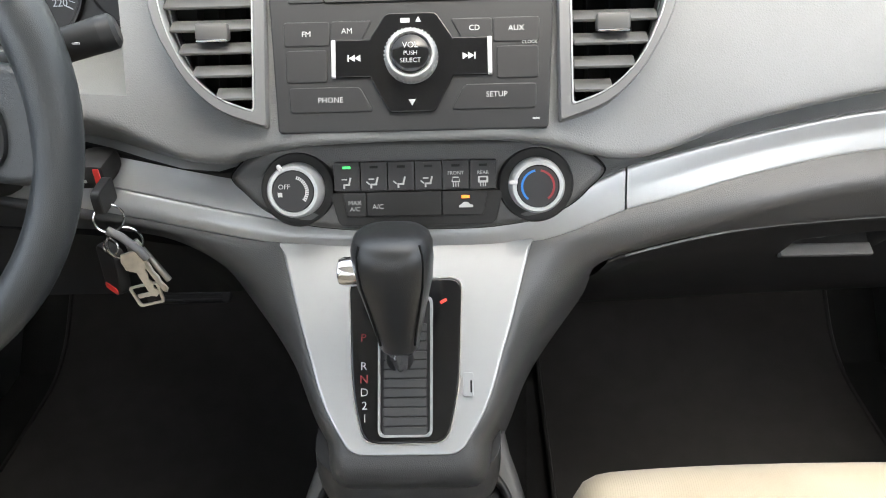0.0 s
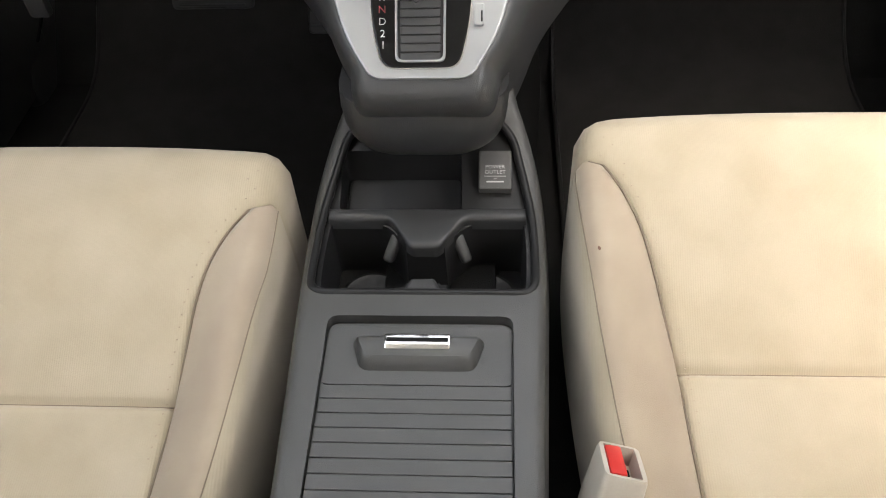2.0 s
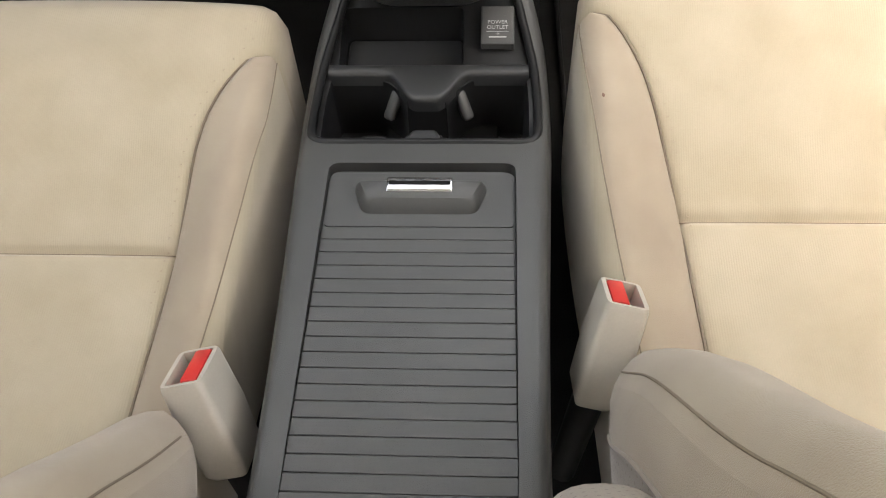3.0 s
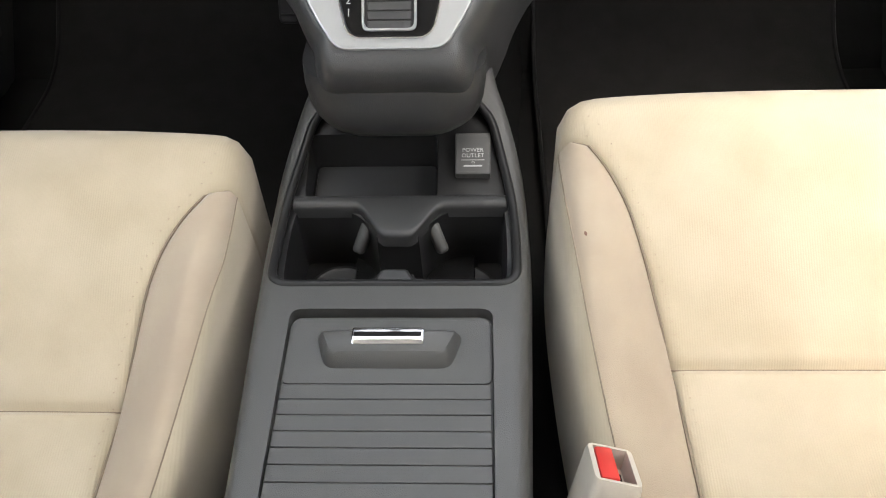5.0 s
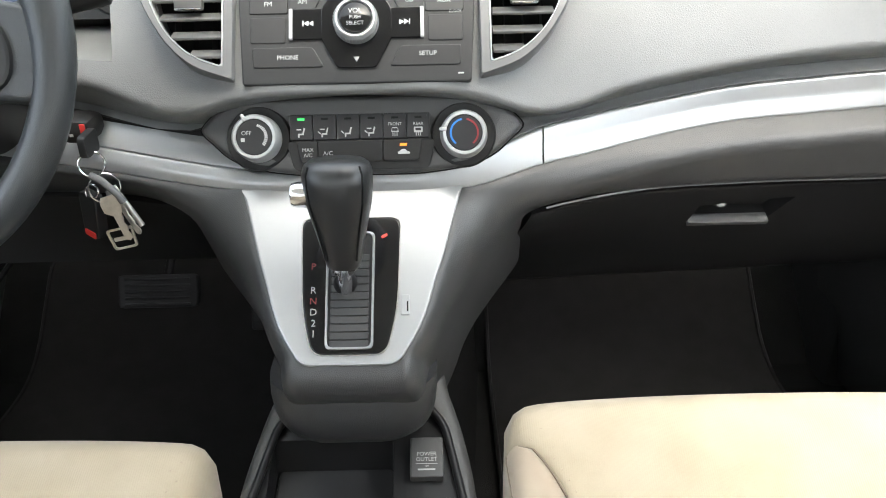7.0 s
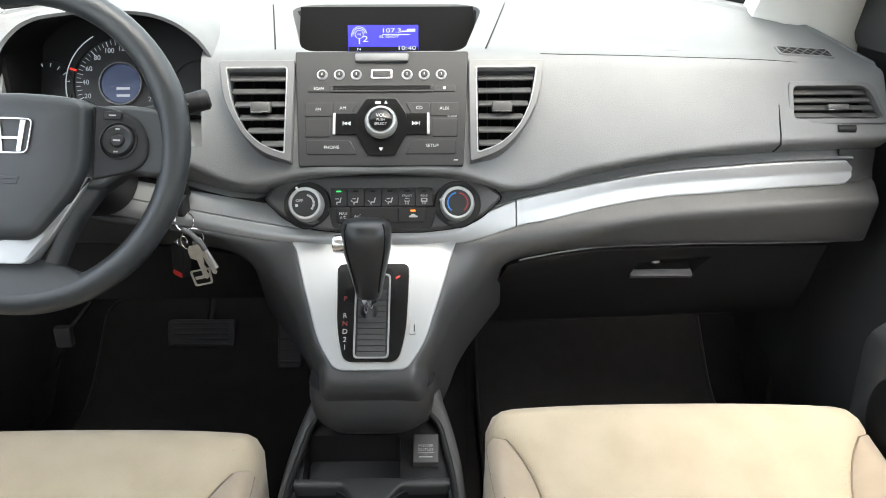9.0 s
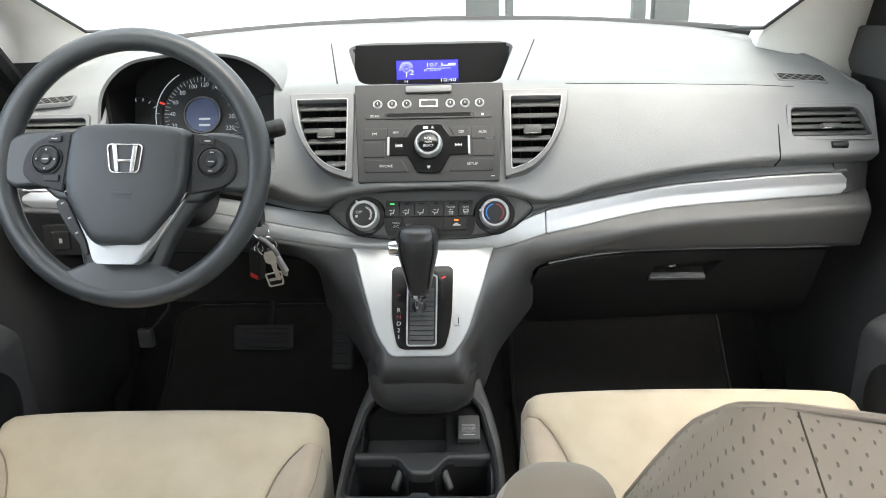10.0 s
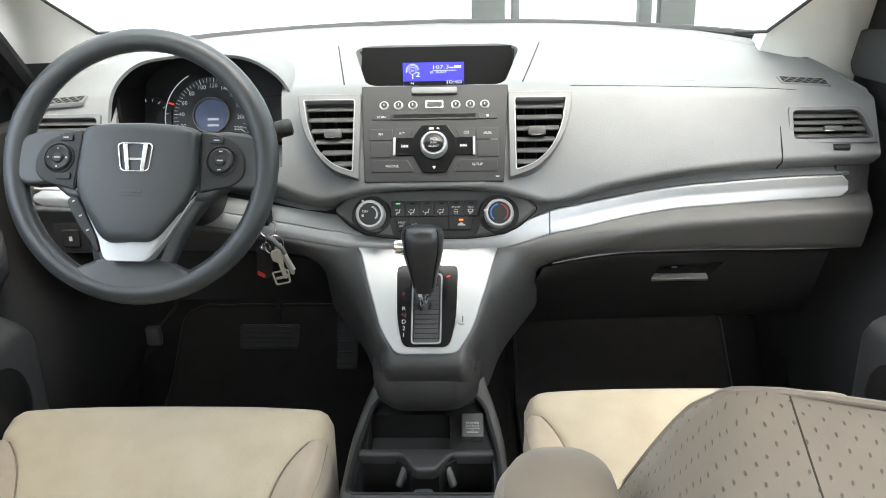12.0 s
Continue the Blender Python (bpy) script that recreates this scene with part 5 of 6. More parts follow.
for s in (-1, 1):
    sp = [(s * 0.075, 0.046), (s * 0.12, 0.05), (s * 0.155, 0.046), (s * 0.18, 0.035), (s * 0.183, -0.02), (s * 0.165, -0.034), (s * 0.125, -0.03), (s * 0.1, -0.05), (s * 0.07, -0.05)]
    hub_part("spoke", slab(soft(sp, 0.01), -0.018, 0.012, 0.006, 3), WHEEL, wheel)
    fo_x, fo_y = spline((0, 0.35, 0.7, 1), (0.116, 0.094, 0.07, 0.054)), spline((0, 0.35, 0.7, 1), (-0.03, -0.058, -0.1, -0.15))
    fi_x, fi_y = spline((0, 0.35, 0.7, 1), (0.085, 0.073, 0.053, 0.036)), spline((0, 0.35, 0.7, 1), (-0.034, -0.065, -0.102, -0.15))
    rings = []
    for t in np.linspace(0, 1, 14):
        i_, o_ = Vector((s * fi_x(t), fi_y(t), 0)), Vector((s * fo_x(t), fo_y(t), 0))
        rings.append([i_ + Vector((0, 0, -0.014)), i_ + Vector((0, 0, 0.007)), o_ + (i_ - o_) * 0.25 + Vector((0, 0, 0.006)), o_ + Vector((0, 0, 0.0)), o_ + Vector((0, 0, -0.014))])
    hub_part("flank", loft(rings), WHEEL, wheel, sharp=60)
    podo = soft([(s * 0.083, 0.0475), (s * 0.112, 0.0435), (s * 0.14, 0.03), (s * 0.151, 0.008), (s * 0.151, -0.015), (s * 0.136, -0.0285), (s * 0.0885, -0.0395)], [0.004, 0.015, 0.02, 0.02, 0.015, 0.02, 0.004])
    pod = hub_part("switch_pod", slab(podo, 0.006, 0.0165, 0.003), FACE, wheel, "dark switch pod")
    hub_part("ring_switch", moved(lathe([(0.0, 0.0), (0.022, 0.0), (0.022, 0.0018), (0.0205, 0.0022), (0.0195, 0.0003), (0.0185, 0.0008), (0.018, 0.004), (0.0158, 0.0055), (0.0082, 0.0035), (0.0076, 0.0045), (0.006, 0.006), (0.0, 0.0064)], 32), Matrix.Translation((s * 0.1165, 0.0065, 0.0165))), BUTTON, pod)
    hub_part("corner_switch", slab(rect(0.02, 0.009, 0.002, x=s * 0.108, y=0.0355), 0.0165, 0.0195, 0.001), BUTTON, pod)
    if s < 0:
        hub_part("corner_switch", slab(rect(0.021, 0.009, 0.002, x=s * 0.107, y=-0.0195), 0.0165, 0.0195, 0.001), BUTTON, pod)
        for dx, dy in ((0.013, 0), (-0.013, 0), (0, 0.013), (0, -0.013)):
            hub_part("arrow_mark", box(0.0022, 0.0022, 0.0004, 0, at=(s * 0.1165 + dx, 0.0065 + dy, 0.0222)), PRINT, pod)
    else:
        for dy in (0.013, -0.013):
            hub_part("small_print", box(0.005, 0.0016, 0.0004, 0, at=(s * 0.1165, 0.0065 + dy, 0.0222)), PRINT, pod)
    hub_part("small_print", box(0.008, 0.0018, 0.0004, 0, at=(s * 0.1165, 0.0065, 0.0229)), PRINT, pod)
    hub_part("small_print", box(0.008, 0.0016, 0.0004, 0, at=(s * 0.108, 0.0355, 0.0196)), PRINT, pod)
# neck that joins the hub to the rim, and the one-piece silver V
rings = []
for a in np.linspace(-29, 29, 31):
    q = min(1.0, max(0.0, (abs(a) - 16) / 13))
    r0 = 0.134 / math.cos(radians(a)) * (1 - q * q) + 0.17 * q * q
    c_, s_ = math.cos(radians(a)), math.sin(radians(a))
    sec = [(r0, -0.012), (r0, 0.006), (r0 + (0.178 - r0) * 0.25, 0.0095), (0.178, 0.0145), (0.182, -0.012)]
    rings.append([(r * s_, -r * c_, z) for r, z in sec])
hub_part("lower_spoke", loft(rings), WHEEL, wheel, sharp=60)
vee = [(0.089, -0.036), (0.083, -0.0385), (0.041, -0.105), (0.024, -0.1135)]
vee_out = [(0.026, -0.1385), (0.034, -0.132), (0.048, -0.109)]
vee = [(-a, b) for a, b in vee] + [(a, b) for a, b in reversed(vee)] + [(a, b) for a, b in reversed(vee_out)] + [(-a, b) for a, b in vee_out]
vee_bm = slab(soft(vee, [0.002, 0.003, 0.008, 0.01, 0.01, 0.008, 0.003, 0.002, 0.02, 0.008, 0.005, 0.005, 0.008, 0.02]), 0.003, 0.0155, 0.002)
# its foot kicks out towards the driver
for v in vee_bm.verts:
    if v.co.z > 0.006:
        v.co.z += 0.5 * max(0.0, -0.108 - v.co.y)
hub_part("accent", vee_bm, SILVER, wheel, "satin silver spoke accent")
# phone keys on the lower left spoke
keypad = hub_part("spoke_keypad", slab(soft([(-0.103, -0.052), (-0.0915, -0.044), (-0.086, -0.05), (-0.054, -0.104), (-0.047, -0.124), (-0.052, -0.127), (-0.063, -0.111), (-0.079, -0.093), (-0.093, -0.073)], 0.005), -0.002, 0.0095, 0.002), BUTTON, wheel, "dark phone key pad")
for k in range(3):
    hub_part("small_print", moved(box(0.004, 0.0022, 0.0004, 0), Matrix.Translation((-0.0925 + 0.0125 * k, -0.054 - 0.0205 * k, 0.0097)) @ Matrix.Rotation(radians(24), 4, "Z")), PRINT, keypad)
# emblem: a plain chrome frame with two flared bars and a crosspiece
em = part("emblem", frame_ring(soft([(-0.0265, 0.023), (0.0265, 0.023), (0.021, -0.023), (-0.021, -0.023)], 0.008), soft([(-0.0245, 0.021), (0.0245, 0.021), (0.0192, -0.021), (-0.0192, -0.021)], 0.007), 0.0, 0.0035, 0.001), CHROME, wheel, "chrome badge", m=Matrix.Translation((0.0072, 0.0068, 0.0335)) @ Matrix.Diagonal((0.97, 0.88, 1, 1)))
for s in (-1, 1):
    part("badge_bar", slab([(s * 0.0115, 0.0205), (s * 0.0185, 0.0205), (s * 0.0135, -0.0205), (s * 0.0075, -0.0205)], 0.0, 0.003, 0.0008), CHROME, em)
part("badge_bar", slab([(-0.011, -0.001), (0.011, -0.001), (0.0095, -0.005), (-0.0095, -0.005)], 0.0, 0.003, 0.0008), CHROME, em)
part("raised_mark", box(0.03, 0.0035, 0.001, 0.0004, 1, at=(0.003, -0.0405, 0.0345)), WHEEL, wheel)
part("raised_mark", box(0.026, 0.0035, 0.001, 0.0004, 1, at=(0.003, -0.046, 0.0344)), WHEEL, wheel)

# column shroud, stalks and ignition lock
column = thing("steering_column", "black plastic steering column shroud with stalks", "steering column")
CM = WM @ Matrix.Translation((0, 0, -0.03))
rings = []
for k, (z, w, h, dy) in enumerate(((0.0, 0.045, 0.04, 0), (-0.04, 0.06, 0.055, -0.004), (-0.14, 0.066, 0.062, -0.01), (-0.3, 0.062, 0.06, -0.02))):
    rings.append([CM @ Vector((w * math.copysign(abs(math.cos(a)) ** 0.7, math.cos(a)), dy + h * math.copysign(abs(math.sin(a)) ** 0.7, math.sin(a)), z)) for a in [2 * math.pi * j / 28 for j in range(28)]])
part("shroud", loft(rings), BLACK, column)
for s in (-1, 1):
    a, b = Vector((-0.41 + s * 0.05, 0.58, 0.8035 if s > 0 else 0.779)), Vector((-0.41 + s * 0.172, 0.62, 0.8265 if s > 0 else 0.789))
    st_ = part("stalk", tube([a, a + (b - a) * 0.55, a + (b - a) * 0.62, b - (b - a) * 0.02, b], [0.009, 0.0095, 0.0135, 0.0145, 0.011], 16), BLACK, column)
    part("end_cap", tube([b - (b - a) * 0.03, b + (b - a) * 0.05, b + (b - a) * 0.075], [0.0148, 0.0142, 0.010], 16), FACE, st_)
    for k in range(3):
        part("small_print", box(0.006, 0.001, 0.0016, 0, at=a + (b - a) * (0.7 + 0.08 * k) + Vector((0, -0.0145, 0.002 * (k - 1)))), PRINT, st_)
IG = Vector((-0.3138, 0.6786, 0.6687))
part("ignition_lock", box(0.04, 0.05, 0.03, 0.012, at=IG + Vector((-0.004, 0.012, 0))), BLACK, column, "black ignition lock housing")
part("lock_stripe", box(0.006, 0.002, 0.022, 0.0005, 1, at=IG + Vector((0.008, -0.0135, 0))), RED, column)
for k in range(2):
    part("small_print", box(0.004, 0.001, 0.003, 0, at=IG + Vector((-0.014 + 0.008 * k, -0.0132, -0.002))), PRINT, column)

# keys that hang from the lock
keys = thing("key_bunch", "bunch of keys with black fob hanging from ignition", "keys")


def ring_at(c, r, nrm, w=0.0011):
    q = Vector(nrm).to_track_quat("Z", "Y").to_matrix()
    return tube([Vector(c) + q @ Vector((r * math.cos(a), r * math.sin(a), 0)) for a in [2 * math.pi * k / 28 for k in range(28)]], w, 8, closed=True)


KX = Vector((-0.2918, 0.6406, 0.6687))
head = slab(soft([(-0.012, -0.018), (0.012, -0.018), (0.013, 0.018), (-0.013, 0.018)], 0.007), -0.004, 0.004, 0.002)
part("ignition_key", moved(head, Matrix.Translation(KX + Vector((0.004, -0.008, 0.0))) @ Matrix.Rotation(radians(90), 4, "Y")), BLACK, keys, "black key head in the lock")
part("split_ring", ring_at(KX + Vector((0.004, -0.012, -0.022)), 0.0135, (0.5, -0.85, 0.2)), CHROME, keys)
part("split_ring", ring_at(KX + Vector((0.012, -0.012, -0.05)), 0.0165, (0.35, -0.9, 0.1)), CHROME, keys)
part("split_ring", ring_at(KX + Vector((-0.004, -0.01, -0.055)), 0.008, (-0.2, -0.9, 0.3)), CHROME, keys)


def key(head_w, head_h, blade_w, blade_l):
    """A flat key: bow with a hole and a notched blade."""
    pts = [(-head_w * 0.35, 0), (-head_w / 2, -head_h * 0.3), (-head_w / 2, -head_h * 0.75), (-blade_w / 2, -head_h), (-blade_w / 2, -head_h - blade_l), (0.0, -head_h - blade_l - 0.003), (blade_w / 2, -head_h - blade_l)]
    for k in range(5):
        y = -head_h - blade_l + blade_l * (k + 0.5) / 5.5
        pts += [(blade_w * (0.28 if k % 2 else 0.5), y)]
    pts += [(blade_w / 2, -head_h), (head_w / 2, -head_h * 0.75), (head_w / 2, -head_h * 0.3), (head_w * 0.35, 0)]
    return slab(pts, -0.001, 0.001, 0.0003, 1)


def hang(at, yaw, roll):
    return Matrix.Translation(at) @ Matrix.Rotation(radians(yaw), 4, "Z") @ Matrix.Rotation(radians(90), 4, "X") @ Matrix.Rotation(radians(roll), 4, "Z")


part("strap", tube([KX + Vector((0.0, -0.014, -0.034)), KX + Vector((0.012, -0.016, -0.04)), KX + Vector((0.026, -0.016, -0.056)), KX + Vector((0.03, -0.015, -0.066))], 0.0042, 10), TRIMGREY, keys, "grey leather key strap")
part("house_key", moved(key(0.024, 0.024, 0.009, 0.03), hang(KX + Vector((0.015, -0.016, -0.058)), 10, 14)), STEEL, keys, "pale worn steel key")
part("house_key", moved(key(0.02, 0.022, 0.008, 0.034), hang(KX + Vector((0.016, -0.010, -0.052)), -20, 30)), STEEL, keys)
part("rod_key", tube([KX + Vector((0.02, -0.006, -0.05)), KX + Vector((0.034, -0.004, -0.085)), KX + Vector((0.041, -0.004, -0.1))], [0.0022, 0.0035, 0.0035], 10), STEEL, keys, "round steel key")
part("fob", moved(slab(soft([(-0.014, -0.055), (0.014, -0.055), (0.016, 0.0), (-0.016, 0.0)], 0.009), -0.006, 0.006, 0.003), hang(KX + Vector((-0.008, -0.006, -0.058)), -35, -8)), BLACK, keys, "black remote fob")
part("fob_panel", moved(slab(soft([(-0.010, -0.052), (0.010, -0.052), (0.010, -0.044), (-0.010, -0.044)], 0.003), -0.0063, 0.0063), hang(KX + Vector((-0.009, -0.006, -0.060)), -35, -8)), RED, keys, "dark red fob panel")
part("tag", moved(frame_ring(soft([(-0.0135, -0.026), (0.0135, -0.026), (0.0155, 0.0), (-0.0155, 0.0)], 0.004), soft([(-0.0105, -0.0235), (0.0105, -0.0235), (0.0125, -0.0025), (-0.0125, -0.0025)], 0.003), -0.001, 0.001, 0.0004), hang(KX + Vector((0.018, -0.014, -0.098)), 5, 10)), STEEL, keys, "open steel tag")
part("tag_bar", moved(box(0.02, 0.005, 0.0018, 0.0005, 1, at=(0, -0.013, 0)), hang(KX + Vector((0.018, -0.014, -0.098)), 5, 10)), STEEL, keys)

# ---- instrument cluster ----
cluster = thing("instrument_cluster", "hooded dark instrument cluster with lit speedometer", "instrument cluster", m=Matrix.Translation(CLUSTER_AT))
arch = fillet([(-0.622, 0.785, 0), (-0.606, 0.87, 0), (-0.55, 0.92, 0), (-0.44, 0.934, 0), (-0.33, 0.926, 0), (-0.262, 0.872, 0), (-0.258, 0.785, 0)], [0, 0.05, 0.05, 0.08, 0.05, 0.05, 0], 6, closed=False)
arch = [Vector((-0.622, 0.785, 0))] + list(arch) + [Vector((-0.258, 0.785, 0))]
cx_, cz_ = -0.44, 0.80


def arch_ring(y, k, dz):
    return [(cx_ + (p.x - cx_) * k, y, cz_ + (p.y - cz_) * k + dz) for p in arch]


hood = bmesh.new()
rows = [arch_ring(1.02, 1.03, -0.03), arch_ring(0.92, 1.02, -0.008), arch_ring(0.82, 1.0, 0.0), arch_ring(0.775, 1.0, 0.0), arch_ring(0.762, 0.985, -0.002), arch_ring(0.764, 0.955, -0.003), arch_ring(0.80, 0.94, -0.004), arch_ring(0.9, 0.92, -0.004)]
loft([[Vector(p) for p in r] for r in rows[:6]], closed=False, caps=False, bm=hood)
part("hood", hood, DASH, cluster, "grey instrument hood")
rows[6:] = [arch_ring(0.77, 0.95, -0.004), arch_ring(0.80, 0.935, -0.004), arch_ring(0.92, 0.90, -0.004)]
part("hood_lining", loft([[Vector(p) for p in r] for r in rows[5:]], closed=False, caps=False), DEEP, cluster, "black hood lining")
# face and dials use a paler black in place of haze off a lens
part("face", moved(slab(soft([(-0.172, -0.07), (0.172, -0.07), (0.168, 0.06), (0.11, 0.11), (-0.11, 0.11), (-0.168, 0.06)], 0.03), -0.06, 0.0), CLU), FACE, cluster, "black dial face, paled for lens haze")
part("side_lining", loft([[(-0.6, 0.774, z), (-0.592, 0.774, z), (-0.584, 0.9, z), (-0.595, 0.9, z)] for z in (0.73, 0.865)]), DEEP, cluster)
DI = CLU @ Matrix.Translation((-0.012, -0.018, 0.002))
dial = part("speedometer", moved(lathe([(0.0, 0.001), (0.078, 0.001), (0.08, 0.004), (0.083, 0.004), (0.084, -0.004)], 48), DI), FACE, cluster, "black speedometer dial")
part("lcd", moved(lathe([(0.0, 0.0035), (0.032, 0.0035), (0.0335, 0.0015)], 36), DI), LCD, dial, "dim blue round display")
part("lcd_rim", moved(lathe([(0.0335, 0.0015), (0.034, 0.007), (0.036, 0.007), (0.037, 0.0015)], 40), DI), TRIMGREY, dial)
for k in range(2):
    part("readout_bar", moved(box(0.022, 0.004, 0.0004, 0, at=(0.004, -0.008 - 0.012 * k, 0.0038)), DI), DIAL, dial)
for v in range(20, 221, 20):
    a = radians(200 - (v - 20) * 1.13)
    words(str(v), 0.0115, DIAL, dial, DI @ Matrix.Translation((0.0595 * math.cos(a), 0.0595 * math.sin(a), 0.0018)), depth=0.0001)
for i in range(41):
    a = radians(200 - i * 5.65)
    r0 = 0.068 if i % 2 else 0.066
    part("tick", moved(box(0.075 - r0, 0.0008 if i % 4 else 0.0013, 0.0004, 0, at=(0, 0, 0)), DI @ Matrix.Rotation(a, 4, "Z") @ Matrix.Translation(((0.075 + r0) / 2, 0, 0.0018))), DIAL, dial)
ga = [(0.092 * math.cos(a), 0.092 * math.sin(a), 0.003) for a in [radians(120 + 3 * k) for k in range(26)]]
part("eco_arc", moved(tube(ga, 0.001, 6), DI), DIAL, cluster)
part("needle", moved(box(0.012, 0.0035, 0.001, 0.0003, 1), DI @ Matrix.Rotation(radians(163), 4, "Z") @ Matrix.Translation((0.083, 0, 0.004))), NEEDLE, dial)
for gx in (-0.137, 0.118):
    G2 = CLU @ Matrix.Translation((gx, -0.022, 0.002))
    sub = part("side_gauge", moved(lathe([(0.0, 0.0), (0.042, 0.0), (0.044, 0.002), (0.045, -0.004)], 36), G2), FACE, cluster)
    for i in range(9):
        a = radians(190 - i * 22) if gx < 0 else radians(60 - i * 15)
        part("tick", moved(box(0.006, 0.0012, 0.0004, 0), G2 @ Matrix.Rotation(a, 4, "Z") @ Matrix.Translation((0.037, 0, 0.0008))), DIAL, sub)

# ---- information display in the dash top ----
info = thing("dash_display", "recessed dash display with lit blue screen", "display")
DM = tilted(-0.0105, 1.0, 0.8638, 8)
part("back_panel", moved(slab(rect(0.33, 0.11, 0.004), -0.006, 0.0), DM), DEEP, info, "black panel round the screen")
scr = part("screen", moved(slab(rect(0.1270, 0.0465, 0.001), 0.0, 0.0015), DM), SCREEN, info, "lit blue screen")
SM = DM @ Matrix.Translation((0.0, 0.0, 0.0016)) @ Matrix.Diagonal((1.076, 0.704, 1, 1))
words("107.3", 0.0155, LIT, scr, SM @ Matrix.Translation((0.014, 0.019, 0)))
words("10:40", 0.0145, LIT, scr, SM @ Matrix.Translation((0.039, -0.0245, 0)))
words("2", 0.021, LIT, scr, SM @ Matrix.Translation((-0.030, -0.002, 0)))
words("N", 0.009, LIT, scr, SM @ Matrix.Translation((-0.041, -0.027, 0.0004)))
words("M", 0.008, LIT, scr, SM @ Matrix.Translation((-0.04, 0.0095, 0)))
part("readout_bar", moved(box(0.011, 0.0028, 0.0004, 0), SM @ Matrix.Translation((0.0365, 0.0175, 0))), LIT, scr)
words("F", 0.013, LIT, scr, SM @ Matrix.Translation((-0.051, 0.008, 0)))
part("aerial_mark", moved(frame_ring(circle(0.0085, 24), circle(0.0074, 24), 0, 0.0004, 0.0001), SM @ Matrix.Translation((-0.04, 0.01, 0)) @ Matrix.Diagonal((0.85, 1.3, 1, 1))), LIT, scr)
for r in (0.0115, 0.0145):
    part("aerial_mark", moved(tube([(r * math.cos(a), r * math.sin(a), 0) for a in np.linspace(radians(10), radians(170), 17)], 0.0006, 6), SM @ Matrix.Translation((-0.04, 0.01, 0)) @ Matrix.Diagonal((0.85, 1.3, 1, 1))), LIT, scr)
part("aerial_mark", moved(box(0.002, 0.014, 0.0004, 0), SM @ Matrix.Translation((-0.04, -0.0075, 0.0002))), LIT, scr)
part("readout_bar", moved(box(0.046, 0.0016, 0.0004, 0), SM @ Matrix.Translation((0.022, 0.0095, 0))), LIT, scr)
words("EL SHOT", 0.0085, LIT, scr, SM @ Matrix.Translation((0.01, 0.004, 0)))
part("status_strip", moved(box(0.117, 0.012, 0.0003, 0), SM @ Matrix.Translation((0.0, -0.0268, -0.0002))), DEEP, scr)
part("readout_bar", moved(box(0.014, 0.007, 0.0004, 0), SM @ Matrix.Translation((0.047, 0.02, 0))), LIT, scr)

# seams in the dash top
def on_top(x, y):
    a = abs(x)
    f = (y - yB(a)) / (yA(a) - 0.056 - yB(a))
    return zB(a) + (zA(a) - 0.012 - zB(a)) * f


lining = [(0.0 + p.x * 0.985, 0.884 + (p.y - 0.884) * 0.985) for p in disp_plan]
part("recess_lining", loft([[(x, y, 0.861 - 0.145 * (y - 0.765)) for x, y in lining], [(x, y, on_top(x, y) - 0.006) for x, y in lining]], caps=False), BLACK, info, "black recess lining")
part("recess_floor", loft([[(x, y, 0.861 - 0.145 * (y - 0.765)) for x, y in lining], [(x, y, 0.863 - 0.145 * (y - 0.765)) for x, y in lining]]), BLACK, info, "black recess floor")
for s in (-1, 1):
    pts = [(s * (0.16 + 0.05 * k), 0.76 + 0.27 * k, on_top(s * (0.16 + 0.05 * k), 0.76 + 0.27 * k) + 0.0004) for k in np.linspace(0, 1, 12)]
    part("panel_joint", tube(pts, 0.0012, 6), DEEP, dash)
    # demister grille at the dash corner
    grille = thing("demister_grille", "small dark demister grille with crossed bars", "air vent", m=Matrix.Translation((s * (0.684 if s > 0 else 0.705), 0.836 if s > 0 else 0.805, on_top(0.684, 0.836 if s > 0 else 0.805) + 0.0005)) @ Matrix.Rotation(radians(15), 4, "X") @ Matrix.Rotation(radians(s * 4), 4, "Y"), group="demister grilles")
    part("backing", slab(rect(0.085, 0.03, 0.004), -0.006, 0.001), DEEP, grille)
    part("frame", frame_ring(rect(0.092, 0.035, 0.006), rect(0.084, 0.028, 0.004), -0.006, 0.0016, 0.0006), DASH, grille)
    for k in range(5):
        for q in (-1, 1):
            part("bar", moved(box(0.036, 0.0022, 0.0024, 0.0006, 1), Matrix.Translation((-0.032 + 0.016 * k, 0, 0.0004)) @ Matrix.Rotation(radians(q * 48), 4, "Z")), SLAT, grille)

# ---- car stereo ----
stereo = thing("car_stereo", "dark grey car stereo with round volume knob", "car stereo", m=RAD)
face_o = soft([(-0.119, -0.064), (0.119, -0.064), (0.129, 0.115), (-0.129, 0.115)], 0.004)
part("faceplate", slab(face_o, -0.012, 0.003, 0.0015), FACE, stereo, "dark grey satin faceplate")
part("lip", moved(box(0.08, 0.013, 0.009, 0.003, 2, at=(0, 0.1035, 0.0045)), Matrix.Identity(4)), DASH, stereo)
Z = 0.003


def key_cap(pts, r, h=0.0012, mat=BUTTON, parent=stereo, name="button"):
    return part(name, slab(soft(pts, r), Z - 0.001, Z + h, 0.0009), mat, parent)


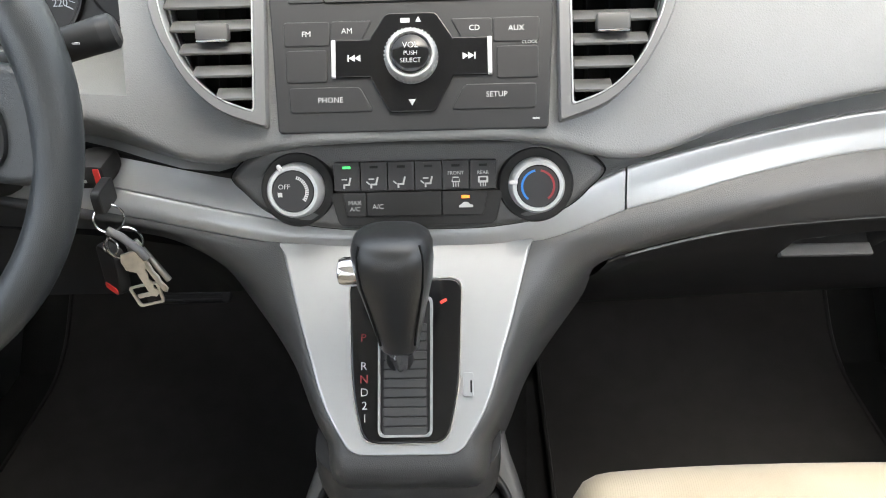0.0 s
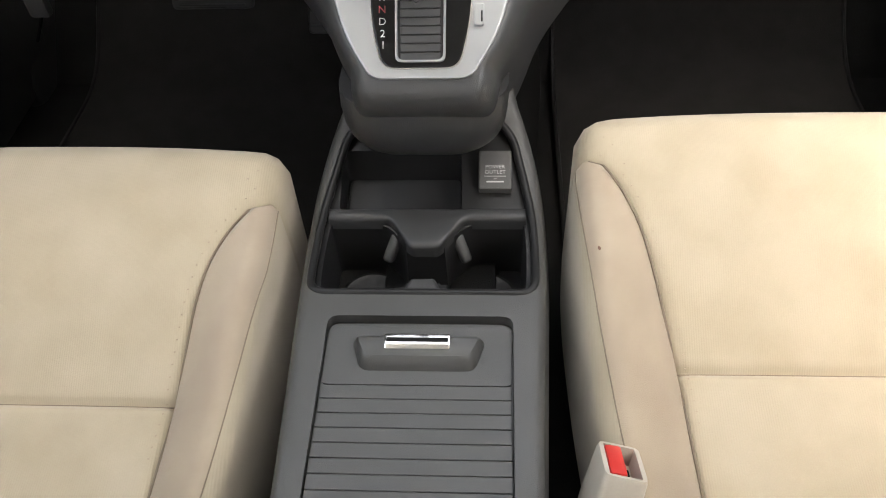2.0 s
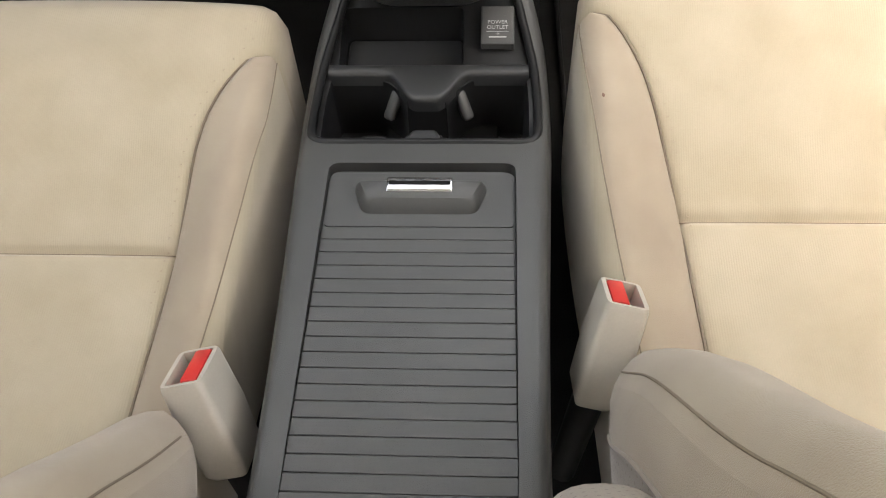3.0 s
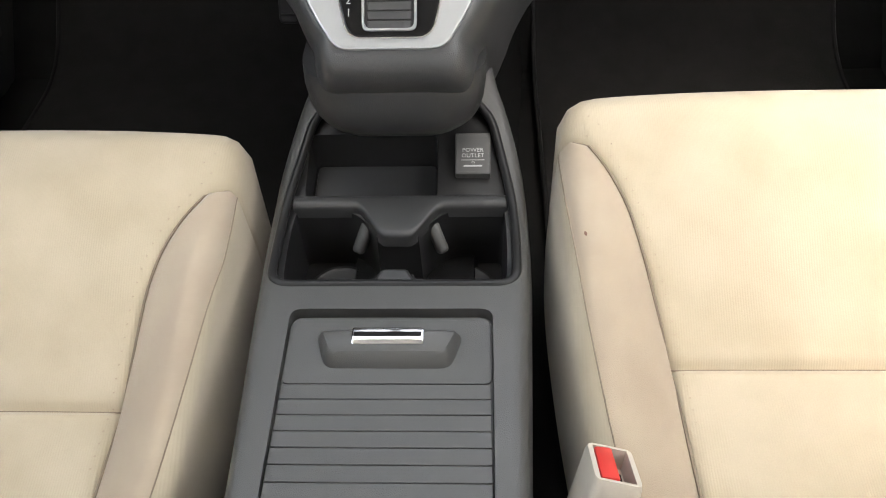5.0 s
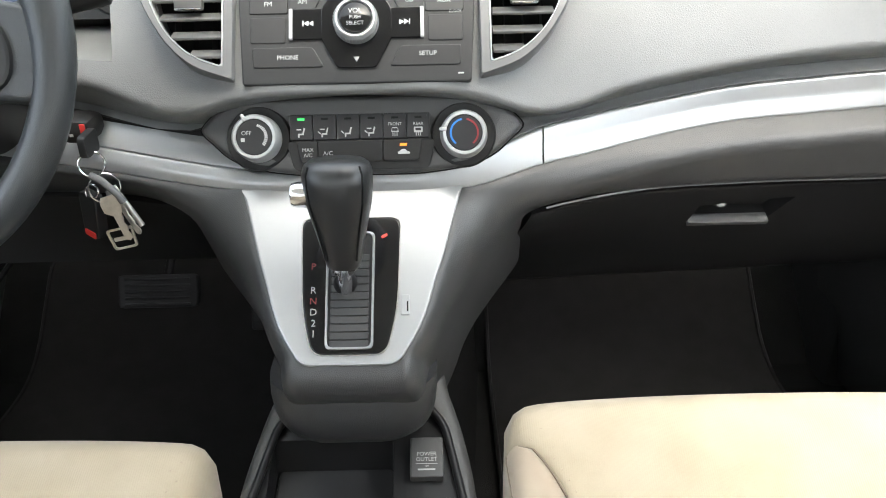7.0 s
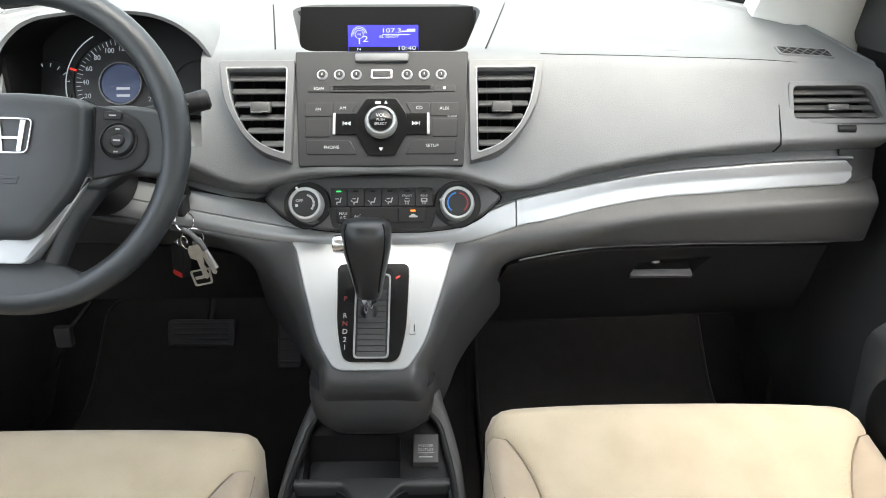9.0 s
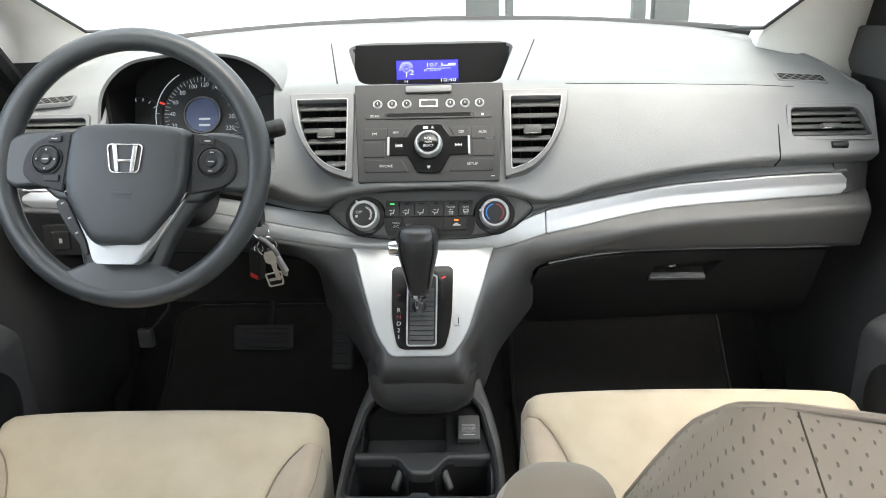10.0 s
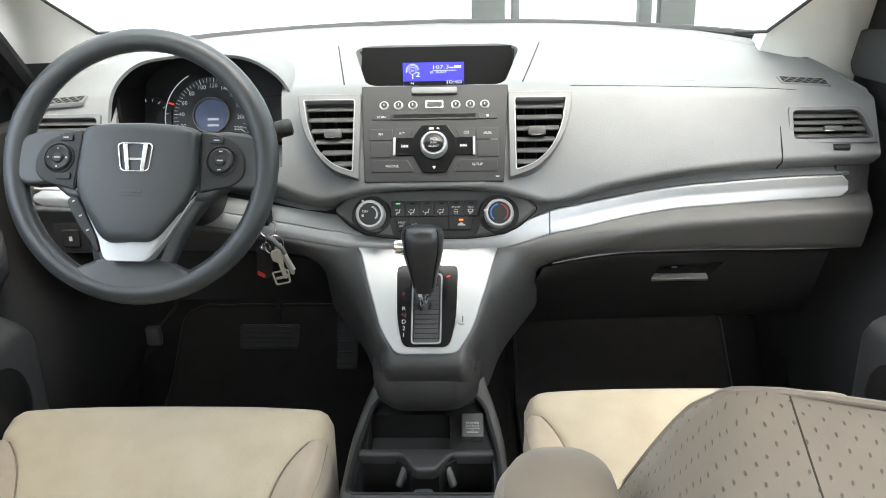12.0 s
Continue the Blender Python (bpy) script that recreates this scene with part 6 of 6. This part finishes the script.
for s in (-1, 1):
    key_cap([(s * 0.1125, 0.012), (s * 0.072, 0.012), (s * 0.072, 0.0335), (s * 0.1125, 0.0335)], 0.003)
    key_cap([(s * 0.071, 0.012), (s * 0.046, 0.012), (s * 0.0345, 0.0335), (s * 0.071, 0.0335)], 0.003)
    key_cap([(s * 0.111, -0.02), (s * 0.0745, -0.02), (s * 0.0745, 0.0085), (s * 0.111, 0.0085)], 0.003, 0.0012)
    key_cap([(s * 0.108, -0.0465), (s * 0.034, -0.0465), (s * 0.046, -0.0245), (s * 0.109, -0.0245)], 0.004)
    key_cap([(s * 0.03, -0.0165), (s * 0.0675, -0.0165), (s * 0.0675, 0.0165), (s * 0.03, 0.0165)], 0.002, 0.003, GLOSS)
    part("side_bar", slab(soft([(s * 0.0665, -0.0165), (s * 0.0705, -0.0165), (s * 0.0705, 0.0165), (s * 0.0665, 0.0165)], 0.0012), Z - 0.001, Z + 0.004, 0.001), PRINT, stereo, "white edge bar")
    key_cap([(s * 0.1085, 0.05), (s * 0.0765, 0.05), (s * 0.0765, 0.0605), (s * 0.1085, 0.0605)], 0.002)
    for k in range(3):
        x = s * (0.0375 + 0.0252 * k)
        rb = part("preset_button", moved(lathe([(0.0, 0.0035), (0.0045, 0.0035), (0.0056, 0.0025), (0.0058, 0.0012), (0.0075, 0.0016), (0.0082, 0.0005), (0.0083, -0.001)], 24), Matrix.Translation((x, 0.0775, Z))), SILVER, stereo, "round silver-ringed preset button")
        part("cap", moved(lathe([(0.0, 0.0042), (0.0046, 0.0042), (0.0054, 0.0032)], 20), Matrix.Translation((x, 0.0775, Z))), BUTTON, rb)
        part("number_mark", box(0.0012, 0.004, 0.0003, 0, at=(x, 0.0775, Z + 0.0043)), PRINT, rb)
hexo = soft([(-0.02, -0.048), (0.02, -0.048), (0.037, -0.016), (0.037, 0.016), (0.022, 0.039), (-0.022, 0.039), (-0.037, 0.016), (-0.037, -0.016)], 0.004)
part("centre_panel", slab(hexo, Z - 0.001, Z + 0.0034, 0.001), GLOSS, stereo, "gloss black centre panel")
hz = part("middle_button", frame_ring(rect(0.031, 0.014, 0.002, y=0.078), rect(0.027, 0.0105, 0.0015, y=0.078), Z - 0.001, Z + 0.002, 0.0005), CHROME, stereo)
part("cap", slab(rect(0.0265, 0.0105, 0.0015, y=0.078), Z - 0.001, Z + 0.003, 0.001), BUTTON, hz)
part("disc_slot", box(0.144, 0.0065, 0.003, 0.001, 1, at=(0, 0.056, Z)), DEEP, stereo, "black disc slot")
part("slot_lip", frame_ring(rect(0.152, 0.0115, 0.002, y=0.0555), rect(0.143, 0.006, 0.001, y=0.056), Z - 0.001, Z + 0.0022, 0.0006), BUTTON, stereo)
vk = part("volume_knob", lathe([(0.0, 0.0195), (0.0155, 0.0195), (0.0165, 0.0185), (0.0168, 0.016), (0.0172, 0.016), (0.0185, 0.0205), (0.0205, 0.0205), (0.0222, 0.0185), (0.0232, 0.008), (0.0245, 0.004), (0.0245, 0.002)], 48), SILVER, stereo, "satin silver volume knob")
part("knob_face", lathe([(0.0, 0.0202), (0.0155, 0.0202), (0.0168, 0.0192)], 36), GLOSS, vk)
words("VOL", 0.0072, PRINT, vk, Matrix.Translation((0, 0.0068, 0.0204)))
words("PUSH", 0.005, PRINT, vk, Matrix.Translation((0, 0.0, 0.0204)))
words("SELECT", 0.0056, PRINT, vk, Matrix.Translation((0, -0.0063, 0.0204)))
for k in range(40):
    a = 2 * math.pi * k / 40
    part("knurl", moved(box(0.0009, 0.0012, 0.008, 0, at=(0.0231, 0, 0.012)), Matrix.Rotation(a, 4, "Z")), SILVER, vk)
for t, x, y, sz in (("FM", -0.0925, 0.0225, 0.0075), ("AM", -0.0565, 0.0245, 0.0075), ("CD", 0.0555, 0.0245, 0.0075), ("AUX", 0.092, 0.0235, 0.0075), ("PHONE", -0.072, -0.036, 0.0075), ("SETUP", 0.074, -0.034, 0.0075), ("SCAN", -0.0925, 0.0553, 0.0065), ("CLOCK", 0.1035, 0.011, 0.0045)):
    words(t, sz * 0.9, PRINT, stereo, Matrix.Translation((x, y, Z + 0.0014)))


def triangle(x, y, w, d, z, parent, mat=PRINT):
    """A small arrow head that points by d degrees from up."""
    a = [(w * 0.5 * math.cos(radians(90 + d + k * 120)), w * 0.5 * math.sin(radians(90 + d + k * 120))) for k in range(3)]
    part("arrow_mark", slab([(x + p, y + q) for p, q in a], z - 0.0003, z + 0.0002), mat, parent)


triangle(0.0, -0.039, 0.0075, 180, Z + 0.0036, stereo)
triangle(0.0065, 0.032, 0.006, 0, Z + 0.0036, stereo)
part("arrow_mark", box(0.008, 0.004, 0.0004, 0, at=(-0.005, 0.032, Z + 0.0036)), PRINT, stereo)
for s in (-1, 1):
    triangle(s * 0.0465, 0, 0.007, -90 * s, Z + 0.0032, stereo)
    triangle(s * 0.0515, 0, 0.007, -90 * s, Z + 0.0032, stereo)
    part("arrow_mark", box(0.0012, 0.006, 0.0004, 0, at=(s * 0.0555, 0, Z + 0.0032)), PRINT, stereo)
part("small_print", box(0.006, 0.0016, 0.0004, 0, at=(0.108, -0.0555, Z)), PRINT, stereo)
part("eject_mark", box(0.004, 0.004, 0.0004, 0, at=(0.0925, 0.0553, Z + 0.0023)), PRINT, stereo)

# ---- centre vents ----
def slat_span(s, y):
    """Inner and outer ends of a blade at a height on the vent."""
    o = vent_outline(1)
    out = 0.141
    for (x0, y0), (x1, y1) in zip(o, o[1:] + o[:1]):
        if (y0 - y) * (y1 - y) <= 0 and abs(y1 - y0) > 1e-7:
            out = max(out, x0 + (x1 - x0) * (y - y0) / (y1 - y0))
    return 0.1425, out - 0.0015


for s in (-1, 1):
    v = thing("air_vent", "grey centre air vent with horizontal blades", "air vent", m=RAD, group="dashboard air vents")
    part("surround", frame_ring(vent_outline(s, 0.0125), vent_outline(s, 0.001), -0.02, 0.0055, 0.002), TRIMGREY, v, "satin grey surround")
    part("bright_edge", frame_ring(vent_outline(s, 0.0018), vent_outline(s, 0.0002), -0.01, 0.0062, 0.0005), SILVER, v)
    part("backing", slab(vent_outline(s), -0.045, -0.04), DEEP, v)
    for k in range(6):
        y = 0.0765 - 0.0205 * k
        a, b = slat_span(s, y)
        if b - a < 0.012:
            continue
        part("blade", moved(box(b - a, 0.0165, 0.0035, 0.0014, 2), Matrix.Translation((s * (a + b) / 2, y, -0.007)) @ Matrix.Rotation(radians(-44), 4, "X")), SLAT, v)
    for k, low in enumerate((-0.03, -0.02, 0.002)):
        part("inner_blade", box(0.0015, 0.085 - low, 0.02, 0, at=(s * (0.158 + 0.02 * k), (0.085 + low) / 2, -0.03)), DEEP, v)
    part("slider", moved(box(0.03, 0.016, 0.011, 0.003, 2), Matrix.Translation((s * 0.177, 0.028, -0.0005)) @ Matrix.Rotation(radians(12), 4, "X")), SLAT, v, "grey direction slider")
    part("slider_edge", box(0.028, 0.0025, 0.003, 0.001, 1, at=(s * 0.177, 0.0195, 0.0035)), CHROME, v)

# ---- end vents ----
for s in (-1, 1):
    v = thing("air_vent", "grey side air vent with blades and thumbwheel", "air vent", m=END[s], group="dashboard air vents")
    ring_in = end_vent_outline(s, 0.0005)
    part("surround", frame_ring(end_vent_outline(s, 0.009), ring_in, -0.03, 0.004, 0.002), TRIMGREY, v, "satin grey surround")
    part("backing", slab(end_vent_outline(s), -0.045, -0.04), DEEP, v)
    for k in range(4):
        y = 0.0185 - 0.0122 * k
        x1 = 0.068 - 0.5 * max(0, y + 0.024)
        part("blade", moved(box(0.068 + x1, 0.0105, 0.003, 0.0012, 2), Matrix.Translation((s * (x1 - 0.068) / 2, y, -0.006)) @ Matrix.Rotation(radians(-40), 4, "X")), SLAT, v)
    part("slider", moved(box(0.034, 0.009, 0.011, 0.003, 2), Matrix.Translation((0, -0.006, 0.0))), SLAT, v)
    part("slider_edge", box(0.032, 0.002, 0.003, 0.001, 1, at=(0, -0.011, 0.0045)), CHROME, v)
    part("thumbwheel", moved(tube([(-0.014, 0, 0), (0.014, 0, 0)], 0.0065, 14), Matrix.Translation((s * 0.012, -0.041, 0.001))), BLACK, v)
# joint where the end panel meets the passenger face
for s in (-1, 1):
    pts = []
    a = 0.623
    p0, p1, p2 = Vector((s * a, yB(a) - 0.003, zB(a) - 0.012)), Vector((s * a, yM(a) - 0.001, zM(a))), Vector((s * a, yC(a) - 0.001, zC(a)))
    for f in np.linspace(0, 1, 10):
        pts.append(p0.lerp(p1, f / 0.75) if f < 0.75 else p1.lerp(p2, (f - 0.75) / 0.25))
    part("panel_joint", tube(pts, 0.0014, 6), DEEP, dash)
part("panel_joint", tube([(x, yB(x) + 0.006, zB(x) - 0.0015) for x in np.linspace(0.245, 0.66, 30)], 0.0009, 6), DEEP, dash)
part("raised_mark", box(0.032, 0.006, 0.0006, 0, at=(0.463, 0.822, on_top(0.463, 0.822) - 0.0002)), TRIMGREY, dash)

# ---- heater panel ----
heat = thing("heater_panel", "dark heater panel with two ringed knobs and mode buttons", "heater controls", m=CLI)
half = [(0.07, 0.0445), (0.115, 0.044), (0.14, 0.0395), (0.16, 0.0295), (0.1725, 0.0185), (0.1775, 0.0115), (0.172, 0.004), (0.1615, -0.0045), (0.1505, -0.0155), (0.138, -0.0235), (0.12, -0.0305), (0.1, -0.0355), (0.06, -0.04)]
bez = [(a, b) for a, b in half] + [(-a, b) for a, b in reversed(half)]
bez = soft(bez, 0.012, 3)


def bowed(bm):
    """The panel's ends sweep back along the dash."""
    for v in bm.verts:
        v.co.z -= 2.2 * max(0.0, abs(v.co.x) - 0.11) ** 2
    return bm


part("bezel", bowed(slab(bez, -0.03, -0.003, 0.006, 4)), PAD, heat, "dark grey eye-shaped bezel")
part("bezel_gap", bowed(slab([(x * 1.012 + (0.0006 if x > 0 else -0.0006), y * 1.025) for x, y in bez], -0.04, -0.012)), DEEP, heat)
part("lower_panel", slab(soft([(-0.081, -0.004), (0.081, -0.004), (0.073, -0.0355), (-0.073, -0.0355)], 0.006), -0.01, -0.0022, 0.0006), BLACK, heat)
for x in (-0.111, 0.111):
    part("knob_well", moved(lathe([(0.0255, -0.0035), (0.031, -0.003), (0.0335, -0.0022), (0.0345, -0.0035), (0.0355, -0.008)], 40), Matrix.Translation((x, 0, 0))), BLACK, heat)
    kn = part("knob", moved(lathe([(0.0, 0.017), (0.0185, 0.017), (0.0192, 0.0165), (0.0195, 0.0185), (0.0225, 0.019), (0.0242, 0.017), (0.0255, 0.0), (0.0258, -0.006)], 44), Matrix.Translation((x, 0, 0))), SILVER, heat, "satin silver ringed rotary knob")
    part("knob_face", moved(lathe([(0.0, 0.0178), (0.0184, 0.0178), (0.0192, 0.017)], 36), Matrix.Translation((x, 0, 0))), BUTTON, kn)
    if x < 0:
        part("pointer", moved(box(0.004, 0.008, 0.004, 0.001, 1), Matrix.Translation((x - 0.011, 0.0205, 0.018)) @ Matrix.Rotation(radians(28), 4, "Z")), PRINT, kn)
        for k in range(14):
            a = radians(72 - k * 8.5)
            part("fan_mark", moved(box(0.0028 + 0.00005 * k, 0.0014, 0.0003, 0), Matrix.Translation((x, 0, 0.018)) @ Matrix.Rotation(a, 4, "Z") @ Matrix.Translation((0.0128, 0, 0))), PRINT, kn)
        words("OFF", 0.0062, PRINT, kn, Matrix.Translation((x - 0.008, 0.004, 0.018)))
        part("fan_mark", box(0.004, 0.004, 0.0003, 0, at=(x - 0.012, -0.003, 0.018)), PRINT, kn)
    else:
        part("pointer", moved(box(0.008, 0.004, 0.004, 0.001, 1), Matrix.Translation((x - 0.0225, 0.004, 0.018))), PRINT, kn)
        for lo, hi, mt in ((100, 232, BLUEPRINT), (-52, 80, REDPRINT)):
            o = circle(0.0154, 16, a0=radians(lo), a1=radians(hi)) + circle(0.0134, 16, a0=radians(hi), a1=radians(lo))
            part("temperature_arc", moved(loft([[(p[0], p[1], 0.0) for p in o], [(p[0], p[1], 0.0004) for p in o]]), Matrix.Translation((x, 0, 0.0178))), mt, kn)


def mode_icon(x, y, kind):
    """Plain marks for the air modes: a seated outline of bars and an arrow."""
    z = 0.0006
    part("mode_mark", moved(box(0.0016, 0.0075, 0.0004, 0), Matrix.Translation((x + 0.0025, y, z)) @ Matrix.Rotation(radians(-15), 4, "Z")), PRINT, heat)
    part("mode_mark", box(0.006, 0.0016, 0.0004, 0, at=(x - 0.0002, y - 0.003, z)), PRINT, heat)
    part("mode_mark", box(0.0016, 0.004, 0.0004, 0, at=(x - 0.0028, y - 0.0045, z)), PRINT, heat)
    if kind in (0, 1, 3):
        part("mode_mark", box(0.005, 0.0012, 0.0004, 0, at=(x - 0.0025, y + 0.002, z)), PRINT, heat)
    if kind in (1, 2, 3):
        part("mode_mark", moved(box(0.004, 0.0012, 0.0004, 0), Matrix.Translation((x - 0.0058, y - 0.0015, z)) @ Matrix.Rotation(radians(-40), 4, "Z")), PRINT, heat)


for k in range(6):
    x = -0.064 + 0.0252 * k
    b = part("mode_button", slab(rect(0.0244, 0.027, 0.0012, x=x, y=0.011), -0.006, 0.0004, 0.0008), BUTTON, heat)
    part("lamp_slot", box(0.0075, 0.0022, 0.0006, 0, at=(x, 0.0195, 0.0004)), GREEN if k == 0 else DEEP, b)
    if k < 4:
        mode_icon(x, 0.0065, k)
    else:
        words("FRONT" if k == 4 else "REAR", 0.0046, PRINT, heat, Matrix.Translation((x, 0.0125, 0.0006)))
        part("mode_mark", slab(soft([(x - 0.0042, 0.004), (x + 0.0042, 0.004), (x + 0.0028, 0.0092), (x - 0.0028, 0.0092)], 0.001) if k == 4 else rect(0.0095, 0.006, 0.001, x=x, y=0.0062), 0.0003, 0.0008), PRINT, heat)
        part("mode_mark", slab(rect(0.006, 0.0028, 0.0006, x=x, y=0.0066), 0.0006, 0.0011), BUTTON, heat)
        for q in (-1, 0, 1):
            part("mode_mark", box(0.0008, 0.004, 0.0004, 0, at=(x + q * 0.0022, 0.0018, 0.0006)), PRINT, heat)
for x0, x1 in ((-0.069, -0.047), (-0.046, 0.023), (0.024, 0.066)):
    o = soft([(x0 + (0.004 if x0 < -0.06 else 0), -0.0265), (x1 - (0.004 if x1 > 0.06 else 0), -0.0265), (x1, -0.004), (x0, -0.004)], 0.002)
    part("wide_button", slab(o, -0.006, 0.0002, 0.0008), BLACK, heat)
words("MAX\nA/C", 0.0058, PRINT, heat, Matrix.Translation((-0.0575, -0.0165, 0.0004)))
words("A/C", 0.0065, PRINT, heat, Matrix.Translation((-0.036, -0.0175, 0.0004)))
part("amber_lamp", box(0.0075, 0.0028, 0.0008, 0.0002, 1, at=(0.0455, -0.0095, 0.0004)), ORANGE, heat)
part("car_mark", slab(soft([(0.0395, -0.0195), (0.0525, -0.0195), (0.0525, -0.0175), (0.0495, -0.0165), (0.0475, -0.0145), (0.0435, -0.0145), (0.0415, -0.0165), (0.0395, -0.0175)], 0.0004, 2), 0.0, 0.0006), PRINT, heat)

# ---- floor and pedals ----
def floor_mat(s, label):
    """A carpet mat that lies on the floor and climbs the toe board, its front corners rounded."""
    m_ = thing("floor_mat", label, "floor mat", group="floor mats")
    run = fillet([(0.42, 0.010, 0), (1.125, 0.010, 0), (1.32, 0.205, 0)], [0, 0.09, 0], 8, closed=False)
    full = [0.0]
    for p, q in zip(run, run[1:]):
        full.append(full[-1] + (q - p).length)
    rows, edge_in, edge_out = [], [], []
    for k in np.linspace(0, 1, 60):
        at = full[-1] * k
        i = min(len(run) - 2, max(0, int(np.searchsorted(full, at)) - 1))
        p = run[i].lerp(run[i + 1], (at - full[i]) / (full[i + 1] - full[i]))
        left = full[-1] - at
        r = 0.06
        cut_ = r - math.sqrt(max(0.0, r * r - max(0.0, r - left) ** 2))
        x0, x1 = 0.178 + cut_, 0.745 - 0.02 * k - cut_
        rows.append([(s * (x0 + (x1 - x0) * f), p.x, p.y + 0.0015 * math.sin(19 * f + 7 * k)) for f in np.linspace(0, 1, 14)])
        edge_in.append(rows[-1][0])
        edge_out.append(rows[-1][-1])
    part("mat_surface", loft(rows, closed=False, caps=False), MAT, m_, "black carpet pile")
    part("binding", tube(edge_in + rows[-1][1:-1] + edge_out[::-1], 0.0042, 6), BLACK, m_, "black stitched binding")


floor_mat(-1, "black carpet floor mat in the driver footwell")
floor_mat(1, "black carpet floor mat in the passenger footwell")


def pedal(name, label, cx, w, h, y, z, lean):
    p = thing(name, label, "pedal", m=Matrix.Translation((cx, y, z)) @ Matrix.Rotation(radians(lean), 4, "X"))
    part("pad", slab(rect(w, h, 0.01), -0.006, 0.008, 0.004), RUBBER, p, m=Matrix.Rotation(radians(90), 4, "X"))
    for k in range(5):
        part("rib", box(w * 0.82, 0.004, 0.005, 0.0015, 1, at=(0, -0.009, -h / 2 + h * (k + 0.6) / 5.3)), RUBBER, p)
    part("arm", tube([(0.01, 0.006, 0), (0.015, 0.03, 0.06), (0.02, 0.02, 0.22), (0.02, 0.01, 0.34)], 0.009, 8), BLACK, p)
    return p


pedal("brake_pedal", "wide black rubber brake pedal", -0.445, 0.15, 0.062, 1.12, 0.205, -25)
pedal("accelerator_pedal", "narrow black accelerator pedal", -0.255, 0.055, 0.14, 1.16, 0.17, -30)
lever = thing("bonnet_release", "small grey bonnet release lever under the dash", "lever", m=Matrix.Translation((-0.655, 0.93, 0.30)))
part("handle", box(0.034, 0.02, 0.045, 0.006), PAD, lever)
part("arm", tube([(0.0, 0.0, 0.0), (0.05, 0.03, 0.06), (0.06, 0.05, 0.22)], 0.005, 6), BLACK, lever)
part("drop", tube([(0.0, 0.0, -0.02), (-0.03, 0.0, -0.07)], 0.0025, 6), CHROME, lever)

# switch block and sill panel at the driver's knee
sw = thing("switch_block", "small black switch block beside the steering column", "switches", m=tilted(-0.665, 0.735, 0.60, 5))
for k in range(2):
    part("switch", slab(rect(0.034, 0.034, 0.003, x=-0.03 + 0.075 * k), 0.0, 0.008, 0.002), BLACK, sw)
    part("small_print", box(0.006, 0.009, 0.0004, 0, at=(-0.03 + 0.075 * k, 0.0, 0.0082)), PRINT, sw)
part("plate", slab(rect(0.13, 0.06, 0.006), -0.02, 0.003, 0.002), BLACK, sw)
